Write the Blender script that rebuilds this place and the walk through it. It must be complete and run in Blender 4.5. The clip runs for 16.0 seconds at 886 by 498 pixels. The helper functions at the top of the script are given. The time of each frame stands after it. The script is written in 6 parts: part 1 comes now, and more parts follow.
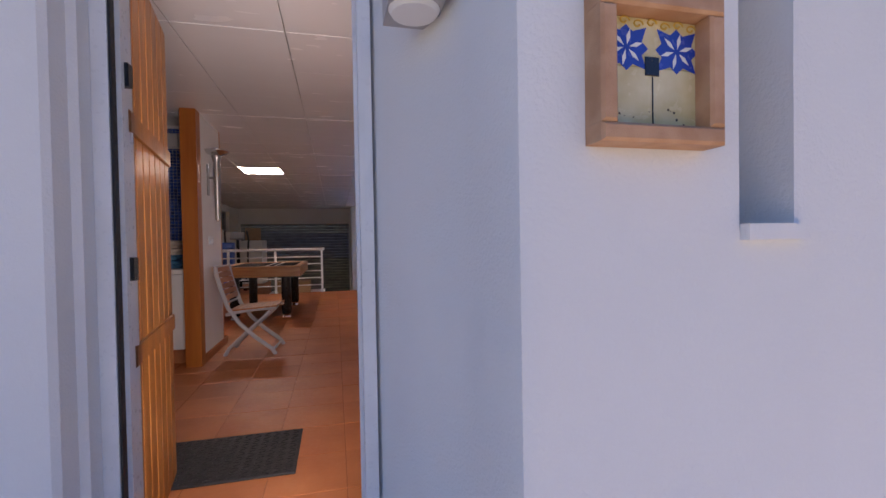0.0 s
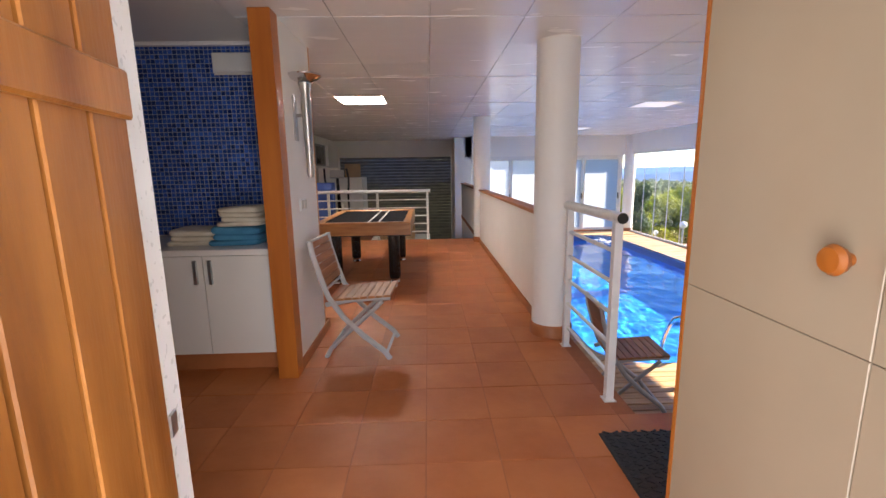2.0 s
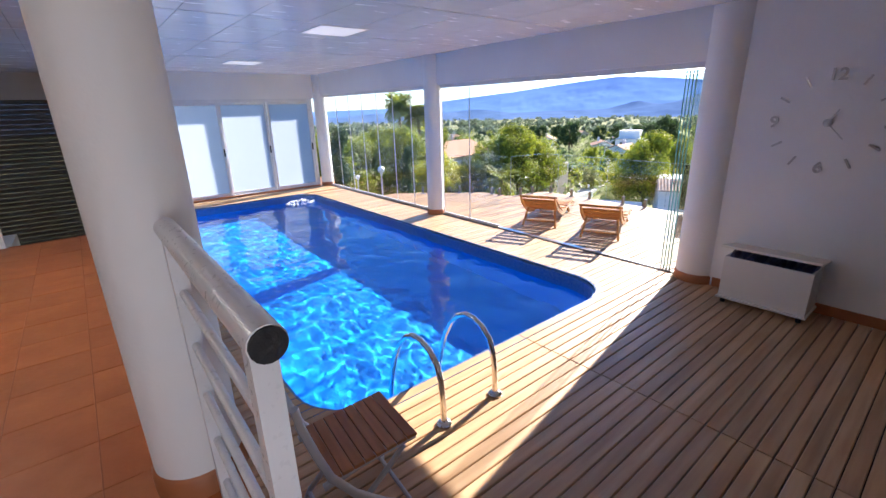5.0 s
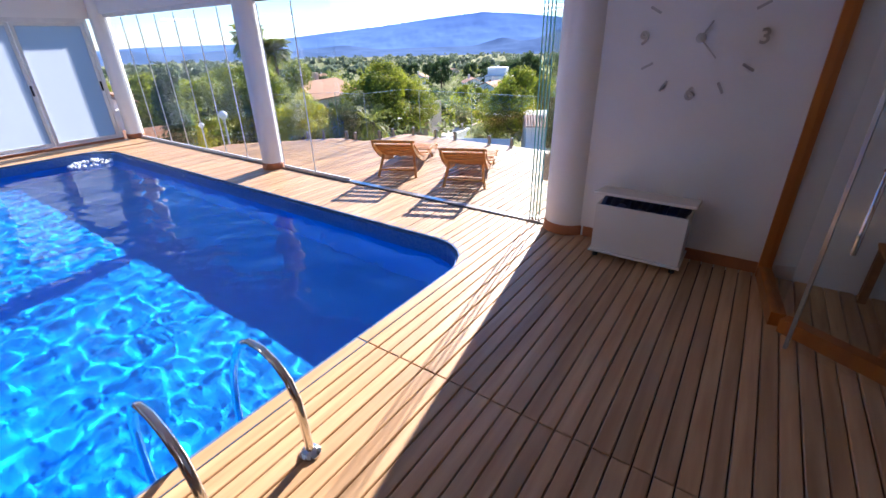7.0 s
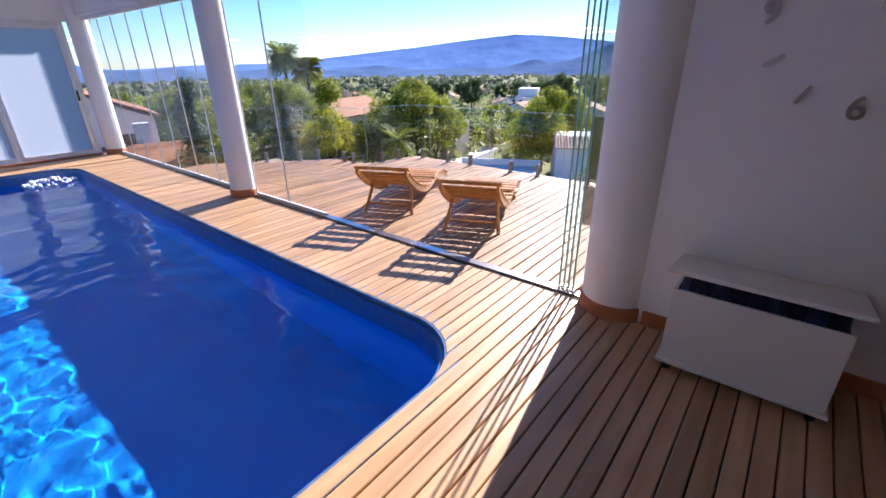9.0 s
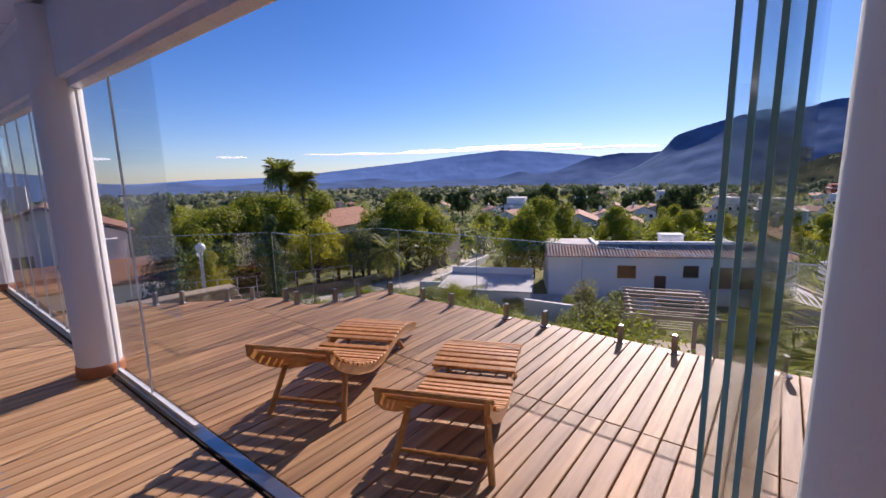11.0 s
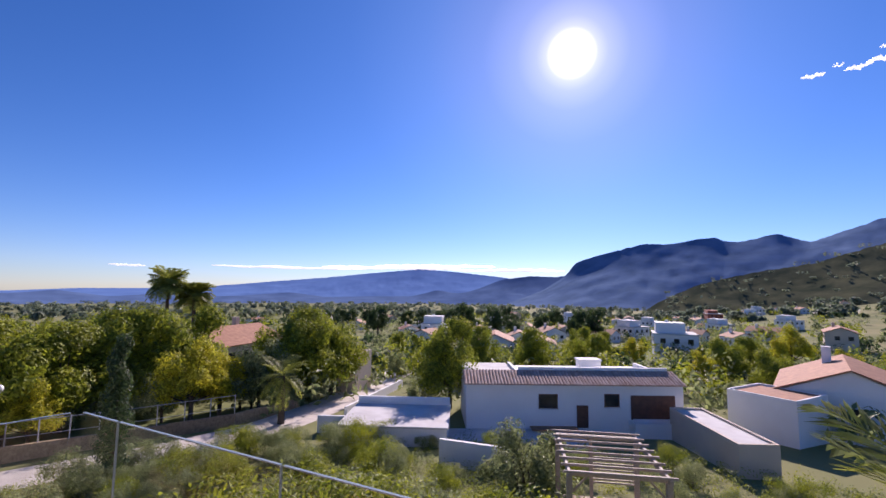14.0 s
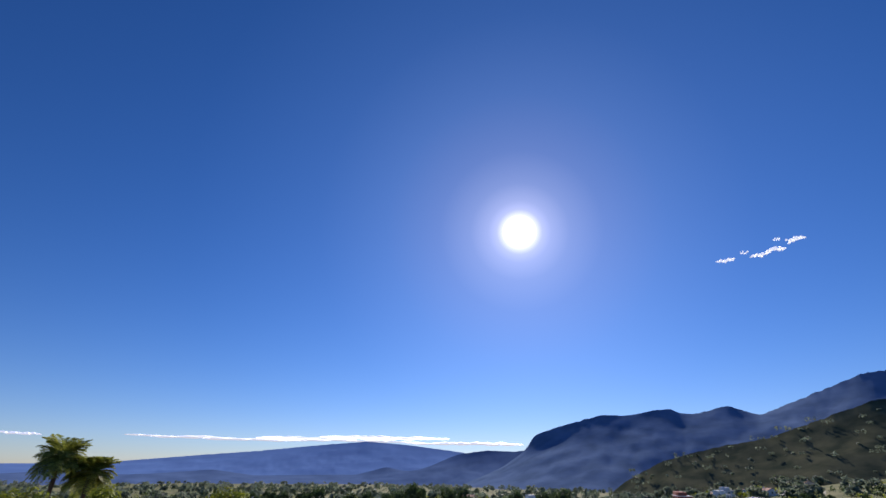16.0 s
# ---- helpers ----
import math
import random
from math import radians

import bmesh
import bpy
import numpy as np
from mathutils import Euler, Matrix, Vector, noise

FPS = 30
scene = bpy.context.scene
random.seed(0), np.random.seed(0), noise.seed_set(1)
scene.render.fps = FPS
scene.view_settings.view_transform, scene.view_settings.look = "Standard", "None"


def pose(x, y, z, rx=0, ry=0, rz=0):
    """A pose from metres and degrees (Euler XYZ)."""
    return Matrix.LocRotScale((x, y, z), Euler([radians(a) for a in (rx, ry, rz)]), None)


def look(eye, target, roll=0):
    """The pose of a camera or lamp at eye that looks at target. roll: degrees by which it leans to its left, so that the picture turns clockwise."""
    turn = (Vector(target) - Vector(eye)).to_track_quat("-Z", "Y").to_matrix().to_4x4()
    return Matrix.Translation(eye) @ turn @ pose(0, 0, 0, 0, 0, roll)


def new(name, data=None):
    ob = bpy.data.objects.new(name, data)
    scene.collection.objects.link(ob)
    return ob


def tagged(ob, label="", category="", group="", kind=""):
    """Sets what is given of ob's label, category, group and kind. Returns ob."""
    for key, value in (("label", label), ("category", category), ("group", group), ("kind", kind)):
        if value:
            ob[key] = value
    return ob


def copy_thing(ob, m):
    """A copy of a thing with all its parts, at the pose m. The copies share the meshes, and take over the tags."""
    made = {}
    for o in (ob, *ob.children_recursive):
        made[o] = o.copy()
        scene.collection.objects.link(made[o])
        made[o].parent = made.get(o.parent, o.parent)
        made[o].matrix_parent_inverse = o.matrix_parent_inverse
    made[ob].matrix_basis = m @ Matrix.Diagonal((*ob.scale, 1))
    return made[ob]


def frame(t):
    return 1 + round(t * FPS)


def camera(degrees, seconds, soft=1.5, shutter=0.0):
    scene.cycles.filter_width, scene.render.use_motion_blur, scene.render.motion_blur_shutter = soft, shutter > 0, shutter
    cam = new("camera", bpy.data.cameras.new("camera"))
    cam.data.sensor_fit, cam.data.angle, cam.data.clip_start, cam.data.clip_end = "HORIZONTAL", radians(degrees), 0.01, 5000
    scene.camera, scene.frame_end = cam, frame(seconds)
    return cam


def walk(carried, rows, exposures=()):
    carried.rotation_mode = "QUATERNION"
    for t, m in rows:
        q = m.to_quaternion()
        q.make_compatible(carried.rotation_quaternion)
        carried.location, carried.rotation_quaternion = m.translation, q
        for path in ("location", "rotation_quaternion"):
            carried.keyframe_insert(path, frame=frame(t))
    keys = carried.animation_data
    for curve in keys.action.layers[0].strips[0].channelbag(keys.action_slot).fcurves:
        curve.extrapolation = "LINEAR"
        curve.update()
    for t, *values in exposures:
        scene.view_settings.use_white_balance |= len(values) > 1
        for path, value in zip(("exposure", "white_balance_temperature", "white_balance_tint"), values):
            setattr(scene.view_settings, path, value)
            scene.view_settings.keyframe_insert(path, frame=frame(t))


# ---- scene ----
cam = camera(90.9, 16.0)
PATH = [
    (0, (1.576, 0.895, 1.082), (2.054, 2.836, 1.047), -1.0),
    (0.5, (1.492, 1.24, 1.088), (1.701, 3.223, 0.929), -1.4),
    (1, (1.377, 1.704, 1.101), (1.5, 3.688, 0.874), -1.9),
    (1.5, (1.308, 2.111, 1.194), (1.383, 4.088, 0.903), -1.4),
    (2, (1.286, 2.432, 1.358), (1.349, 4.398, 1.001), -0.9),
    (2.5, (1.323, 2.766, 1.443), (1.383, 4.727, 1.053), -0.7),
    (3, (1.398, 3.104, 1.498), (1.452, 5.059, 1.078), -0.9),
    (3.5, (1.462, 3.438, 1.487), (1.602, 5.38, 1.029), -0.7),
    (4, (1.669, 3.73, 1.438), (2.136, 5.608, 0.935), -1.2),
    (4.5, (1.928, 3.959, 1.428), (2.793, 5.675, 0.873), -1.4),
    (5, (2.174, 4.12, 1.414), (3.369, 5.6, 0.795), -1.6),
    (7.3, (3.46, 4.662, 1.196), (4.932, 5.691, 0.315), -1.0),
    (7.5, (3.557, 4.713, 1.182), (5.021, 5.742, 0.289), -0.9),
    (8, (3.837, 4.879, 1.088), (5.274, 5.932, 0.18), -0.7),
    (8.5, (4.279, 5.038, 1.03), (5.678, 6.132, 0.11), -1.0),
    (9, (4.693, 5.237, 1.005), (6.123, 6.391, 0.214), -0.7),
    (9.5, (5.141, 5.443, 1.052), (6.608, 6.657, 0.439), -1.0),
    (9.7, (5.32, 5.539, 1.064), (6.799, 6.77, 0.519), -0.9),
    (11.8, (7.056, 6.79, 0.929), (8.669, 7.941, 0.66), 0.0),
    (12, (7.206, 6.913, 0.862), (8.847, 8.026, 0.598), 0.1),
    (12.5, (7.685, 7.113, 0.692), (9.365, 8.171, 0.449), -0.1),
    (13, (8.171, 7.259, 0.756), (9.874, 8.275, 0.497), -0.2),
    (13.5, (8.682, 7.426, 0.966), (10.422, 8.378, 0.709), -0.2),
    (14, (9.2, 7.55, 1.05), (10.973, 8.457, 1.242), 0.7),
    (14.5, (9.42, 7.62, 1.08), (11.092, 8.417, 1.834), 1.2),
    (15, (9.5, 7.64, 1.09), (11.154, 8.374, 1.942), 0.9),
    (15.5, (9.54, 7.66, 1.09), (11.199, 8.362, 1.959), 0.7),
    (16, (9.58, 7.68, 1.09), (11.242, 8.333, 1.991), 0.9),
]
EXPOSURE = [(0.0, 1.55, 7500, 28), (0.5, 1.80, 7600, 25), (1.0, 1.92, 7800, 21), (1.5, 2.25, 7600, 14), (2.0, 2.50, 7300, 14), (2.5, 2.58, 7000, 14), (3.5, 2.38, 6700, 13), (5.0, 2.14, 6300, 13),
            (7.5, 1.92, 6100, 17), (9.0, 1.62, 6100, 20), (9.7, 1.22, 6250, 24), (11.8, 0.47, 6650, 31), (13.5, 0.62, 6600, 34), (14.0, 0.70, 6400, 33), (14.5, 0.22, 6200, 24), (16.0, 0.22, 6200, 24)]
walk(cam, [(t, look(eye, target, roll)) for t, eye, target, roll in PATH], EXPOSURE)

# ---- world and sun ----
SUN_WAY = Vector((0.865, 0.155, 0.481)).normalized()
world = bpy.data.worlds.new("world")
scene.world = world
world.use_nodes = True
wn, wl = world.node_tree.nodes, world.node_tree.links
wn.clear()
sky = wn.new("ShaderNodeTexSky")
sky.sky_type, sky.sun_disc = "NISHITA", False
sky.sun_elevation, sky.sun_rotation = math.asin(SUN_WAY.z), math.atan2(SUN_WAY.x, SUN_WAY.y)
sky.altitude, sky.air_density, sky.dust_density, sky.ozone_density = 900, 1.0, 0.15, 3.0
back = wn.new("ShaderNodeBackground")
back.inputs["Strength"].default_value = 0.060
wout = wn.new("ShaderNodeOutputWorld")
hue = wn.new("ShaderNodeHueSaturation")
hue.inputs["Saturation"].default_value = 1.25
wl.new(sky.outputs[0], hue.inputs["Color"])
# the sun's own disc and its aureole, round the bearing of the lamp
wt_ = wn.new("ShaderNodeTexCoord")
dot = wn.new("ShaderNodeVectorMath")
dot.operation = "DOT_PRODUCT"
dot.inputs[1].default_value = SUN_WAY
wl.new(wt_.outputs["Generated"], dot.inputs[0])
arc = wn.new("ShaderNodeMath")
arc.operation = "ARCCOSINE"
wl.new(dot.outputs["Value"], arc.inputs[0])
span_ = wn.new("ShaderNodeMapRange")
span_.inputs["From Max"].default_value, span_.inputs["To Min"].default_value, span_.inputs["To Max"].default_value = 1.0, 1.0, 0.0
wl.new(arc.outputs[0], span_.inputs["Value"])
disc = wn.new("ShaderNodeValToRGB")
el = disc.color_ramp.elements
el[0].position, el[0].color = 0.0, (0, 0, 0, 1)
el[1].position, el[1].color = 1.0, (60, 58, 54, 1)
for pos, c in ((0.30, (0.03, 0.10, 0.24)), (0.55, (0.18, 0.40, 0.80)), (0.70, (0.46, 0.82, 1.4)), (0.82, (0.95, 1.2, 1.7)), (0.89, (2.0, 2.2, 2.6)), (0.93, (3.8, 3.9, 4.2)), (0.95, (6, 6, 6.4)), (0.9625, (12, 12, 12.2)), (0.977, (45, 44, 42))):
    e = el.new(pos)
    e.color = (*c, 1)
wl.new(span_.outputs[0], disc.inputs[0])
both = wn.new("ShaderNodeVectorMath")
both.operation = "ADD"
air = wn.new("ShaderNodeVectorMath")
air.operation = "MULTIPLY"
air.inputs[1].default_value = (0.84, 0.97, 1.24)
wl.new(hue.outputs[0], air.inputs[0])
wl.new(air.outputs[0], both.inputs[0])
wl.new(disc.outputs[0], both.inputs[1])
wl.new(both.outputs[0], back.inputs["Color"])
wl.new(back.outputs[0], wout.inputs["Surface"])

sun_data = bpy.data.lights.new("sun", "SUN")
sun_data.energy, sun_data.angle, sun_data.color = 4.25, radians(0.53), (1.0, 0.93, 0.82)
sun = new("sun", sun_data)
sun.matrix_world = look(SUN_WAY * 60, (0, 0, 0))

DECK = -0.59
CEIL = 2.30


# daylight of the entrance court, standing in for the sky in the door opening
door_day = bpy.data.lights.new("door_daylight", "AREA")
door_day.shape, door_day.size, door_day.size_y, door_day.energy, door_day.color = "RECTANGLE", 0.66, 1.95, 4.4, (0.97, 0.97, 1.0)
door_day.spread = radians(142)
door_lamp = new("door_daylight", door_day)
door_lamp.matrix_world = look((1.31, 2.475, 1.03), (1.31, 6.0, 1.03))


# ---- materials ----
def mat(name, color, rough=0.6, dark=None, grain=8.0, stretch=(1, 1, 1), bump=0.0, fine=60.0, metal=0.0, vary=0.0,
        patches=0.0, spec=0.5, coords="Object"):
    """Principled paint with two scales of noise: broad patches towards dark, fine grain in bump and roughness."""
    m = bpy.data.materials.new(name)
    m.use_nodes = True
    n, l = m.node_tree.nodes, m.node_tree.links
    b = n["Principled BSDF"]
    b.inputs["Roughness"].default_value = rough
    b.inputs["Metallic"].default_value = metal
    b.inputs["Specular IOR Level"].default_value = spec
    tc = n.new("ShaderNodeTexCoord")
    mp = n.new("ShaderNodeMapping")
    mp.inputs["Scale"].default_value = stretch
    l.new(tc.outputs[coords], mp.inputs["Vector"])
    info = n.new("ShaderNodeObjectInfo")
    shift = n.new("ShaderNodeVectorMath")
    shift.operation = "ADD"
    times = n.new("ShaderNodeMath")
    times.operation = "MULTIPLY"
    times.inputs[1].default_value = 37.0
    l.new(info.outputs["Random"], times.inputs[0])
    l.new(mp.outputs[0], shift.inputs[0])
    l.new(times.outputs[0], shift.inputs[1])
    big = n.new("ShaderNodeTexNoise")
    big.inputs["Scale"].default_value = grain
    big.inputs["Detail"].default_value = 5
    l.new(shift.outputs[0], big.inputs["Vector"])
    small = n.new("ShaderNodeTexNoise")
    small.inputs["Scale"].default_value = fine
    small.inputs["Detail"].default_value = 3
    l.new(shift.outputs[0], small.inputs["Vector"])
    ramp = n.new("ShaderNodeValToRGB")
    ramp.color_ramp.elements[0].position, ramp.color_ramp.elements[1].position = 0.32, 0.68
    dk = dark or tuple(c * 0.88 for c in color)
    ramp.color_ramp.elements[0].color, ramp.color_ramp.elements[1].color = (*dk, 1), (*color, 1)
    l.new(big.outputs["Fac"], ramp.inputs[0])
    last = ramp.outputs[0]
    if vary:
        hsv = n.new("ShaderNodeHueSaturation")
        span = n.new("ShaderNodeMapRange")
        span.inputs["To Min"].default_value, span.inputs["To Max"].default_value = 1 - vary, 1 + vary
        l.new(info.outputs["Random"], span.inputs["Value"])
        l.new(span.outputs[0], hsv.inputs["Value"])
        l.new(last, hsv.inputs["Color"])
        last = hsv.outputs[0]
    l.new(last, b.inputs["Base Color"])
    rr = n.new("ShaderNodeMapRange")
    rr.inputs["To Min"].default_value, rr.inputs["To Max"].default_value = max(rough - 0.1, 0.02), min(rough + 0.1, 1)
    l.new(small.outputs["Fac"], rr.inputs["Value"])
    l.new(rr.outputs[0], b.inputs["Roughness"])
    if bump:
        bp = n.new("ShaderNodeBump")
        bp.inputs["Strength"].default_value = bump
        bp.inputs["Distance"].default_value = 0.01
        l.new(small.outputs["Fac"], bp.inputs["Height"])
        l.new(bp.outputs[0], b.inputs["Normal"])
    return m


def clear(name, tint=(0.97, 0.985, 0.98), rough=0.0, haze=None):
    """Thin pane: see-through with a Fresnel gloss; haze: share of milky diffusion."""
    m = bpy.data.materials.new(name)
    m.use_nodes = True
    n, l = m.node_tree.nodes, m.node_tree.links
    n.remove(n["Principled BSDF"])
    out = n["Material Output"]
    tr = n.new("ShaderNodeBsdfTransparent")
    tr.inputs["Color"].default_value = (*tint, 1)
    gl = n.new("ShaderNodeBsdfGlossy")
    gl.inputs["Roughness"].default_value = rough
    lw = n.new("ShaderNodeLayerWeight")
    pw = n.new("ShaderNodeMath")
    pw.operation = "POWER"
    pw.inputs[1].default_value = 5.0
    l.new(lw.outputs["Facing"], pw.inputs[0])
    fr = n.new("ShaderNodeMapRange")
    fr.inputs["To Min"].default_value, fr.inputs["To Max"].default_value = 0.03, 0.6
    l.new(pw.outputs[0], fr.inputs["Value"])
    mx = n.new("ShaderNodeMixShader")
    l.new(fr.outputs[0], mx.inputs[0])
    l.new(tr.outputs[0], mx.inputs[1])
    l.new(gl.outputs[0], mx.inputs[2])
    last = mx
    if haze:
        tl = n.new("ShaderNodeBsdfTranslucent")
        tl.inputs["Color"].default_value = (0.50, 0.55, 0.63, 1)
        noise_tex = n.new("ShaderNodeTexNoise")
        noise_tex.inputs["Scale"].default_value = 1.5
        rg = n.new("ShaderNodeMapRange")
        rg.inputs["To Min"].default_value, rg.inputs["To Max"].default_value = haze - 0.04, min(haze + 0.06, 1)
        l.new(noise_tex.outputs["Fac"], rg.inputs["Value"])
        m2 = n.new("ShaderNodeMixShader")
        l.new(rg.outputs[0], m2.inputs[0])
        l.new(mx.outputs[0], m2.inputs[1])
        l.new(tl.outputs[0], m2.inputs[2])
        last = m2
    l.new(last.outputs[0], out.inputs["Surface"])
    return m


def glow(name, color, strength):
    m = bpy.data.materials.new(name)
    m.use_nodes = True
    b = m.node_tree.nodes["Principled BSDF"]
    b.inputs["Base Color"].default_value = (*color, 1)
    b.inputs["Emission Color"].default_value = (*color, 1)
    b.inputs["Emission Strength"].default_value = strength
    return m


PLASTER = mat("white_plaster", (0.86, 0.86, 0.85), 0.75, (0.80, 0.80, 0.79), 1.2, bump=0.12, fine=45)
RENDER_WALL = mat("outdoor_white_render", (0.80, 0.79, 0.77), 0.85, (0.72, 0.71, 0.70), 0.9, bump=0.25, fine=120)
CEILING_M = mat("ceiling_panel_white", (0.86, 0.86, 0.87), 0.24, (0.80, 0.80, 0.81), 0.8, (0.35, 1, 1), bump=0.10, fine=7)
PAINT = mat("white_lacquer", (0.78, 0.77, 0.74), 0.22, (0.74, 0.73, 0.70), 2.0, bump=0.02)
WHITE_METAL = mat("white_coated_metal", (0.78, 0.79, 0.80), 0.3, grain=5, bump=0.02)
TILE_M = mat("terracotta_tile", (0.53, 0.185, 0.064), 0.45, (0.42, 0.128, 0.040), 3.2, bump=0.10, fine=40, vary=0.09, spec=0.3)
PAVING = mat("pale_paving", (0.55, 0.50, 0.44), 0.8, (0.45, 0.40, 0.35), 2.0, bump=0.1)
GROUT = mat("brown_grout", (0.38, 0.13, 0.05), 0.9, grain=20)
SKIRT = mat("terracotta_skirting", (0.45, 0.165, 0.062), 0.5, (0.36, 0.125, 0.045), 6.0, vary=0.08)
PINE = mat("varnished_pine", (0.40, 0.155, 0.034), 0.34, (0.17, 0.052, 0.009), 2.6, (5, 5, 0.8), bump=0.06, fine=30, vary=0.12)
POST_WOOD = mat("orange_stained_beam", (0.50, 0.16, 0.025), 0.38, (0.36, 0.10, 0.015), 2.0, (5, 5, 0.5), bump=0.08)
DECK_IN = mat("oiled_deck_boards", (0.57, 0.36, 0.195), 0.46, (0.39, 0.22, 0.105), 1.6, (0.8, 9, 9), bump=0.18, fine=40, vary=0.16)
DECK_OUT = mat("weathered_deck_boards", (0.43, 0.25, 0.115), 0.52, (0.20, 0.095, 0.038), 1.5, (0.7, 9, 9), bump=0.28, fine=36, vary=0.20, spec=0.4)
SAUNA_WOOD = mat("dark_sauna_boards", (0.13, 0.065, 0.032), 0.55, (0.08, 0.038, 0.018), 2.5, (1, 6, 6), bump=0.12)
DARK_GAP = mat("dark_underlay", (0.03, 0.022, 0.018), 0.9, grain=9)
TEAK = mat("teak_slats", (0.56, 0.27, 0.075), 0.42, (0.40, 0.165, 0.04), 3.0, (1, 8, 8), bump=0.1, vary=0.12)
TEAK_OLD = mat("brown_hardwood_slats", (0.42, 0.165, 0.055), 0.45, (0.27, 0.095, 0.028), 3.0, (8, 1, 8), bump=0.1, vary=0.15)
GREY_FRAME = mat("grey_painted_frame", (0.45, 0.45, 0.46), 0.45, grain=6, bump=0.05)
STEEL = mat("polished_steel", (0.72, 0.72, 0.72), 0.12, (0.62, 0.62, 0.62), 4, metal=1.0)
BRUSHED = mat("brushed_steel", (0.55, 0.55, 0.54), 0.32, (0.42, 0.42, 0.41), 5, (1, 1, 0.2), metal=1.0)
SPIGOT = mat("satin_steel", (0.30, 0.29, 0.28), 0.35, (0.22, 0.21, 0.20), 6, metal=0.9)
BLACK = mat("black_rubber", (0.018, 0.018, 0.02), 0.55, (0.010, 0.010, 0.011), 20, bump=0.3)
BLACK_GLOSS = mat("black_lacquer", (0.012, 0.012, 0.014), 0.25, grain=6)
FELT = mat("black_felt", (0.012, 0.012, 0.014), 0.95, grain=30, bump=0.1, fine=200, spec=0.05)
TABLE_WOOD = mat("honey_oak_veneer", (0.42, 0.19, 0.055), 0.35, (0.29, 0.11, 0.03), 3, (1, 8, 8), bump=0.06)
BLUE_TILE = mat("blue_glass_mosaic", (0.045, 0.11, 0.36), 0.2, (0.02, 0.05, 0.20), 9, coords="Object")
MOSAIC_GROUT = mat("pale_mosaic_grout", (0.34, 0.40, 0.52), 0.8, grain=12)
POOL_M = mat("pool_mosaic", (0.003, 0.32, 0.84), 0.35, (0.003, 0.26, 0.77), 3.0, bump=0.02)
POOL_BAND = mat("pool_border_tiles", (0.03, 0.13, 0.42), 0.3, (0.10, 0.22, 0.45), 30.0)
POOL_RIM = mat("pale_rim_tiles", (0.10, 0.20, 0.36), 0.3, (0.06, 0.12, 0.24), 20.0)
SHUTTER_M = mat("grey_shutter_slats", (0.15, 0.15, 0.15), 0.5, (0.10, 0.10, 0.10), 3)
CLEAR = clear("clear_glass")
FROST = clear("frosted_glass", haze=0.9)
CREAM_PAINT = mat("cream_lacquer", (0.43, 0.345, 0.25), 0.14, (0.38, 0.30, 0.215), 1.5, bump=0.02)
PALE_EDGE = mat("pale_glass_edge", (0.30, 0.36, 0.35), 0.1, grain=3)
GREEN_EDGE = mat("green_glass_edge", (0.25, 0.55, 0.50), 0.1, grain=3)
PANEL_GLOW = glow("lit_ceiling_panel", (1.0, 0.97, 0.92), 8.0)
PANEL_DIM = glow("dim_ceiling_panel", (1.0, 0.98, 0.95), 0.1)


def island(m, lo, hi):
    """Lets every loose piece of a mesh vary in brightness."""
    n, l = m.node_tree.nodes, m.node_tree.links
    geo = n.new("ShaderNodeNewGeometry")
    hs = n.new("ShaderNodeHueSaturation")
    rg = n.new("ShaderNodeMapRange")
    rg.inputs["To Min"].default_value, rg.inputs["To Max"].default_value = lo, hi
    l.new(geo.outputs["Random Per Island"], rg.inputs["Value"])
    l.new(rg.outputs[0], hs.inputs["Value"])
    p = n["Principled BSDF"]
    l.new(p.inputs["Base Color"].links[0].from_socket, hs.inputs["Color"])
    l.new(hs.outputs[0], p.inputs["Base Color"])
    return m


MOSAIC = island(mat("blue_mosaic_pieces", (0.035, 0.10, 0.40), 0.18, (0.02, 0.06, 0.28), 3), 0.45, 1.6)


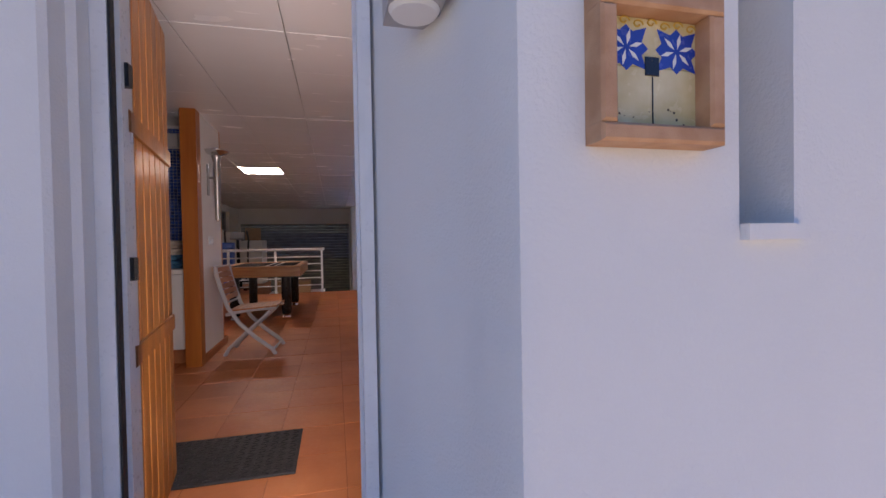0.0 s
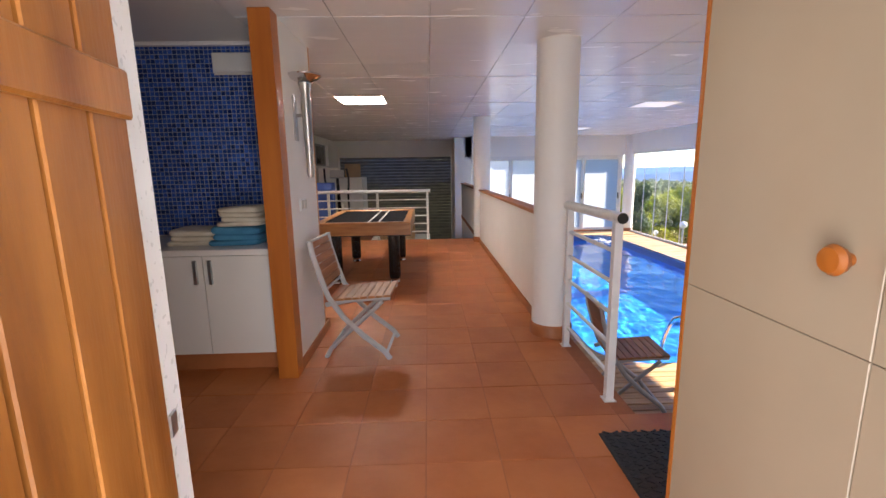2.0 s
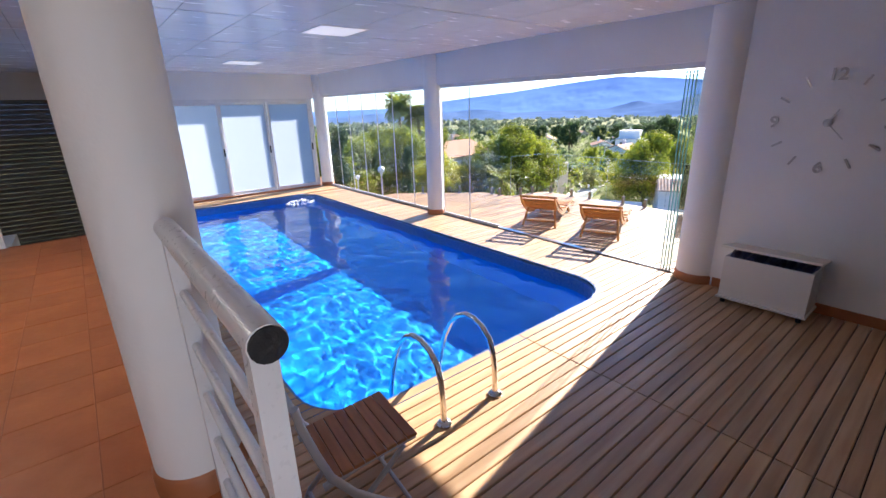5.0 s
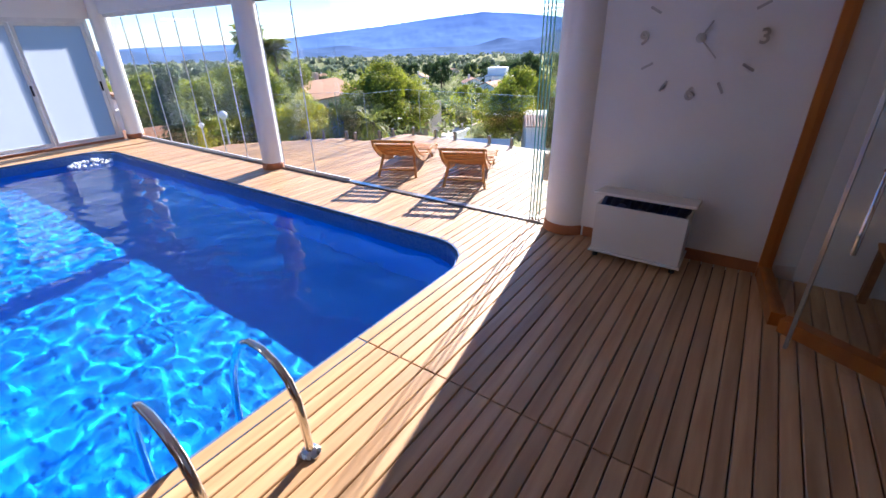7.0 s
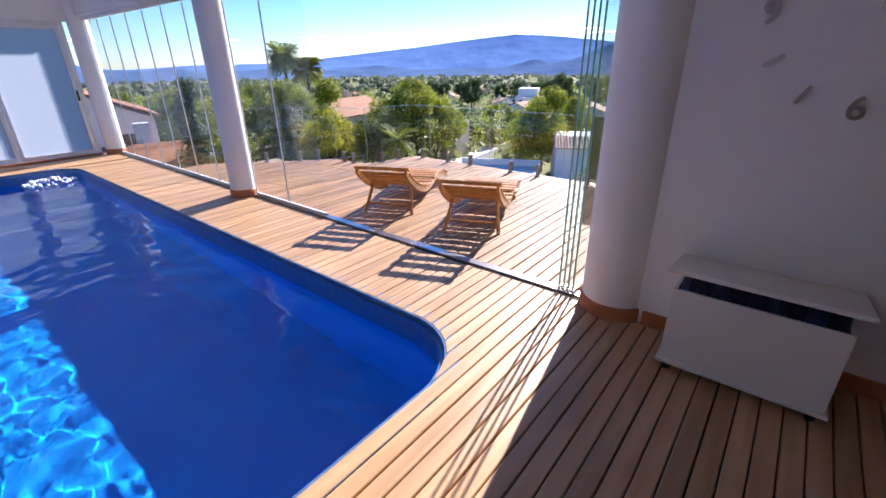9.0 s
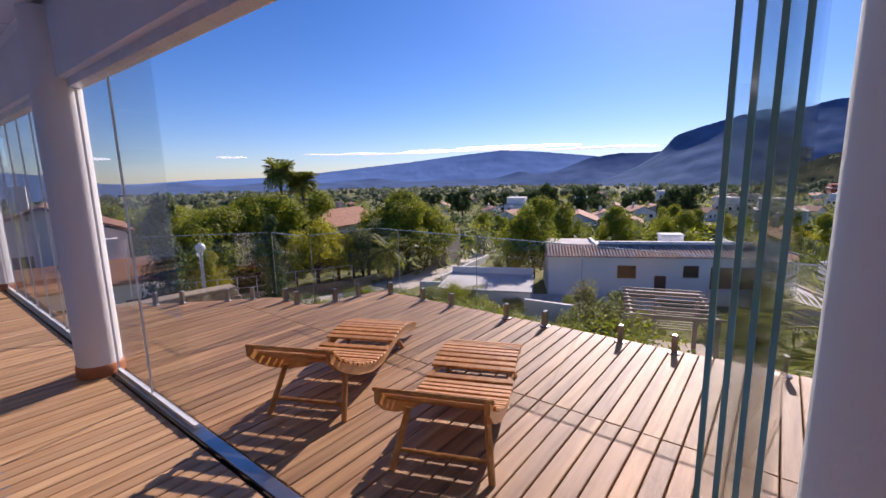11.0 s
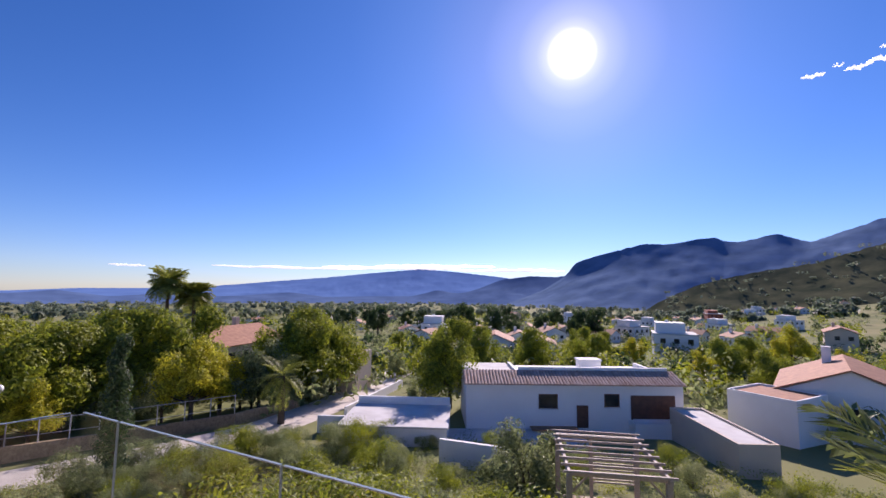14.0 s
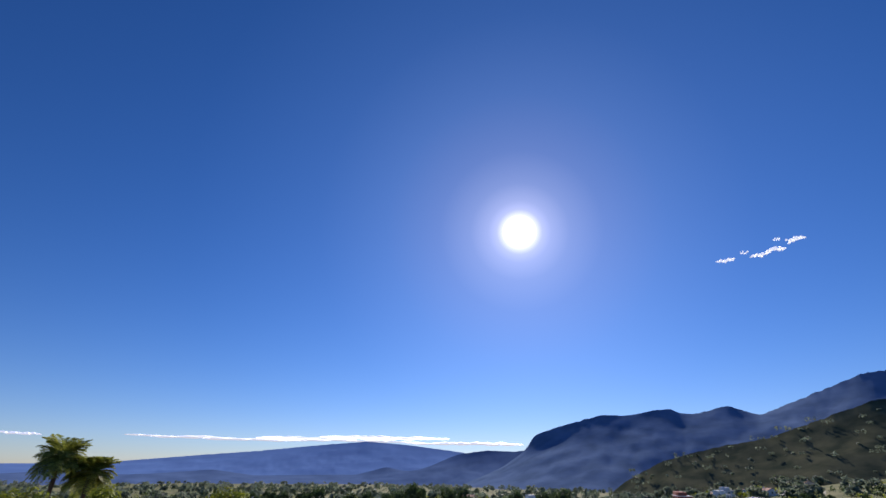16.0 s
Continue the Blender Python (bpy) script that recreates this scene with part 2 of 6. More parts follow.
# ---- mesh helpers ----
class Build:
    """Gathers boxes, prisms, tubes and lathes into one mesh."""

    def __init__(self):
        self.v, self.f = [], []

    def add(self, verts, faces):
        k = len(self.v)
        self.v += [tuple(p) for p in verts]
        self.f += [tuple(i + k for i in f) for f in faces]
        return self

    def box(self, x0, y0, z0, x1, y1, z1, m=None):
        c = [(x, y, z) for z in (z0, z1) for x, y in ((x0, y0), (x1, y0), (x1, y1), (x0, y1))]
        if m is not None:
            c = [m @ Vector(p) for p in c]
        return self.add(c, [(3, 2, 1, 0), (4, 5, 6, 7), (0, 1, 5, 4), (1, 2, 6, 5), (2, 3, 7, 6), (3, 0, 4, 7)])

    def slab(self, x0, y0, z0, x1, y1, z1, b=0.004, m=None):
        """A box with its upper edges bevelled by b."""
        lo = [(x0, y0), (x1, y0), (x1, y1), (x0, y1)]
        hi = [(x0 + b, y0 + b), (x1 - b, y0 + b), (x1 - b, y1 - b), (x0 + b, y1 - b)]
        c = [(*p, z0) for p in lo] + [(*p, z1 - b) for p in lo] + [(*p, z1) for p in hi]
        if m is not None:
            c = [m @ Vector(p) for p in c]
        fs = [(3, 2, 1, 0), (8, 9, 10, 11)]
        for i in range(4):
            j = (i + 1) % 4
            fs += [(i, j, j + 4, i + 4), (i + 4, j + 4, j + 8, i + 8)]
        return self.add(c, fs)

    def prism(self, poly, z0, z1):
        n = len(poly)
        return self.add([(*p, z0) for p in poly] + [(*p, z1) for p in poly],
                        [tuple(range(n))[::-1], tuple(range(n, 2 * n))] + [(i, (i + 1) % n, n + (i + 1) % n, n + i) for i in range(n)])

    def tube(self, pts, r, n=10, flat=1.0):
        """A round bar along a line of points; r may be one radius or one per point."""
        pts = [Vector(p) for p in pts]
        rs = r if isinstance(r, (list, tuple)) else [r] * len(pts)
        k, rings = len(self.v), []
        side = None
        for i, p in enumerate(pts):
            way = (pts[min(i + 1, len(pts) - 1)] - pts[max(i - 1, 0)]).normalized()
            if side is None:
                side = way.orthogonal().normalized()
            side = (side - way * side.dot(way)).normalized()
            up = way.cross(side)
            rings.append([p + (side * math.cos(a) + up * math.sin(a) * flat) * rs[i] for a in (2 * math.pi * q / n for q in range(n))])
        vs = [q for ring in rings for q in ring]
        fs = [(i * n + q, i * n + (q + 1) % n, (i + 1) * n + (q + 1) % n, (i + 1) * n + q) for i in range(len(pts) - 1) for q in range(n)]
        fs += [tuple(range(n))[::-1], tuple((len(pts) - 1) * n + q for q in range(n))]
        return self.add(vs, fs)

    def lathe(self, profile, n=24, at=(0, 0, 0)):
        vs = [(at[0] + r * math.cos(2 * math.pi * q / n), at[1] + r * math.sin(2 * math.pi * q / n), at[2] + z) for r, z in profile for q in range(n)]
        fs = [(i * n + q, i * n + (q + 1) % n, (i + 1) * n + (q + 1) % n, (i + 1) * n + q) for i in range(len(profile) - 1) for q in range(n)]
        fs += [tuple(range(n))[::-1], tuple((len(profile) - 1) * n + q for q in range(n))]
        return self.add(vs, fs)

    def mesh(self, name, material, smooth=False):
        me = bpy.data.meshes.new(name)
        me.from_pydata(self.v, [], self.f)
        me.materials.append(material)
        if smooth:
            me.polygons.foreach_set("use_smooth", [True] * len(me.polygons))
            me.set_sharp_from_angle(angle=radians(40))
        me.update()
        return me


def part(name, build, material, parent=None, label="", smooth=False):
    ob = new(name, build.mesh(name, material, smooth))
    ob.parent = parent
    return tagged(ob, label)


def thing(name, at, label, category, group="", turn=0):
    """An empty at the base of a thing, to parent its parts."""
    ob = new(name)
    ob.matrix_basis = pose(*at, 0, 0, turn)
    return tagged(ob, label, category, group)


def setting(name, build, material, label="", category="", smooth=False):
    return tagged(part(name, build, material, None, label, smooth), "", category, "", "structure")


# ---- shell of the house ----
X_L, X_W, Y_END = -1.65, 7.40, 17.15

# corridor slab with its landing beside the stairs
floor = setting("floor", Build().prism([(-1.9, 2.35), (2.75, 2.35), (2.75, 4.62), (2.42, 4.62), (2.42, 11.1), (-1.9, 11.1)], -0.75, -0.004), GROUT,
                "terracotta tiled corridor floor with dark joints", "floor")
setting("floor_lower", Build().prism([(X_L, 11.1), (2.42, 11.1), (2.42, Y_END + 0.2), (X_L, Y_END + 0.2)], -2.4, -2.0), TILE_M, "lower storage floor before the shutter", "floor")

# ceiling: slab and panels with open joints
setting("ceiling_slab", Build().box(-2.9, 2.36, CEIL + 0.03, 7.62, 15.95, CEIL + 0.35).box(-2.9, 15.951, CEIL + 0.03, 2.64, Y_END + 0.3, CEIL + 0.35), PLASTER, "roof slab above the panels", "ceiling")
cp = Build()
for i in range(-5, 13):
    for j in range(-10, 20):
        x0, y0 = 0.12 + 0.6 * i, 8.36 + 0.6 * j
        if x0 > 7.3 or (i == 0 and j == 0) or (x0 > 2.0 and y0 > 15.3) or y0 > 16.6 or (y0 > 6.1 and x0 < -2.0) or (x0 < -0.3 and y0 < 5.9):
            continue
        tilt = 0.002 * math.sin(i * 12.9 + j * 4.1)
        cp.box(x0 + 0.003, y0 + 0.003, CEIL + tilt, min(x0 + 0.597, 7.4), y0 + 0.597, CEIL + 0.028)
setting("ceiling", cp, CEILING_M, "white suspended ceiling of square panels", "ceiling")

# walls
wwst = Build()
wwst.box(X_L - 0.25, 6.18, -2.2, X_L, Y_END, 1.52).box(X_L - 0.25, 6.18, 2.12, X_L, Y_END, CEIL + 0.03)
for y0, y1 in ((6.18, 9.5), (10.12, 11.4), (13.4, 13.7), (15.8, Y_END)):
    wwst.box(X_L - 0.25, y0, 1.521, X_L, y1, 2.119)
wwst.box(X_L + 0.001, 10.4, -0.003, X_L + 0.10, 10.87, CEIL - 0.003)
setting("wall_west", wwst, PLASTER, "white plastered side wall with high windows", "wall")
setting("floor_platform", Build().box(X_L, 11.101, -2.0, -0.3, 14.6, -0.004), TILE_M, "tiled platform behind the railing", "floor")
wn_ = Build()
wn_.box(X_L - 0.25, Y_END, -2.2, -1.6, Y_END + 0.25, CEIL + 0.03)
wn_.box(-1.6, Y_END, 1.79, 2.06, Y_END + 0.25, CEIL + 0.03)
wn_.box(2.06, Y_END, -2.2, 2.7, Y_END + 0.25, CEIL + 0.03)
setting("wall_north", wn_, PLASTER, "white end wall around the shutter", "wall")
# pier and wall that close the lower room towards the pool hall
setting("wall_lower_east", Build().box(2.42, 11.4, -2.2, 2.62, 15.749, -0.6).box(2.10, 15.75, -2.2, 2.62, Y_END, CEIL + 0.03), PLASTER, "white wall beside the shutter", "wall")

# short wall with the torch and the alcove behind it
setting("wall_torch", Build().box(0.265, 5.31, 0.0, 0.38, 6.035, CEIL + 0.03), PLASTER, "white wall carrying the torch lamp", "wall")
setting("wall_alcove_back", Build().box(-2.1, 6.02, 0.0, 0.265, 6.17, CEIL + 0.03), PLASTER, "wall behind the mosaic", "wall")
setting("wall_alcove_side", Build().box(-2.1, 2.46, 0.0, -1.9, 6.02, CEIL + 0.03), PLASTER, "white alcove side wall", "wall")

# entrance wall, front wall and the rounded wall with the recessed slot
we = Build()
we.box(-2.1, 2.36, -0.3, 0.925, 2.46, CEIL + 0.9)
we.box(0.925, 2.36, 2.08, 1.70, 2.46, CEIL + 0.9)
we.box(1.70, 2.36, -0.3, 2.75, 2.46, CEIL + 0.9)
setting("wall_entrance", we, RENDER_WALL, "white wall with the entrance door opening", "wall")
setting("wall_front", Build().prism([(-2.5, 2.16), (0.885, 2.16), (0.90, 2.175), (0.905, 2.24), (0.925, 2.25), (0.925, 2.359), (-2.5, 2.359)], -0.3, 3.2), RENDER_WALL,
        "white rendered wall beside the entrance", "wall")
corner = [(1.70, 2.359), (1.72, 2.28), (1.80, 2.05), (1.855, 1.88), (1.868, 1.80), (1.868, 1.60), (1.874, 1.568), (1.90, 1.55)]
wp = Build()
wp.prism(corner + [(5.0, 1.55), (5.0, 2.359)], -0.3, 1.09)
wp.prism(corner + [(2.305, 1.55), (2.305, 1.75), (2.435, 1.75), (2.435, 1.55), (5.0, 1.55), (5.0, 2.359)], 1.09, 3.2)
wp.box(2.306, 1.53, 1.075, 2.45, 1.76, 1.105)
setting("wall_passage_east", wp, RENDER_WALL, "white rendered wall with rounded corner and slot niche", "wall", smooth=True)
setting("ground_entrance", Build().box(-2.5, -4.0, -0.5, 5.0, 2.349, -0.28), PAVING, "pale entrance paving", "paving")

# house wall towards the stairs, behind the cupboard, then the hall's south side
setting("wall_hall_south", Build().box(2.76, 2.82, -1.2, 7.4, 3.02, CEIL + 0.03), PLASTER, "white south wall of the pool hall", "wall")

# window wall of the pool hall: piers, lintel, clock wall
ww = Build()
ww.box(X_W, 2.62, -1.2, X_W + 0.25, 6.0, CEIL + 0.35)
ww.box(X_W, 6.0, 1.80, X_W + 0.25, 15.96, CEIL + 0.35)
setting("wall_east", ww, PLASTER, "white clock wall and lintel over the glass front", "wall")
setting("wall_pool_north", Build().box(2.42, 15.75, 1.72, X_W + 0.25, 15.95, CEIL + 0.03), PLASTER, "white lintel over the frosted doors", "wall")


def column(x, y, z0, r, label):
    ob = thing("column", (x, y, z0), label, "column")
    ob["kind"] = "structure"
    part("shaft", Build().lathe([(r, 0.10), (r, CEIL - z0)], 32), PLASTER, ob, smooth=True)
    part("skirting_ring", Build().lathe([(r + 0.012, 0), (r + 0.012, 0.085), (r + 0.004, 0.095), (r, 0.10)], 32), SKIRT, ob, "terracotta skirting ring", smooth=True)
    return ob


column(2.295, 5.905, 0, 0.16, "round white column beside the railing")
column(2.30, 10.68, 0, 0.155, "round white column at the stair end")
column(7.52, 5.98, DECK, 0.22, "thick round white column beside the clock wall")
column(7.42, 10.80, DECK, 0.16, "round white column between the glass fronts")
column(7.44, 15.72, DECK, 0.16, "round white corner column of the pool hall")


def low_wall(y0, y1, label):
    ob = thing("parapet", (2.295, y0, 0), label, "parapet")
    ob["kind"] = "structure"
    part("wall_body", Build().box(-0.055, 0, -0.7, 0.055, y1 - y0, 0.96), PLASTER, ob)
    part("coping", Build().slab(-0.075, -0.012, 0.962, 0.075, y1 - y0 + 0.012, 0.99, 0.008), SKIRT, ob, "terracotta coping")
    part("skirting", Build().slab(-0.068, 0, 0, -0.0555, y1 - y0, 0.085, 0.004), SKIRT, ob, "terracotta skirting")
    return ob


low_wall(6.06, 10.50, "white parapet with terracotta coping along the corridor")
low_wall(11.1, 14.95, "white parapet with terracotta coping beyond the column")

# pool hall: basin, coping, boards
PX0, PX1, PY0, PY1, PR = 3.05, 6.54, 6.50, 14.92, 0.50


def rounded(x0, y0, x1, y1, r, n=8):
    pts = []
    for cx, cy, a0 in ((x1 - r, y0 + r, -90), (x1 - r, y1 - r, 0), (x0 + r, y1 - r, 90), (x0 + r, y0 + r, 180)):
        pts += [(cx + r * math.cos(radians(a0 + 90 * i / n)), cy + r * math.sin(radians(a0 + 90 * i / n))) for i in range(n + 1)]
    return pts


def ring_wall(build, outer, inner, z0, z1):
    n = len(outer)
    vs = [(*p, z) for z in (z0, z1) for q in (outer, inner) for p in q]
    fs = []
    for i in range(n):
        j = (i + 1) % n
        fs += [(2 * n + i, 2 * n + j, 3 * n + j, 3 * n + i), (n + i, n + j, j, i), (i, j, 2 * n + j, 2 * n + i), (n + j, n + i, 3 * n + i, 3 * n + j)]
    return build.add(vs, fs)


pool = thing("pool", ((PX0 + PX1) / 2, (PY0 + PY1) / 2, DECK - 1.8), "blue tiled indoor pool with rounded corners", "pool")
pool["kind"] = "structure"
ox, oy, oz = (PX0 + PX1) / 2, (PY0 + PY1) / 2, DECK - 1.8


def local(pts):
    return [(x - ox, y - oy) for x, y in pts]


o1, i1 = local(rounded(PX0 - 0.12, PY0 - 0.12, PX1 + 0.12, PY1 + 0.12, PR + 0.12)), local(rounded(PX0, PY0, PX1, PY1, PR))
basin = Build()
ring_wall(basin, o1, i1, 0.8, 1.52)
basin.prism(o1, 0.68, 0.8)
basin_ob = part("basin", basin, POOL_M, pool, "deep blue mosaic basin")
part("border_tiles", ring_wall(Build(), o1, i1, 1.521, 1.765), POOL_BAND, pool, "speckled blue border tiles")
part("coping_edge", ring_wall(Build(), o1, local(rounded(PX0 - 0.02, PY0 - 0.02, PX1 + 0.02, PY1 + 0.02, PR)), 1.767, 1.797), POOL_RIM, pool, "pale blue rim tiles")

WATER = bpy.data.materials.new("pool_water")
WATER.use_nodes = True
n_, l_ = WATER.node_tree.nodes, WATER.node_tree.links
n_.remove(n_["Principled BSDF"])
rf = n_.new("ShaderNodeBsdfGlass")
rf.inputs["IOR"].default_value, rf.inputs["Roughness"].default_value = 1.33, 0.0
rf.inputs["Color"].default_value = (0.93, 0.98, 1.0, 1)
l_.new(rf.outputs[0], n_["Material Output"].inputs["Surface"])
wat = Build()
nx, ny = 110, 260
for a in range(nx + 1):
    for b in range(ny + 1):
        x, y = PX0 - 0.004 + (PX1 - PX0 + 0.008) * a / nx, PY0 - 0.004 + (PY1 - PY0 + 0.008) * b / ny
        wat.v.append((x, y, 0.011 * noise.noise((x * 1.7, y * 1.9, 0.3)) + 0.0062 * noise.noise((x * 3.6, y * 3.9, 5.0)) + 0.0042 * noise.noise((x * 9.0, y * 7.5, 9.0))))
wat.f = [(a * (ny + 1) + b, (a + 1) * (ny + 1) + b, (a + 1) * (ny + 1) + b + 1, a * (ny + 1) + b + 1) for a in range(nx) for b in range(ny)]
water = setting("water", wat, WATER, "rippled clear blue pool water", "water")
water.data.polygons.foreach_set("use_smooth", [True] * len(water.data.polygons))
water.location.z = DECK - 0.15
water.cycles.is_caustics_caster = True
basin_ob.cycles.is_caustics_receiver = True
sun_data.cycles.is_caustics_light = True

# bed under the boards, with the pool left open, and the terrace bed
bed = Build()
for x0, y0, x1, y1 in ((2.42, 2.82, 7.65, PY0 - 0.1), (2.42, PY1 + 0.1, 7.65, 15.95), (2.42, PY0 - 0.1, PX0 - 0.1, PY1 + 0.1), (PX1 + 0.1, PY0 - 0.1, 7.65, PY1 + 0.1)):
    bed.box(x0, y0, DECK - 0.5, x1, y1, DECK - 0.034)
for cx, cy, sx, sy in ((PX0 + PR, PY0 + PR, -1, -1), (PX1 - PR, PY0 + PR, 1, -1), (PX1 - PR, PY1 - PR, 1, 1), (PX0 + PR, PY1 - PR, -1, 1)):
    arc = [(cx + sx * (PR + 0.1) * math.cos(radians(a)), cy + sy * (PR + 0.1) * math.sin(radians(a))) for a in range(0, 91, 15)]
    poly = [(cx + sx * (PR + 0.099), cy + sy * (PR + 0.099))] + (arc if sx * sy < 0 else arc[::-1])
    bed.prism(poly if sx * sy < 0 else poly, DECK - 0.5, DECK - 0.034)
setting("floor_deck_bed", bed, DARK_GAP, "dark bearers under the deck boards", "floor")
setting("ground_terrace_bed", Build().prism([(7.651, 2.0), (10.66, 2.0), (10.66, 10.72), (9.62, 10.90), (9.62, 11.62), (8.2, 13.0), (7.651, 13.4)], DECK - 0.3, DECK - 0.034), DARK_GAP,
        "dark bearers under the terrace boards", "terrace")
setting("wall_terrace_base", Build().prism([(7.4, 2.2), (10.5, 2.2), (10.5, 10.6), (9.5, 10.8), (9.5, 11.5), (8.1, 12.9), (7.4, 13.3)], -9.0, DECK - 0.3), RENDER_WALL,
        "white retaining wall under the terrace", "wall")


# ---- glass fronts ----
def glass_front(name, y0, y1, count, label):
    ob = thing(name, (7.50, y0, DECK), label, "glass front")
    ob["kind"] = "structure"
    part("bottom_track", Build().slab(-0.04, 0, 0.002, 0.04, y1 - y0, 0.022, 0.003), BRUSHED, ob, "aluminium track")
    part("top_track", Build().box(-0.045, 0, 2.33, 0.045, y1 - y0, 2.388), WHITE_METAL, ob)
    w = (y1 - y0) / count
    for i in range(count):
        pane = part("pane", Build().box(-0.005, i * w + 0.006, 0.045, 0.005, (i + 1) * w - 0.006, 2.31), CLEAR, ob)
        pane.visible_shadow = False
        part("edge_strip", Build().box(-0.007, (i + 1) * w - 0.0055, 0.045, 0.007, (i + 1) * w + 0.0055, 2.31), WHITE_METAL, ob, "white seal strip")
        part("shoe", Build().box(-0.014, i * w + 0.006, 0.024, 0.014, (i + 1) * w - 0.006, 0.048), WHITE_METAL, ob)
    return ob


glass_front("window_1", 10.97, 15.56, 7, "frameless folding glass panes of the pool hall, closed")
glass_front("window_2", 9.155, 10.63, 2, "two closed frameless glass panes beside the opening")
track = setting("trim_threshold", Build().slab(7.46, 6.2, DECK + 0.002, 7.54, 9.155, DECK + 0.018, 0.003), BRUSHED, "aluminium floor track of the open glass front", "threshold")
setting("trim_head_track", Build().box(7.455, 6.0, 1.74, 7.545, 9.155, 1.80), WHITE_METAL, "white head track of the open glass front", "threshold")
stack = thing("window_3", (7.50, 6.26, DECK), "stack of open glass panes folded beside the column", "glass front")
stack["kind"] = "structure"
for i in range(4):
    m_ = pose(0, 0.035 * i, 0, 0, 0, -4 - 2 * i)
    pane = part("pane", Build().box(-0.02, 0, 0.045, 0.62, 0.010, 2.31, m_), CLEAR, stack)
    pane.visible_shadow = False
    part("pane_edge", Build().box(-0.026, -0.001, 0.045, -0.0205, 0.011, 2.31, m_), GREEN_EDGE, stack, "green glass edge")
    part("hinge_block", Build().box(-0.03, -0.004, 0.02, 0.05, 0.014, 0.044, m_), BRUSHED, stack)

doors = thing("window_4", (2.68, 15.80, DECK), "closed white sliding doors with frosted glass", "sliding door")
doors["kind"] = "structure"
DW = 1.115
part("outer_frame", Build().box(0, -0.05, 2.24, 4.48, 0.05, 2.31).box(0, -0.05, 0.0, 4.48, 0.05, 0.05).box(-0.05, -0.05, 0, 0.0, 0.05, 2.31).box(4.48, -0.05, 0, 4.54, 0.05, 2.31), WHITE_METAL, doors)
for i in range(4):
    x0, yo = i * DW + 0.01, -0.022 if i % 2 else 0.022
    leaf = Build()
    for b_ in ((x0, 0.052, x0 + 0.055, 2.238), (x0 + DW - 0.055, 0.052, x0 + DW, 2.238)):
        leaf.box(b_[0], yo - 0.018, b_[1], b_[2], yo + 0.018, b_[3])
    leaf.box(x0 + 0.055, yo - 0.018, 0.052, x0 + DW - 0.055, yo + 0.018, 0.12).box(x0 + 0.055, yo - 0.018, 2.18, x0 + DW - 0.055, yo + 0.018, 2.238)
    fr_ = part("leaf_frame", leaf, WHITE_METAL, doors)
    part("frosted_pane", Build().box(x0 + 0.055, yo - 0.004, 0.12, x0 + DW - 0.055, yo + 0.004, 2.18), FROST, fr_, "frosted glass pane").visible_shadow = False
    part("pull_handle", Build().slab(x0 + DW - 0.045, yo - 0.036, 1.0, x0 + DW - 0.015, yo - 0.0185, 1.18, 0.004), BLACK_GLOSS, fr_, "small black pull handle")

# ---- stairs from the landing to the deck ----
st = Build()
for i in range(3):
    st.box(2.752 + 0.27 * i, 3.60, DECK - 0.03, 2.752 + 0.27 * (i + 1), 4.60, -0.15 * (i + 1) - 0.006)
setting("stairs", st, SKIRT, "terracotta steps down to the pool deck", "stairs")


# ---- railings ----
def railing(at, turn, length, height, posts, bars, label, cap=False):
    ob = thing("railing", at, label, "railing", turn=turn)
    part("handrail", Build().tube([(-0.04, 0, height - 0.03), (length + 0.03, 0, height - 0.03)], 0.032, 16), WHITE_METAL, ob, smooth=True)
    if cap:
        part("end_cap", Build().tube([(-0.046, 0, height - 0.03), (-0.0405, 0, height - 0.03)], 0.030, 16), BLACK, ob, "black end cap")
    for p in posts:
        part("post", Build().slab(p - 0.022, -0.022, 0.004, p + 0.022, 0.022, height - 0.05, 0.002), WHITE_METAL, ob)
        part("foot_plate", Build().slab(p - 0.035, -0.035, 0.0, p + 0.035, 0.035, 0.008, 0.003), WHITE_METAL, ob)
    for i in range(bars):
        z = 0.16 + (height - 0.20) * i / bars
        part("bar", Build().tube([(posts[0] + 0.02, 0, z), (posts[-1] - 0.02, 0, z)], 0.013, 10), WHITE_METAL, ob, smooth=True)
    return ob


railing((2.33, 4.775, 0), 90, 0.86, 1.115, [0.015, 0.83], 5, "white tubular steel railing above the pool deck", True)
railing((1.29, 11.06, 0), 180, 2.9, 0.99, [0.02, 1.0, 1.95, 2.9], 5, "white tubular steel railing across the corridor end")


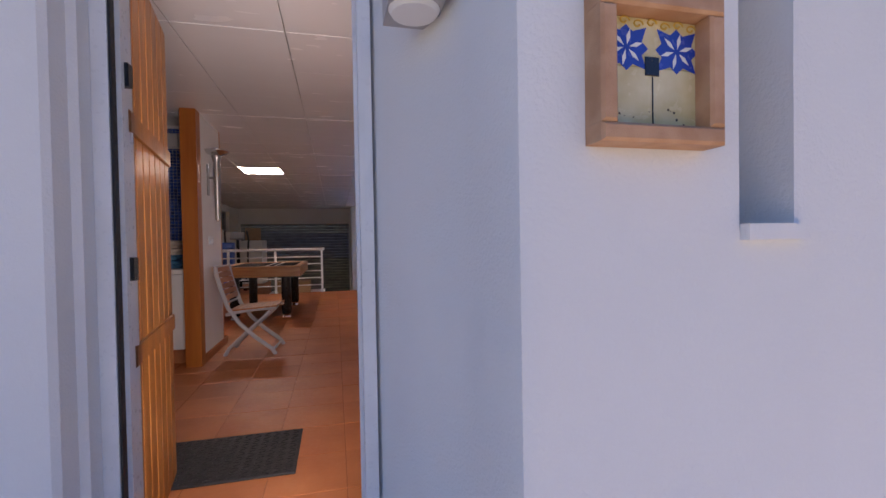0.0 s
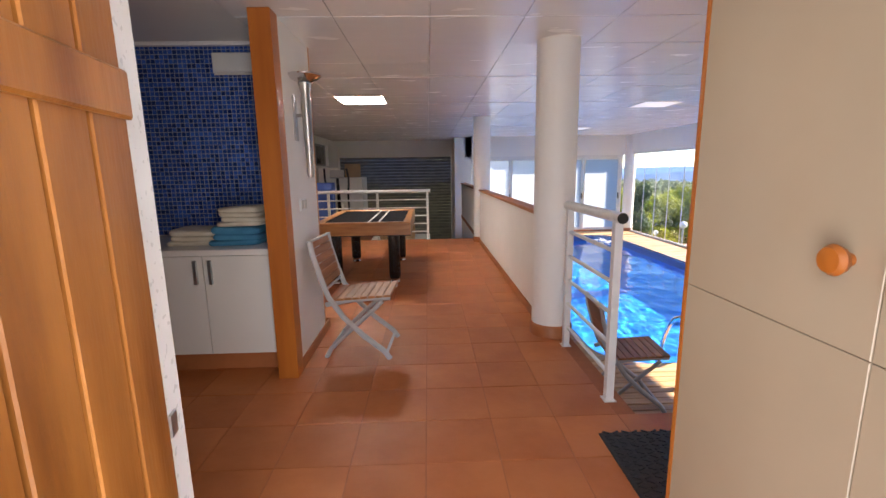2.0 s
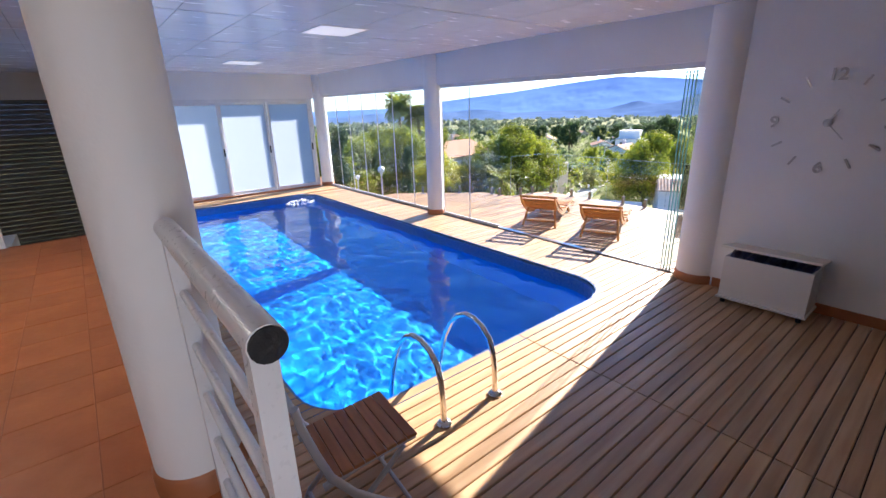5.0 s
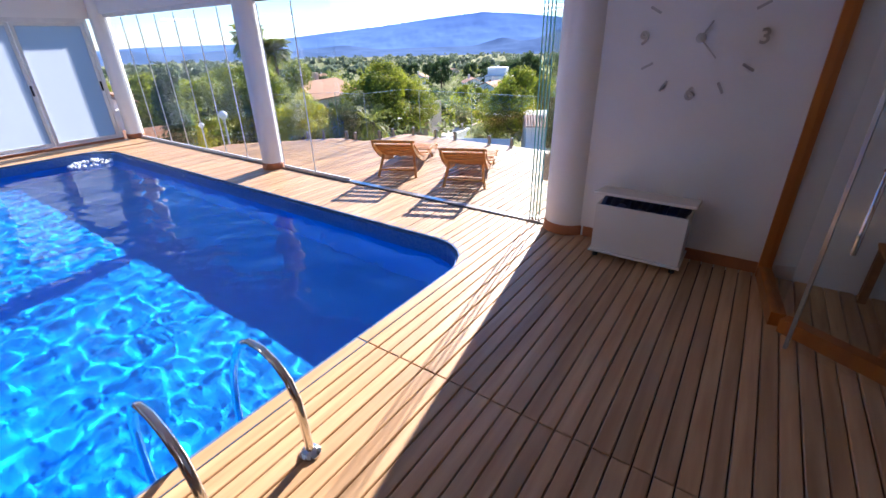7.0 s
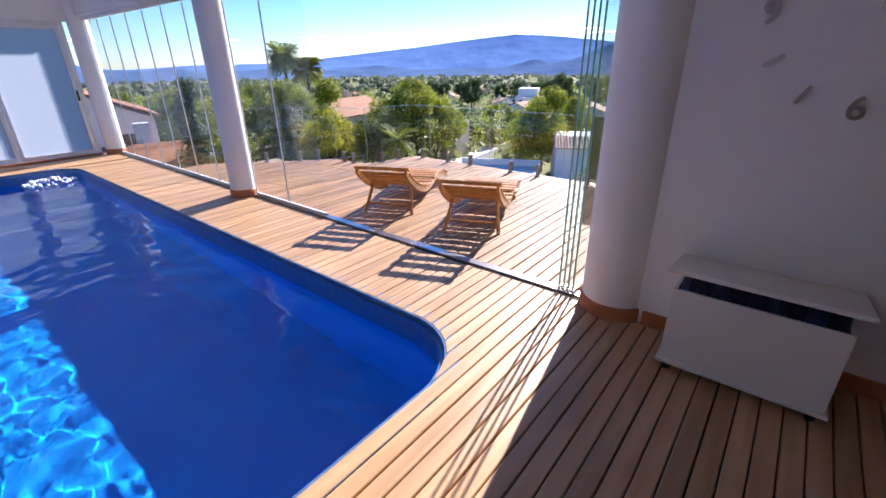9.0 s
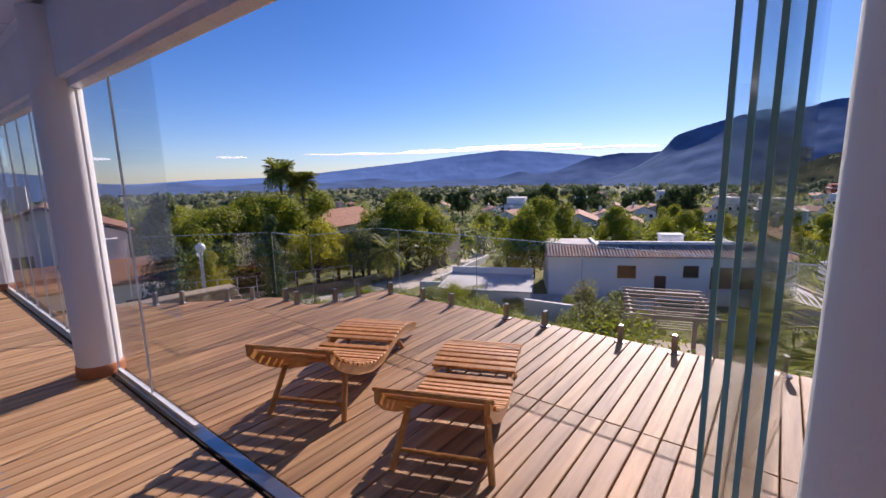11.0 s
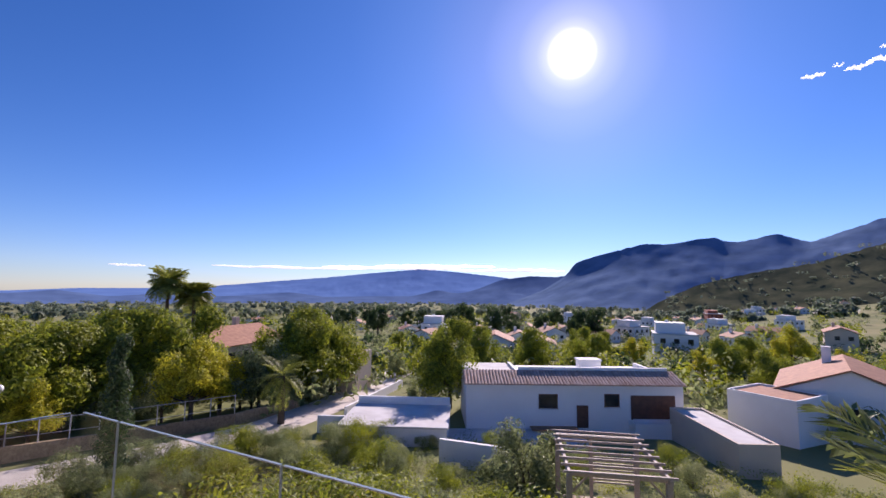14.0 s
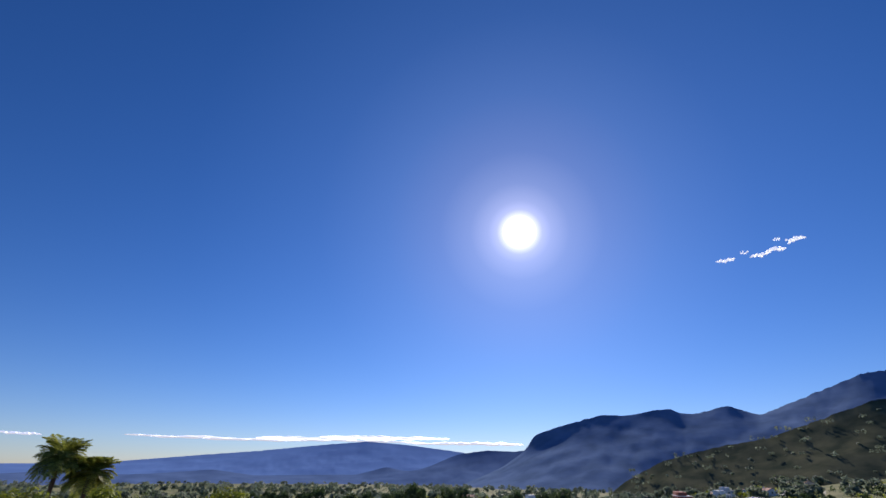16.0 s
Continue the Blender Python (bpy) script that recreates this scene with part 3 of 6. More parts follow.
# ---- furniture of the corridor ----
def pool_table():
    ob = thing("games_table", (0.51, 8.33, 0), "oak games table with black playing top and black legs", "games table")
    W, L, H = 0.565, 0.86, 0.77
    fr = Build()
    fr.slab(-W, -L, H - 0.15, W, -L + 0.09, H, 0.012).slab(-W, L - 0.09, H - 0.15, W, L, H, 0.012)
    fr.slab(-W, -L + 0.0905, H - 0.15, -W + 0.09, L - 0.0905, H, 0.012).slab(W - 0.09, -L + 0.0905, H - 0.15, W, L - 0.0905, H, 0.012)
    part("apron", fr, TABLE_WOOD, ob, "honey coloured oak apron")
    part("playing_top", Build().slab(-W + 0.092, -L + 0.092, H - 0.06, W - 0.092, L - 0.092, H - 0.012, 0.004), FELT, ob, "black playing surface")
    part("rim_trim", Build().box(-W - 0.004, -L - 0.004, H - 0.158, W + 0.004, L + 0.004, H - 0.1505), BLACK_GLOSS, ob, "black lower trim")
    for x in (0.05, 0.17):
        part("stripe", Build().slab(x, -L + 0.10, H - 0.0115, x + 0.022, L - 0.10, H - 0.007, 0.001), PAINT, ob, "white stripe")
    for x, y in ((-0.35, -0.66), (0.35, -0.66), (-0.33, 0.66), (0.35, 0.66)):
        leg = part("leg", Build().lathe([(0.062, 0.06), (0.07, 0.10), (0.07, H - 0.16)], 20, (x, y, 0)), BLACK_GLOSS, ob, smooth=True)
        part("foot", Build().lathe([(0.055, 0.0), (0.062, 0.015), (0.045, 0.04), (0.05, 0.059)], 20, (x, y, 0)), STEEL, leg, "chrome levelling foot", smooth=True)
    return ob


pool_table()


def folding_chair(at, turn, wood, label):
    """A folding slatted chair that faces +x; its origin lies under the seat."""
    ob = thing("folding_chair", at, label, "chair", "folding chairs", turn)
    for s in (-0.215, 0.215):
        back_leg = [(-0.30, s, 0.88), (-0.285, s, 0.78), (-0.24, s, 0.62), (-0.19, s, 0.47), (-0.09, s, 0.32), (0.05, s, 0.18), (0.20, s, 0.06), (0.24, s, 0.0)]
        part("long_leg", Build().tube(back_leg, 0.021, 10, 0.75), GREY_FRAME, ob, smooth=True)
        q = s * 0.86
        front_leg = [(-0.24, q, 0.0), (-0.20, q, 0.07), (-0.02, q, 0.24), (0.12, q, 0.36), (0.19, q, 0.43)]
        part("short_leg", Build().tube(front_leg, 0.019, 10, 0.75), GREY_FRAME, ob, smooth=True)
        part("seat_rail", Build().tube([(-0.22, q, 0.405), (-0.05, q, 0.438), (0.12, q, 0.452), (0.25, q, 0.455)], 0.018, 8), GREY_FRAME, ob, smooth=True)
    part("foot_bar", Build().tube([(0.215, -0.20, 0.045), (0.215, 0.20, 0.045)], 0.012, 8), GREY_FRAME, ob, smooth=True)
    part("rear_bar", Build().tube([(-0.21, -0.18, 0.06), (-0.21, 0.18, 0.06)], 0.012, 8), GREY_FRAME, ob, smooth=True)
    for i in range(8):
        x = -0.19 + 0.056 * i
        m = Matrix.Translation((x, 0, 0.443 + 0.004 * i)) @ pose(0, 0, 0, 0, -4, 0)
        part("seat_slat", Build().slab(0, -0.205, -0.008, 0.052, 0.205, 0.008, 0.003, m), wood, ob)
    for i in range(6):
        m = Matrix.Translation((-0.215 - 0.0155 * i, 0, 0.545 + 0.055 * i)) @ pose(0, 0, 0, 0, -15, 0)
        part("back_slat", Build().slab(-0.008, -0.2, 0, 0.008, 0.2, 0.051, 0.003, m), wood, ob)
    for z, x in ((0.52, -0.213), (0.87, -0.303)):
        part("back_rail", Build().tube([(x, -0.20, z), (x, 0.20, z)], 0.014, 8, 0.7), GREY_FRAME, ob, smooth=True)
    return ob


folding_chair((0.76, 5.68, 0), -4, TEAK_OLD, "grey framed folding chair with brown wooden slats beside the torch wall")
folding_chair((2.93, 5.82, DECK), -5, TEAK_OLD, "grey framed folding chair with brown slats on the pool deck")


def cupboard_row():
    ob = thing("base_cabinet", (-0.20, 5.28, 0), "white two door base cabinet under the mosaic wall", "cabinet")
    part("plinth", Build().box(-0.445, 0.09, 0.0, 0.445, 0.72, 0.14), SKIRT, ob, "recessed plinth")
    part("body", Build().box(-0.445, 0.022, 0.141, 0.445, 0.72, 0.83), PAINT, ob)
    for x0 in (-0.443, 0.003):
        d = part("door", Build().slab(x0, -0.001, 0.15, x0 + 0.44, 0.020, 0.825, 0.003), PAINT, ob)
        hx = x0 + (0.385 if x0 < -0.1 else 0.035)
        part("handle", Build().slab(hx, -0.022, 0.64, hx + 0.02, -0.0015, 0.80, 0.004), BRUSHED, d, "steel bar handle")
    top = setting("countertop", Build().slab(-1.88, 5.26, 0.832, 0.263, 6.0, 0.87, 0.006), PAINT, "pale grey worktop below the mosaic", "countertop")
    box_ = thing("wooden_chest", (-0.86, 5.56, 0), "dark brown wooden chest stored beneath the worktop", "chest")
    part("body", Build().slab(-0.2, -0.2, 0.0, 0.2, 0.2, 0.44, 0.006), POST_WOOD, box_)
    part("lid", Build().slab(-0.215, -0.215, 0.442, 0.215, 0.215, 0.50, 0.01), POST_WOOD, box_)


cupboard_row()


def worktop_curtain():
    ob = thing("curtain", (-1.50, 5.34, 0.0), "pale grey fabric curtain hanging under the worktop", "curtain")
    b = Build()
    n = 60
    for i in range(n + 1):
        x = -0.39 + 0.80 * i / n
        fold = 0.022 * math.sin(i * 0.75) + 0.008 * math.sin(i * 1.9)
        for z, k in ((0.015, 1.25), (0.4, 1.0), (0.80, 0.55)):
            b.v += [(x, fold * k, z), (x, fold * k + 0.004, z)]
    for i in range(n):
        a, c = i * 6, i * 6 + 6
        for q in (0, 2):
            b.f += [(a + q, c + q, c + q + 2, a + q + 2), (c + q + 1, a + q + 1, a + q + 3, c + q + 3)]
    part("cloth", b, CURTAIN, ob, smooth=True)
    part("rod", Build().tube([(-0.39, 0.01, 0.812), (0.42, 0.01, 0.812)], 0.008, 8), BRUSHED, ob, "thin steel rod")


CURTAIN = mat("pale_grey_cloth", (0.62, 0.61, 0.58), 0.9, (0.52, 0.51, 0.48), 5, bump=0.3, fine=160)
worktop_curtain()
setting("post_timber", Build().slab(0.265, 5.185, 0.0, 0.395, 5.305, CEIL - 0.002, 0.004), POST_WOOD, "orange stained timber post at the wall end", "post")


def towel_stack():
    def towel(x, y, z, w, d, h, material, label, n=2):
        ob = thing("folded_towel", (x, y, z), label, "towel", "folded towels")
        for i in range(n):
            b = Build()
            pts = rounded(-w / 2, -d / 2, w / 2, d / 2, 0.05, 5)
            for k, (s, zz) in enumerate(((0.96, 0.0), (1.0, 0.3), (1.0, 0.7), (0.93, 0.98))):
                b.v += [(px * s * (1 - 0.05 * (i % 2)) + 0.016 * math.sin(11 * py + 2.1 * i), py * s + 0.012 * math.sin(13 * px + i), (i + zz) * h / n + 0.007 * math.sin(14 * px + i * 2) * zz) for px, py in pts]
            q = len(pts)
            b.f = [(k * q + j, k * q + (j + 1) % q, (k + 1) * q + (j + 1) % q, (k + 1) * q + j) for k in range(3) for j in range(q)]
            b.f += [tuple(range(q))[::-1], tuple(3 * q + j for j in range(q))]
            part("fold", b, material, ob, smooth=True)
    cream = mat("cream_towel", (0.76, 0.70, 0.58), 0.95, (0.66, 0.58, 0.45), 9, bump=0.5, fine=160)
    blue = mat("blue_towel", (0.06, 0.27, 0.45), 0.95, (0.04, 0.20, 0.36), 9, bump=0.5, fine=160)
    towel(-0.34, 5.60, 0.871, 0.34, 0.32, 0.10, cream, "folded cream towel on the worktop", 3)
    towel(-0.04, 5.56, 0.871, 0.34, 0.30, 0.12, blue, "folded blue towels on the worktop", 3)
    towel(-0.02, 5.60, 0.996, 0.30, 0.27, 0.13, cream, "pile of folded cream towels on the blue ones", 4)


towel_stack()

sw = thing("light_switch", (0.381, 5.61, 1.13), "double white wall switch beside the timber post", "switch")
part("plate", Build().slab(0, -0.075, -0.04, 0.010, 0.075, 0.04, 0.003), WHITE_METAL, sw)
part("rocker", Build().slab(0.0105, -0.065, -0.03, 0.014, -0.005, 0.03, 0.001), PAINT, sw)
part("rocker", Build().slab(0.0105, 0.005, -0.03, 0.014, 0.065, 0.03, 0.001), PAINT, sw)


def torch():
    ob = thing("wall_torch", (0.381, 5.57, 1.32), "brushed steel torch shaped wall lamp", "wall lamp")
    part("back_plate", Build().slab(0.0, -0.03, 0.25, 0.012, 0.03, 0.55, 0.003), BRUSHED, ob)
    part("arm", Build().tube([(0.012, 0, 0.42), (0.07, 0, 0.42)], 0.012, 10), BRUSHED, ob, smooth=True)
    part("shaft", Build().lathe([(0.016, 0.0), (0.024, 0.02), (0.026, 0.2), (0.034, 0.45), (0.036, 0.5), (0.03, 0.56), (0.045, 0.63)], 20, (0.085, 0, 0)), BRUSHED, ob, smooth=True)
    part("bowl", Build().lathe([(0.04, 0.63), (0.09, 0.655), (0.115, 0.675), (0.115, 0.685), (0.085, 0.668), (0.03, 0.645)], 24, (0.085, 0, 0)), STEEL, ob, "polished dish", smooth=True)


torch()


# ---- entrance ----
def entrance_door():
    ob = thing("door_1", (0.955, 2.42, 0), "open varnished pine plank door with white metal edge", "door", turn=99.4)
    ob["kind"] = "structure"
    W, H, WP = 0.78, 2.04, 0.69
    part("leaf_core", Build().slab(0, 0.004, 0.02, W, 0.044, H, 0.003), WHITE_METAL, ob, "white metal door leaf")
    n = 7
    for i in range(n):
        x0 = 0.008 + WP * i / n
        part("plank", Build().slab(0, 0, 0, WP / n - 0.009, H - 0.06, 0.014, 0.0025, Matrix.Translation((x0, 0.0035, 0.05)) @ pose(0, 0, 0, 90, 0, 0)), PINE, ob)
    for z in (0.74, 1.47):
        part("batten", Build().slab(0, -0.034, 0, WP - 0.007, 0.034, 0.009, 0.004, Matrix.Translation((0.008, -0.0108, z)) @ pose(0, 0, 0, 90, 0, 0)), PINE, ob, "horizontal pine batten")
    part("lock_plate", Build().slab(W - 0.06, -0.02, 0, W - 0.035, 0.02, 0.004, 0.001, Matrix.Translation((0, 0.0035, 0.93)) @ pose(0, 0, 0, 90, 0, 0)), BRUSHED, ob, "small steel lock plate")
    part("latch_plate", Build().box(W + 0.0005, 0.010, 0.98, W + 0.004, 0.032, 1.16), BRUSHED, ob)
    frame_ = thing("door_2", (1.3125, 2.36, 0), "white metal frame of the entrance door", "door frame")
    frame_["kind"] = "structure"
    for s, x in ((-1, -0.366), (1, 0.364)):
        part("jamb", Build().slab(x - 0.021, -0.05, 0.0, x + 0.021, 0.10, 2.05, 0.003).box(x - 0.021 - 0.012 * (s > 0), 0.0, 0, x + 0.021 + 0.012 * (s < 0), 0.02, 2.05), WHITE_METAL, frame_)
    part("seal", Build().box(-0.3445, -0.045, 0.0, -0.338, -0.02, 2.05), BLACK, frame_, "black rubber seal")
    part("head", Build().box(-0.387, -0.05, 2.051, 0.385, 0.10, 2.079), WHITE_METAL, frame_)
    for z in (0.98, 1.56):
        part("hinge", Build().slab(-0.345, 0.021, z, -0.322, 0.05, z + 0.07, 0.003), BLACK_GLOSS, frame_, "black hinge")
    part("sill", Build().slab(-0.344, -0.05, -0.012, 0.342, 0.10, 0.006, 0.003), BRUSHED, frame_)


entrance_door()


def doormat(x0, y0, x1, y1, label):
    ob = thing("doormat", ((x0 + x1) / 2, (y0 + y1) / 2, 0.001), label, "doormat", "doormats")
    w, d = (x1 - x0) / 2, (y1 - y0) / 2
    part("base", Build().slab(-w, -d, 0, w, d, 0.010, 0.004), BLACK, ob)
    rib = Build()
    nx, ny = int(w * 2 / 0.05), int(d * 2 / 0.028)
    for i in range(nx):
        for j in range(ny):
            rib.box(-0.017, -0.004, 0.010, 0.017, 0.004, 0.015, Matrix.Translation((-w + 0.035 + i * 0.05, -d + 0.025 + j * 0.028, 0)) @ pose(0, 0, 0, 0, 0, 28 if (i + j) % 2 else -28))
    part("ribs", rib, BLACK, ob)["kind"] = "stuff"
    return ob


doormat(0.70, 3.04, 1.37, 3.54, "black ribbed rubber doormat inside the entrance")
doormat(2.14, 3.86, 2.70, 4.45, "black ribbed rubber doormat at the head of the steps")


def tall_cupboard():
    ob = thing("tall_cupboard", (2.01, 2.47, 0), "tall cream lacquered cupboard with round wooden knobs", "cupboard")
    part("carcass", Build().box(0.021, 0.0, 0.08, 0.54, 1.13, 2.28), CREAM_PAINT, ob)
    part("plinth", Build().box(0.04, 0.0, 0.0, 0.54, 1.13, 0.08), SKIRT, ob, "terracotta plinth")
    part("edge_strip", Build().slab(0.0, 1.131, 0.0, 0.545, 1.145, 2.28, 0.003), POST_WOOD, ob, "brown wooden edge strip")
    for y0, y1 in ((0.004, 0.6108), (0.6130, 1.127)):
        for z0, z1 in ((0.085, 1.0325), (1.034, 2.275)):
            d = part("door", Build().slab(0, 0, 0, y1 - y0, z1 - z0, 0.02, 0.0015, Matrix.Translation((0.02, y0, z0)) @ Matrix(((0, 0, -1, 0), (1, 0, 0, 0), (0, 1, 0, 0), (0, 0, 0, 1)))), CREAM_PAINT, ob)
            if z0 > 0.5:
                yk = y1 - 0.06 if y0 < 0.1 else y0 + 0.06
                prof = [(0.012, 0), (0.012, 0.012), (0.024, 0.02), (0.028, 0.03), (0.022, 0.04), (0.004, 0.043)]
                k = Build().lathe(prof, 18)
                k.v = [(0.0195 - z - 0.02, yk + x, 1.195 + y) for x, y, z in k.v]
                part("knob", k, POST_WOOD, d, "round varnished wooden knob", smooth=True)


tall_cupboard()


def tile_picture():
    ob = thing("framed_tile", (2.105, 1.549, 1.237), "antique painted tile in a pine frame on the white wall", "framed tile")
    w, h = 0.119, 0.247
    for x0, z0, x1, z1 in ((-w, 0, w, 0.03), (-w, h - 0.03, w, h), (-w, 0.0305, -w + 0.03, h - 0.0305), (w - 0.03, 0.0305, w, h - 0.0305)):
        part("frame_bar", Build().slab(x0, z0, 0, x1, z1, 0.05, 0.005, pose(0, 0, 0, 90, 0, 0)), FRAME_PINE, ob)
    part("tile_lower", Build().slab(-0.093, 0.031, 0.002, 0.093, 0.135, 0.014, 0.002, pose(0, 0, 0, 90, 0, 0)), TILE_CREAM, ob, "cream lower tile")
    up = part("tile_upper", Build().slab(-0.093, 0.1355, 0.002, 0.093, 0.217, 0.014, 0.002, pose(0, 0, 0, 90, 0, 0)), TILE_CREAM, ob, "cream upper tile")
    star = Build()
    for cx in (-0.05, 0.05):
        pts = []
        for k in range(16):
            r_ = (0.056, 0.033, 0.043, 0.033)[k % 4]
            a = 2 * math.pi * k / 16 + math.pi / 4
            pts.append((cx + r_ * math.cos(a), 0.165 + r_ * math.sin(a) * 0.9))
        star.add([(x, -0.0145, z) for x, z in pts], [tuple(range(16))])
    part("blue_ornament", star, BLUE_INK, up, "blue painted ornament")
    leaf = Build()
    for cx in (-0.05, 0.05):
        for k in range(6):
            a = 2 * math.pi * k / 6 + 0.3
            c = Vector((cx + 0.02 * math.cos(a), -0.0150, 0.165 + 0.018 * math.sin(a)))
            d = Vector((math.cos(a), 0, math.sin(a)))
            e = Vector((-math.sin(a), 0, math.cos(a)))
            leaf.add([c - d * 0.014, c - e * 0.004, c + d * 0.014, c + e * 0.004], [(0, 1, 2, 3)])
    part("white_leaves", leaf, PAINT, up, "white painted leaves")
    scroll = Build()
    for k in range(7):
        cx, cz = -0.08 + 0.0265 * k, 0.205 + 0.004 * (k % 2)
        scroll.tube([(cx + 0.011 * math.cos(a) * (1 - a / 9), -0.0145, cz + 0.008 * math.sin(a) * (1 - a / 9)) for a in np.linspace(0, 6.5, 12)], 0.0016, 5)
    part("yellow_scrolls", scroll, OCHRE, up, "ochre painted scrolls")
    part("dark_patch", Build().slab(-0.014, 0.12, 0.0145, 0.014, 0.152, 0.0165, 0.001, pose(0, 0, 0, 90, 0, 0)), BLACK_GLOSS, ob, "dark square mark")
    specks = Build()
    rng = random.Random(9)
    for k in range(12):
        cx, cz, q = rng.uniform(-0.08, 0.08), rng.uniform(0.035, 0.10), rng.uniform(0.001, 0.003)
        specks.add([(cx + q * math.cos(a), -0.0146, cz + q * math.sin(a)) for a in np.linspace(0, 5.2, 6)], [tuple(range(6))])
    part("chips", specks, BARK, ob, "dark chips in the glaze")["kind"] = "stuff"
    part("crack", Build().box(0.0, -0.0152, 0.031, 0.002, -0.0142, 0.119), BLACK_GLOSS, ob, "dark crack")


BARK = mat("brown_bark", (0.12, 0.085, 0.06), 0.9, (0.06, 0.045, 0.03), 3, (4, 4, 1), bump=0.4)
FRAME_PINE = mat("raw_pine_frame", (0.58, 0.33, 0.19), 0.6, (0.44, 0.22, 0.11), 3, (6, 6, 6), bump=0.15)
TILE_CREAM = mat("aged_cream_glaze", (0.66, 0.58, 0.36), 0.25, (0.52, 0.42, 0.20), 14, bump=0.05)
BLUE_INK = mat("cobalt_glaze", (0.02, 0.06, 0.38), 0.25, grain=30)
OCHRE = mat("ochre_glaze", (0.55, 0.34, 0.04), 0.3, grain=30)
tile_picture()

lamp_o = thing("outdoor_wall_lamp", (1.835, 1.93, 1.635), "grey outdoor wall lamp on the passage wall", "wall lamp")
part("housing", Build().slab(-0.13, -0.09, 0.0, 0.0, 0.09, 0.11, 0.012), GREY_FRAME, lamp_o)
part("lens", Build().lathe([(0.055, -0.012), (0.062, 0.0)], 20, (-0.065, 0, 0)), PLASTER, lamp_o, "frosted round lens", smooth=True)

# lit panel and the unlit ones
setting("ceiling_light_frame", Build().box(0.125, 8.365, CEIL + 0.004, 0.715, 8.955, CEIL + 0.012), PANEL_GLOW, "lit square ceiling panel lamp", "ceiling light")
for x, y in ((4.5, 9.0), (4.6, 13.0)):
    cl = thing("ceiling_light", (x + 0.3, y + 0.3, CEIL - 0.008), "square white ceiling panel lamp, dimly lit", "ceiling light", "panel lamps")
    part("frame", Build().box(-0.3, -0.3, 0.0, 0.3, -0.285, 0.006).box(-0.3, 0.285, 0, 0.3, 0.3, 0.006).box(-0.3, -0.2845, 0, -0.285, 0.2845, 0.006).box(0.285, -0.2845, 0, 0.3, 0.2845, 0.006), WHITE_METAL, cl)
    part("diffuser", Build().box(-0.284, -0.284, 0.002, 0.284, 0.284, 0.005), PANEL_DIM, cl, "white diffuser")


# ---- pool hall things ----
def ladder_hoop(x):
    ob = thing("pool_handrail", (x, 6.0, DECK), "polished steel pool ladder handrail hoop", "pool handrail", "pool ladder hoops")
    pts = [(0, 0, 0.01), (0, 0.005, 0.20), (0, 0.02, 0.33), (0, 0.06, 0.43), (0, 0.13, 0.50), (0, 0.22, 0.535), (0, 0.31, 0.535), (0, 0.40, 0.49), (0, 0.48, 0.40), (0, 0.55, 0.27), (0, 0.61, 0.10), (0, 0.65, -0.06), (0, 0.67, -0.3), (0, 0.67, -0.7)]
    part("tube", Build().tube(pts, 0.021, 14), STEEL, ob, smooth=True)
    part("flange", Build().lathe([(0.052, 0.0), (0.052, 0.012), (0.04, 0.026), (0.026, 0.034)], 20), STEEL, ob, smooth=True)


ladder_hoop(3.66)
ladder_hoop(4.14)


def lounger(at, turn):
    ob = thing("sun_lounger", at, "wave shaped teak slatted sun lounger on the terrace", "sun lounger", "terrace loungers", turn)

    def height(s):
        keys = [(-0.16, 0.56), (-0.06, 0.465), (0.08, 0.375), (0.28, 0.275), (0.50, 0.195), (0.72, 0.165), (0.95, 0.20), (1.12, 0.22), (1.30, 0.21), (1.50, 0.165), (1.68, 0.10)]
        for (a, za), (b, zb) in zip(keys, keys[1:]):
            if s <= b:
                f = (s - a) / (b - a)
                f = f * f * (3 - 2 * f) * 0.15 + f * 0.85
                return za + (zb - za) * f
        return keys[-1][1]
    W = 0.31
    ss = np.linspace(-0.16, 1.68, 36)
    for y in (-W + 0.03, W - 0.03):
        b = Build()
        for s in ss:
            z = height(s)
            b.v += [(s, y - 0.014, z - 0.07), (s, y + 0.014, z - 0.07), (s, y + 0.014, z), (s, y - 0.014, z)]
        for i in range(len(ss) - 1):
            for q in range(4):
                b.f.append((i * 4 + q, i * 4 + (q + 1) % 4, i * 4 + 4 + (q + 1) % 4, i * 4 + 4 + q))
        b.f += [(3, 2, 1, 0), tuple(len(b.v) - 4 + q for q in range(4))]
        part("side_rail", b, TEAK, ob)
    for i in range(26):
        s = -0.15 + 1.82 * i / 25.5
        if 0.83 < s < 0.87:
            continue
        slope = math.degrees(math.atan2(height(s + 0.03) - height(s - 0.03), 0.06))
        m = Matrix.Translation((s, 0, height(s) + 0.001)) @ pose(0, 0, 0, 0, -slope, 0)
        part("slat", Build().slab(0, -W, 0, 0.052, W, 0.018, 0.004, m), TEAK, ob)
    for s, splay in ((0.10, -0.10), (1.22, 0.06)):
        for y in (-W + 0.06, W - 0.06):
            part("leg", Build().tube([(s - splay * 0.6, y * 0.92, height(s - splay * 0.6) - 0.04), (s + splay, y * 1.12, 0.0)], 0.020, 8), TEAK, ob)
        part("cross_bar", Build().tube([(s + splay * 0.4, -W + 0.055, 0.09), (s + splay * 0.4, W - 0.055, 0.09)], 0.014, 8), TEAK, ob)
    return ob


lng = lounger((8.02, 8.72, DECK), 25)
copy_thing(lng, pose(8.09, 7.61, DECK, 0, 0, 23))


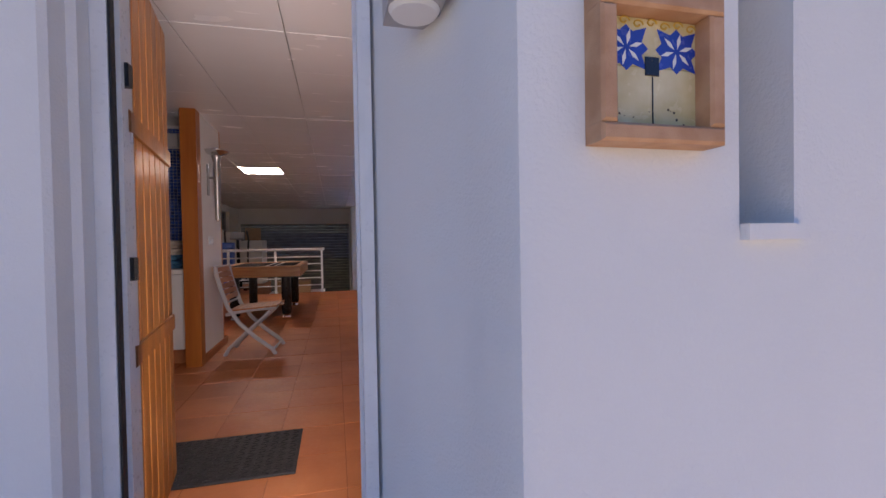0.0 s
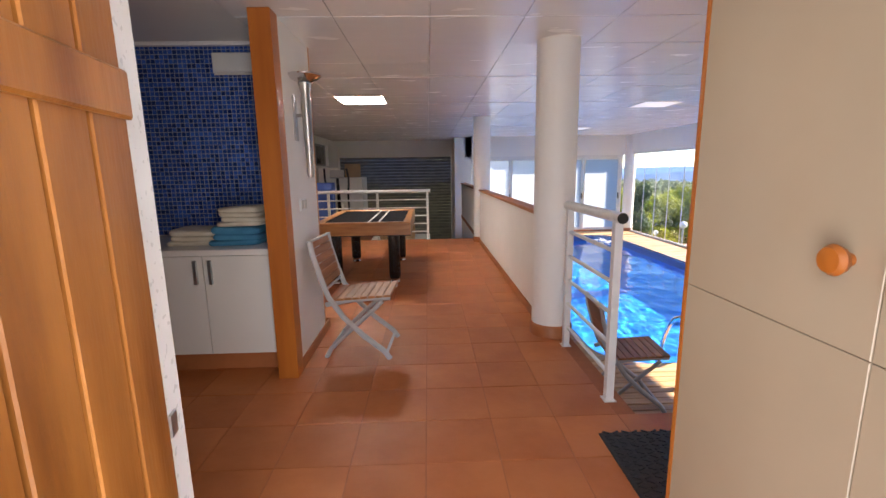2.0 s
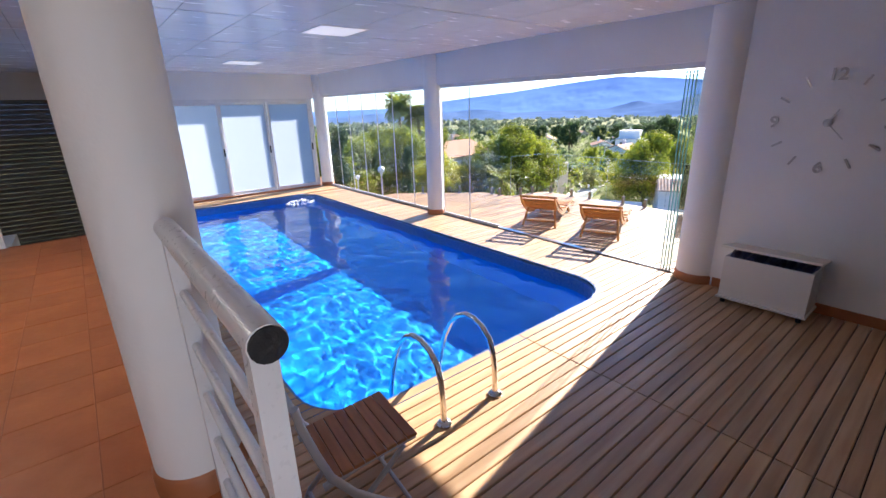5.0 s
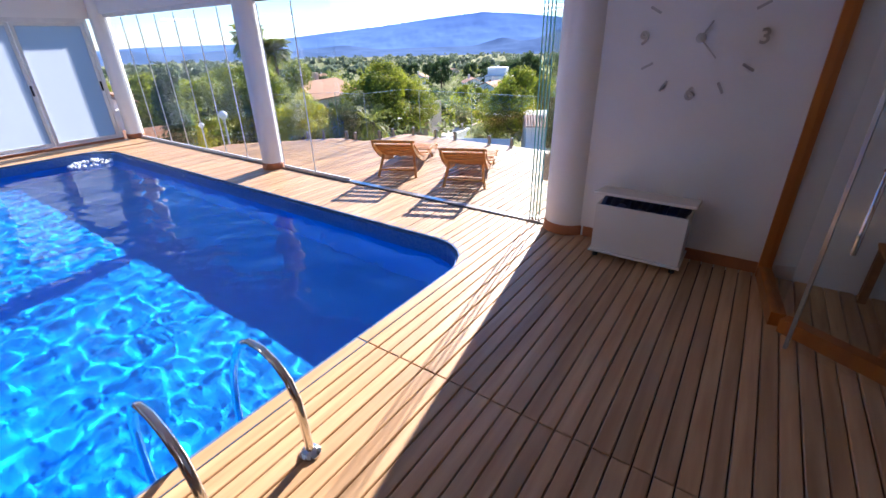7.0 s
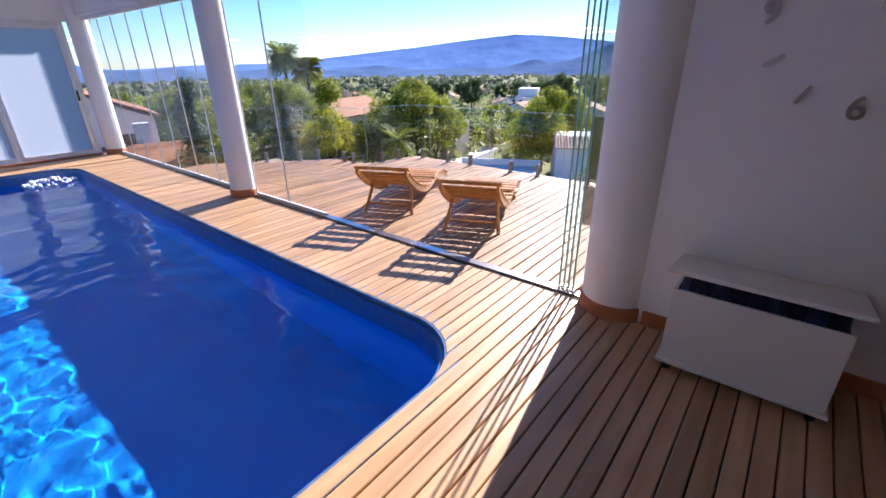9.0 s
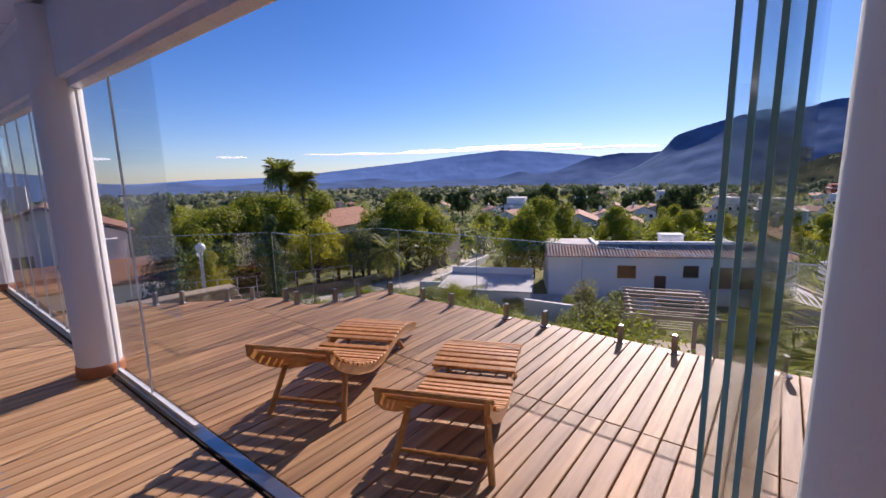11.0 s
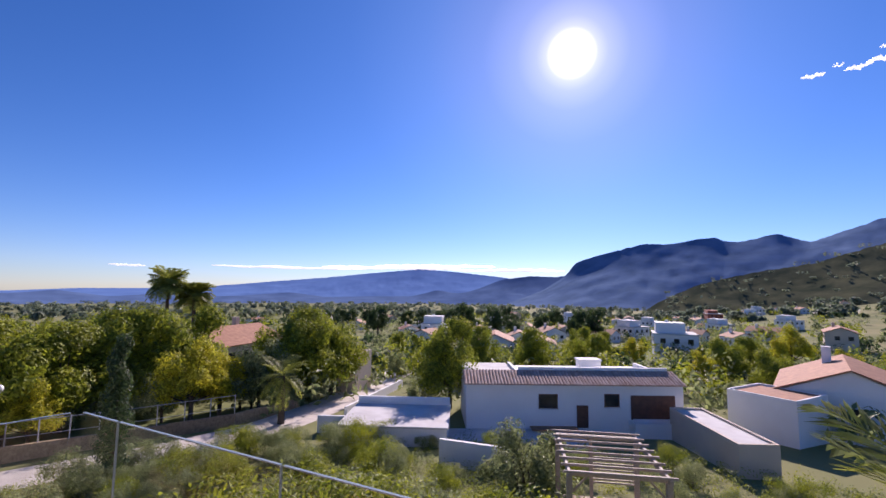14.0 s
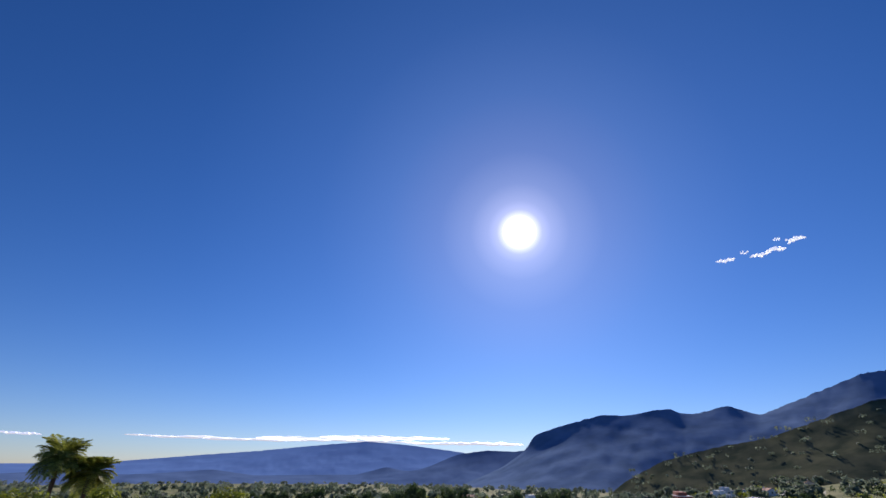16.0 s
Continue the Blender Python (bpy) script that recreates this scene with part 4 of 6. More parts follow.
def chest():
    ob = thing("storage_chest", (7.19, 5.20, DECK + 0.055), "white wooden storage chest with its lid ajar", "chest")
    part("front_panel", Build().slab(-0.19, -0.36, 0.02, -0.172, 0.36, 0.44, 0.003), PAINT, ob)
    part("back_panel", Build().slab(0.172, -0.36, 0.02, 0.19, 0.36, 0.44, 0.003), PAINT, ob)
    part("side_panel", Build().slab(-0.1715, -0.36, 0.02, 0.1715, -0.342, 0.44, 0.003), PAINT, ob)
    part("side_panel", Build().slab(-0.1715, 0.342, 0.02, 0.1715, 0.36, 0.44, 0.003), PAINT, ob)
    part("bottom", Build().box(-0.1715, -0.3415, 0.03, 0.1715, 0.3415, 0.05), PAINT, ob)
    for fx in (-0.16, 0.15):
        for fy in (-0.32, 0.32):
            part("foot", Build().lathe([(0.022, -0.055), (0.025, -0.0005)], 12, (fx, fy, 0)), BLACK, ob)
    part("base_board", Build().slab(-0.215, -0.375, 0.0, 0.195, 0.375, 0.0195, 0.003), PAINT, ob)
    part("lid", Build().slab(-0.42, -0.40, 0.0, 0.0, 0.40, 0.022, 0.006, Matrix.Translation((0.20, 0, 0.47)) @ pose(0, 0, 0, 0, 9, 0)), PAINT, ob, "tilted white lid")
    for i in range(9):
        part("cover_fold", Build().tube([(-0.16, -0.30 + 0.075 * i, 0.40 + 0.03 * math.sin(i * 2.3)), (0.0, -0.31 + 0.076 * i, 0.45 + 0.012 * math.sin(i)), (0.16, -0.30 + 0.075 * i, 0.42)], 0.045, 8), NAVY, ob, "dark blue folded pool cover", smooth=True)


NAVY = mat("navy_cover", (0.02, 0.035, 0.12), 0.4, (0.01, 0.015, 0.06), 12, bump=0.2)
chest()


def wall_clock():
    ob = thing("wall_clock", (X_W - 0.001, 5.07, 1.19), "large wall clock of separate steel numerals and bars", "clock")
    R = 0.40
    for k in range(12):
        a = radians(90 - 30 * k)
        y, z = -R * math.cos(a), R * math.sin(a)
        text = {0: "12", 3: "3", 6: "6", 9: "9"}.get(k)
        if text:
            cu = bpy.data.curves.new("numeral", "FONT")
            cu.body, cu.size, cu.extrude, cu.align_x, cu.align_y = text, 0.14, 0.006, "CENTER", "CENTER"
            cu.offset = 0.003
            me = bpy.data.meshes.new_from_object(bpy.data.objects.new("numeral", cu))
            me.materials.clear()
            me.materials.append(BRUSHED)
            o = new("numeral", me)
            o.parent = ob
            o.matrix_basis = Matrix.Translation((-0.012, y, z)) @ pose(0, 0, 0, 90, 0, -90)
        else:
            part("hour_bar", Build().slab(-0.005, -0.009, -0.045, 0.005, 0.009, 0.045, 0.002, Matrix.Translation((-0.010, y, z)) @ Matrix.Rotation(math.pi / 2 - a, 4, "X")), BRUSHED, ob)
    cen = Build().lathe([(0.035, 0), (0.035, 0.015), (0.02, 0.02)], 20)
    cen.v = [(-z, x, y) for x, y, z in cen.v]
    part("hub", cen, BRUSHED, ob, smooth=True)
    part("hour_hand", Build().slab(-0.024, -0.006, 0.0, -0.0205, 0.006, 0.13, 0.001, Matrix.Rotation(0.5, 4, "X")), BRUSHED, ob)
    part("minute_hand", Build().slab(-0.029, -0.005, 0.0, -0.0255, 0.005, 0.19, 0.001, Matrix.Rotation(2.4, 4, "X")), BRUSHED, ob)


wall_clock()


def sauna():
    ob = thing("sauna_cabin", (7.36, 4.17, DECK), "orange timber framed glass sauna front with open glass door", "sauna")
    part("post", Build().slab(-0.03, 0.04, 0.0, 0.035, 0.13, 2.86, 0.004), POST_WOOD, ob)
    slope = pose(-0.03, 0.08, 0, 0, 0, 187)
    part("bottom_rail", Build().slab(0.001, -0.045, 0.0, 0.74, 0.045, 0.10, 0.004, slope), POST_WOOD, ob)
    part("fixed_pane", Build().box(0.001, -0.004, 0.101, 0.74, 0.004, 2.86, slope), CLEAR, ob).visible_shadow = False
    swing = pose(-1.05, -0.07, 0, 0, 0, 248)
    part("side_rail", Build().slab(0.0, -0.045, 0.0, 1.0, 0.045, 0.10, 0.004, pose(-0.79, -0.04, 0, 0, 0, 240)), POST_WOOD, ob)
    door = part("glass_door", Build().box(0, -0.004, 0.03, 0.72, 0.004, 2.03, swing), CLEAR, ob, "open clear glass door")
    door.visible_shadow = False
    part("edge_profile", Build().slab(-0.02, -0.012, 0.02, -0.0005, 0.012, 2.04, 0.003, swing), BRUSHED, door, "steel edge profile")
    part("pull_bar", Build().tube([swing @ Vector(p) for p in ((0.10, 0.06, 0.70), (0.10, 0.06, 1.30))], 0.014, 10).tube([swing @ Vector(p) for p in ((0.10, 0.06, 0.82), (0.10, 0.005, 0.82))], 0.009, 8).tube([swing @ Vector(p) for p in ((0.10, 0.06, 1.18), (0.10, 0.005, 1.18))], 0.009, 8), STEEL, door, "steel pull bar", smooth=True)
    bench = thing("sauna_bench", (6.9, 3.4, DECK), "dark slatted wooden sauna bench behind the glass", "bench")
    for i in range(5):
        part("slat", Build().slab(-0.55, -0.30 + 0.12 * i, 0.44, 0.42, -0.20 + 0.12 * i, 0.465, 0.004), TEAK_OLD, bench)
    for x in (-0.5, 0.36):
        for y in (-0.26, 0.22):
            part("leg", Build().slab(x, y, 0.0, x + 0.05, y + 0.05, 0.439, 0.002), TEAK_OLD, bench)
    back_ = Build()
    for i in range(16):
        back_.slab(6.3, 3.024, DECK + 0.02 + 0.17 * i, 7.39, 3.04, DECK + 0.185 + 0.17 * i, 0.003)
    setting("wall_sauna_lining", back_, SAUNA_WOOD, "dark timber sauna lining", "wall")


sauna()

# ---- far corridor ----
shut = thing("roller_shutter", (0.23, Y_END + 0.1, -2.0), "closed dark grey roller shutter", "roller shutter")
for i in range(40):
    sb = Build()
    z = 0.1 * i
    sb.add([(-1.86, 0.0, z), (1.86, 0.0, z), (1.86, -0.022, z + 0.02), (-1.86, -0.022, z + 0.02), (1.86, -0.022, z + 0.08), (-1.86, -0.022, z + 0.08), (1.86, 0.0, z + 0.098), (-1.86, 0.0, z + 0.098)],
           [(0, 1, 2, 3), (3, 2, 4, 5), (5, 4, 6, 7), (7, 6, 1, 0)])
    part("slat", sb, SHUTTER_M, shut)


# ---- land ----
def ground_z(x, y):
    """Height of the land: a slope under the terrace, then the falling valley."""
    r = math.hypot(x - 9, y - 7)
    keys = [(0, -3.2), (3, -3.6), (8, -5.2), (20, -8.6), (32, -9.6), (60, -11.5), (100, -13.5), (300, -22), (1000, -42), (3000, -85), (6000, -100)]
    z = keys[-1][1]
    for (a, za), (b, zb) in zip(keys, keys[1:]):
        if r <= b:
            z = za + (zb - za) * (r - a) / (b - a)
            break
    if r > 40:
        z += 0.01 * min(r, 800) * noise.noise((x / 180, y / 180, 0)) * 0.8
    az = math.atan2(x - 9, y - 7)
    if r > 120 and az > 1.55:
        z += (min(r, 900) - 120) * 0.07 * min((az - 1.55) / 0.5, 1.0)
    return z


def land():
    b = Build()
    rings = [2.0, 6, 10, 15, 20, 26, 34, 44, 56, 75, 100, 140, 200, 280, 400, 560, 800, 1100, 1600, 2300, 3300, 4600]
    n = 96
    b.v = [(9, 7, ground_z(9, 7))]
    for r in rings:
        for k in range(n):
            a = 2 * math.pi * k / n
            x, y = 9 + r * math.sin(a), 7 + r * math.cos(a)
            b.v.append((x, y, ground_z(x, y)))
    b.f = [(0, 1 + (k + 1) % n, 1 + k) for k in range(n)]
    for i in range(len(rings) - 1):
        for k in range(n):
            j = (k + 1) % n
            b.f.append((1 + i * n + k, 1 + i * n + j, 1 + (i + 1) * n + j, 1 + (i + 1) * n + k))
    return setting("ground", b, LAND_M, "dry green valley land with fields", "ground", smooth=True)


LAND_M = mat("valley_scrub", (0.27, 0.25, 0.12), 0.95, (0.14, 0.165, 0.065), 0.03, bump=0.3, fine=0.6, spec=0.05)
land()


def ridge(name, r, depth, keys, material, label, rough=1.0):
    """A mountain range: crest heights by bearing (degrees clockwise from +y) and elevation, sloping to the plain on both sides."""
    b = Build()
    az0, az1 = keys[0][0], keys[-1][0]
    def crest(q):
        q = min(max(q, az0), az1)
        for (a, ea), (c, ec) in zip(keys, keys[1:]):
            if q <= c + 1e-6:
                return ea + (ec - ea) * (q - a) / (c - a)
        return keys[-1][1]

    n = int((az1 - az0) * 6)
    rows = 26
    for i in range(n + 1):
        az = az0 + (az1 - az0) * i / n
        el = (crest(az - 0.5) + crest(az + 0.5) + 2 * crest(az)) / 4
        soft_el = sum(crest(az + d * 1.5) for d in range(-5, 6)) / 11
        for k in range(rows):
            f = k / (rows - 1)
            rr = r - depth * (1 - f)
            top = r * math.tan(radians(soft_el + (el - soft_el) * f ** 9))
            px, py = rr * math.sin(radians(az)), rr * math.cos(radians(az))
            q = noise.fractal((px / 420, py / 420, r * 0.01), 0.85, 2.1, 5) + 0.5 * noise.fractal((px / 130, py / 130, 4.0), 0.9, 2.0, 3)
            z = -95 + (top + 95) * (f ** 1.25) + q * (top + 150) * 0.16 * rough * math.sin(math.pi * f) ** 0.7 + (0.012 * (top + 80) * noise.fractal((az * 1.3, 3.1, r * 0.01), 0.9, 2.0, 3) if k == rows - 1 else 0)
            b.v.append((9 + rr * math.sin(radians(az)), 7 + rr * math.cos(radians(az)), z))
    for i in range(n):
        for k in range(rows - 1):
            b.f.append((i * rows + k, (i + 1) * rows + k, (i + 1) * rows + k + 1, i * rows + k + 1))
    return setting(name, b, material, label, "mountain", smooth=True)


# far ranges: the haze of distance is put into the blue base colours
FAR_HAZE = mat("haze_tinted_far_hills", (0.15, 0.26, 0.50), 1.0, (0.12, 0.21, 0.42), 0.004, spec=0.0)
MID_HAZE = mat("haze_tinted_middle_hills", (0.12, 0.19, 0.33), 1.0, (0.09, 0.145, 0.26), 0.006, spec=0.0)
CRAG_HAZE = mat("haze_tinted_crags", (0.17, 0.25, 0.38), 1.0, (0.115, 0.175, 0.27), 0.012, spec=0.0)
HILL_M = mat("scrub_hillside", (0.13, 0.13, 0.075), 1.0, (0.05, 0.062, 0.04), 0.035, bump=0.2, fine=0.3, spec=0.0)
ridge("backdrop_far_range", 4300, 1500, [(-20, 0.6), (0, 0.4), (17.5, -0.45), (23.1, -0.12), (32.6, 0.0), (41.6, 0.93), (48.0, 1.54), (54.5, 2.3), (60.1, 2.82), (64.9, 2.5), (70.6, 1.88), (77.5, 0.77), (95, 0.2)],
      FAR_HAZE, "mountain range on the horizon, haze painted in as blue", 0.24)
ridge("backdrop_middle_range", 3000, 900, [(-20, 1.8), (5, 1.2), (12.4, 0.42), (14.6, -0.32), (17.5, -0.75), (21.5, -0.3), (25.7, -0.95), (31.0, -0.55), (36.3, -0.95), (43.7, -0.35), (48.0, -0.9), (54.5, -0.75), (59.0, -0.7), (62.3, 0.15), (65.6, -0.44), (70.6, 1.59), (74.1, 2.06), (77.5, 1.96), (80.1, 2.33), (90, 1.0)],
      MID_HAZE, "foothills across the valley, tinted blue for haze", 0.5)
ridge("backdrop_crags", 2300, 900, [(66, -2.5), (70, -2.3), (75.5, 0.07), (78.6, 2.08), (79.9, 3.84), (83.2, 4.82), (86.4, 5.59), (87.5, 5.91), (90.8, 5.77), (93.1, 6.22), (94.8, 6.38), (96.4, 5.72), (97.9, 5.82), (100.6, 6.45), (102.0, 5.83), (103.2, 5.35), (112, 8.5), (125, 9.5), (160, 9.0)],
      CRAG_HAZE, "steep crags above the valley, haze put into their colour", 0.28)
hillside = ridge("backdrop_hillside", 900, 420, [(80, -6), (85, -4), (88.9, -1.02), (93.1, 1.09), (96.4, 1.97), (99.0, 2.57), (103.2, 3.23), (112, 6.2), (160, 8)],
      HILL_M, "scrub covered hillside with terraces", 0.3)


# ---- trees ----
def leaf_mat(name, a, b_):
    m = mat(name, a, 0.6, b_, 1.1, fine=9, bump=0.0)
    n, l = m.node_tree.nodes, m.node_tree.links
    geo = n.new("ShaderNodeNewGeometry")
    hs = n.new("ShaderNodeHueSaturation")
    rg = n.new("ShaderNodeMapRange")
    rg.inputs["To Min"].default_value, rg.inputs["To Max"].default_value = 0.55, 1.45
    l.new(geo.outputs["Random Per Island"], rg.inputs["Value"])
    l.new(rg.outputs[0], hs.inputs["Value"])
    p = n["Principled BSDF"]
    src = p.inputs["Base Color"].links[0].from_socket
    l.new(src, hs.inputs["Color"])
    l.new(hs.outputs[0], p.inputs["Base Color"])
    tl = n.new("ShaderNodeBsdfTranslucent")
    l.new(hs.outputs[0], tl.inputs["Color"])
    mx = n.new("ShaderNodeMixShader")
    mx.inputs[0].default_value = 0.5
    l.new(p.outputs[0], mx.inputs[1])
    l.new(tl.outputs[0], mx.inputs[2])
    l.new(mx.outputs[0], n["Material Output"].inputs["Surface"])
    return m


GREEN = leaf_mat("green_leaves", (0.37, 0.39, 0.03), (0.15, 0.20, 0.018))
YELLOW_GREEN = leaf_mat("yellow_green_leaves", (0.58, 0.52, 0.03), (0.32, 0.34, 0.02))
DARK_GREEN = leaf_mat("dark_pine_needles", (0.085, 0.125, 0.04), (0.04, 0.075, 0.025))
OLIVE = leaf_mat("grey_olive_leaves", (0.31, 0.34, 0.14), (0.16, 0.20, 0.075))
# distance haze mixed into the leaf colour of far woods and hillside scrub
HAZY = leaf_mat("haze_tinted_leaves", (0.22, 0.26, 0.17), (0.14, 0.185, 0.12))


def crown_mesh(build, rng, clumps, per, size):
    """Leaves as small bent quads gathered in uneven clumps. clumps: centre and radius."""
    for c, r in clumps:
        for _ in range(per):
            d = Vector((rng.gauss(0, 1), rng.gauss(0, 1), rng.gauss(0, 1))).normalized() * r * (0.55 + 0.5 * rng.random())
            p = Vector(c) + d
            nrm = (d.normalized() + Vector((rng.uniform(-1, 1), rng.uniform(-1, 1), rng.uniform(-0.4, 1))) * 0.7).normalized()
            u = nrm.orthogonal().normalized()
            v = nrm.cross(u)
            a = rng.uniform(0, 6.28)
            u, v = u * math.cos(a) + v * math.sin(a), v * math.cos(a) - u * math.sin(a)
            s = size * rng.uniform(0.6, 1.3)
            build.add([p - u * s, p + v * s * 0.45 + nrm * s * 0.15, p + u * s, p - v * s * 0.45 + nrm * s * 0.15], [(0, 1, 2, 3)])


def tree(name, seed, height, spread, leaves, label, per=90, size=0.16, at=None, clumps=26, trunk=True):
    rng = random.Random(seed)
    ob = thing(name, at or (0, 0, 0), label, "tree" if trunk else "shrub")
    h0 = height * (0.28 if trunk else 0.05)
    cl = []
    wood = Build()
    wood.tube([(0, 0, -0.3), (0.04 * height * rng.uniform(-0.5, 0.5), 0.02 * height, h0), (0.02 * height, 0, height * 0.6)], [0.035 * height, 0.026 * height, 0.010 * height], 8)
    for i in range(clumps):
        a, f = rng.uniform(0, 6.28), rng.random()
        rad = spread * math.sqrt(rng.random()) * (1 - 0.55 * f ** 2)
        p = Vector((rad * math.cos(a), rad * math.sin(a), h0 + (height - h0) * (0.1 + 0.85 * f)))
        cl.append((p, spread * rng.uniform(0.22, 0.40)))
        if i % 3 == 0:
            wood.tube([(0, 0, h0 * 0.9 + 0.1 * height * f), p * 0.55 + Vector((0, 0, h0 * 0.35)), p], [0.014 * height, 0.008 * height, 0.003 * height], 5)
    part("trunk", wood, BARK, ob)
    cb = Build()
    crown_mesh(cb, rng, cl, per, size)
    part("crown", cb, leaves, ob)
    return ob


def put_tree(src, x, y, s=1.0, turn=0, sink=0.1, z=None, label=""):
    m = pose(x, y, (ground_z(x, y) if z is None else z) - sink, 0, 0, turn)
    ob = copy_thing(src, m)
    ob.scale = (s, s, s * random.uniform(0.92, 1.08))
    if label:
        ob["label"] = label
    return ob


# ---- glass balustrade of the terrace ----
def balustrade():
    runs = [((10.60, 10.62), (10.60, 10.26)), ((10.60, 10.24), (10.60, 9.02)), ((10.60, 9.00), (10.60, 7.78)), ((10.60, 7.76), (10.60, 6.54)), ((10.60, 6.52), (10.60, 5.30)),
            ((10.60, 5.28), (10.60, 4.06)), ((10.60, 4.04), (10.60, 2.10)), ((10.56, 10.68), (9.66, 10.86)), ((9.58, 10.92), (9.58, 11.58)), ((9.55, 11.64), (8.95, 12.22)), ((8.92, 12.25), (8.30, 12.85))]
    for k, (a, b) in enumerate(runs):
        a, b = Vector((*a, 0)), Vector((*b, 0))
        d = b - a
        ang = math.degrees(math.atan2(d.y, d.x))
        ob = thing("glass_balustrade", (a.x, a.y, DECK), "clear glass balustrade panel on short steel spigots", "balustrade", "terrace balustrade", ang)
        L = d.length
        part("pane", Build().box(0, -0.006, 0.07, L, 0.006, 0.90), CLEAR, ob)
        part("top_edge", Build().box(0, -0.0065, 0.9005, L, 0.0065, 0.906), PALE_EDGE, ob, "polished glass edge")
        part("side_edge", Build().box(L + 0.0005, -0.006, 0.07, L + 0.004, 0.006, 0.90), PALE_EDGE, ob, "dark glass edge")
        for f in ((0.31, 0.69) if L > 0.5 else (0.5,)):
            sp = part("spigot", Build().slab(L * f - 0.022, -0.028, 0.012, L * f + 0.022, 0.028, 0.17, 0.004), SPIGOT, ob, "square steel spigot")
            part("base_flange", Build().lathe([(0.055, 0.0), (0.055, 0.008), (0.04, 0.0115)], 16, (L * f, 0, 0)), SPIGOT, sp, smooth=True)


balustrade()

# ---- rubble wall beside the terrace ----
STONE = mat("sandy_rubble", (0.42, 0.32, 0.20), 0.9, (0.27, 0.19, 0.12), 6.0, bump=0.6, fine=30, vary=0.25)
MORTAR = mat("sandy_mortar", (0.36, 0.29, 0.20), 0.95, (0.28, 0.22, 0.15), 9.0, bump=0.3)


def rubble_wall():
    ob = thing("stone_wall", (7.9, 16.6, -3.54), "low rubble stone wall with sandy capping beside the terrace", "stone wall", turn=-6)
    ob["kind"] = "structure"
    part("core", Build().box(0, -0.16, -2.6, 3.35, 0.16, 2.06), MORTAR, ob)
    part("capping", Build().slab(-0.02, -0.2, 2.062, 3.38, 0.2, 2.12, 0.02), MORTAR, ob, "sandy mortar capping")
    rng = random.Random(5)
    for row in range(7):
        x = -0.05 + 0.1 * (row % 2)
        while x < 3.25:
            w, h = rng.uniform(0.16, 0.34), 0.15
            z = 1.0 + row * 0.15
            for side in (-1, 1):
                b = Build()
                pts = [(x + w * u, z + h * v) for u, v in ((0.06, 0.1), (0.5, 0.02), (0.94, 0.12), (0.98, 0.55), (0.88, 0.93), (0.45, 0.98), (0.08, 0.88), (0.02, 0.5))]
                pts = [(p + rng.uniform(-0.012, 0.012), q + rng.uniform(-0.01, 0.01)) for p, q in pts]
                cx, cz = x + w / 2, z + h / 2
                b.v = [(p, side * 0.155, q) for p, q in pts] + [(cx + (p - cx) * 0.86, side * rng.uniform(0.185, 0.20), cz + (q - cz) * 0.84) for p, q in pts]
                b.f = [tuple(range(8, 16))[::-side]] + [(i, (i + 1) % 8, 8 + (i + 1) % 8, 8 + i)[::-side] for i in range(8)]
                part("stone", b, STONE, ob)
            x += w + 0.008


rubble_wall()

# ---- houses ----
ROOF_TILE = mat("terracotta_roof", (0.40, 0.19, 0.10), 0.85, (0.27, 0.12, 0.065), 2.0, bump=0.3, vary=0.1)
ROOF_PALE = mat("bleached_roof_tile", (0.52, 0.38, 0.31), 0.85, (0.36, 0.22, 0.16), 1.4, bump=0.2)
HOUSE_WHITE = mat("white_house_paint", (0.82, 0.81, 0.79), 0.85, (0.74, 0.73, 0.71), 0.35, bump=0.08)
HOUSE_CREAM = mat("cream_house_paint", (0.62, 0.52, 0.40), 0.85, (0.52, 0.43, 0.33), 0.4, bump=0.08)
HOUSE_RED = mat("red_house_paint", (0.42, 0.12, 0.07), 0.85, (0.33, 0.09, 0.05), 0.4)
DARK_WIN = mat("dark_window_glass", (0.03, 0.035, 0.04), 0.15, (0.02, 0.022, 0.028), 2)
BROWN_WOOD = mat("brown_joinery", (0.16, 0.06, 0.035), 0.5, (0.10, 0.04, 0.025), 3)
FLAT_ROOF = mat("pale_flat_roof", (0.62, 0.61, 0.58), 0.9, (0.50, 0.48, 0.45), 0.8, bump=0.1)


def window_unit(parent, x, y, z, w, h, face=-1, pane=None):
    """A window on a wall that faces -y (face -1) of its house."""
    fr = part("window", Build().box(x, y - 0.05, z, x + 0.06, y, z + h).box(x + w - 0.06, y - 0.05, z, x + w, y, z + h).box(x + 0.06, y - 0.05, z, x + w - 0.06, y, z + 0.06).box(x + 0.06, y - 0.05, z + h - 0.06, x + w - 0.06, y, z + h), BROWN_WOOD, parent)
    part("glass", Build().box(x + 0.06, y - 0.02, z + 0.06, x + w - 0.06, y - 0.004, z + h - 0.06), pane or DARK_WIN, fr, "dark window glass")
    part("sill", Build().slab(x - 0.06, y - 0.10, z - 0.07, x + w + 0.06, y, z - 0.005, 0.01), FLAT_ROOF, fr)


def pan_roof(build, x0, x1, y0, z0, y1, z1, pitch=0.26):
    """Rows of half round tiles running from the eave (y0, z0) up to (y1, z1)."""
    x = x0
    while x < x1:
        k = len(build.v)
        arc = [(x + pitch / 2 - pitch / 2 * math.cos(a), 0.10 * math.sin(a)) for a in np.linspace(0, math.pi, 5)]
        build.v += [(p, y0, z0 + q) for p, q in arc] + [(p, y1, z1 + q) for p, q in arc]
        build.f += [(k + i, k + i + 1, k + 6 + i, k + 5 + i) for i in range(4)] + [tuple(range(k, k + 5))]
        x += pitch


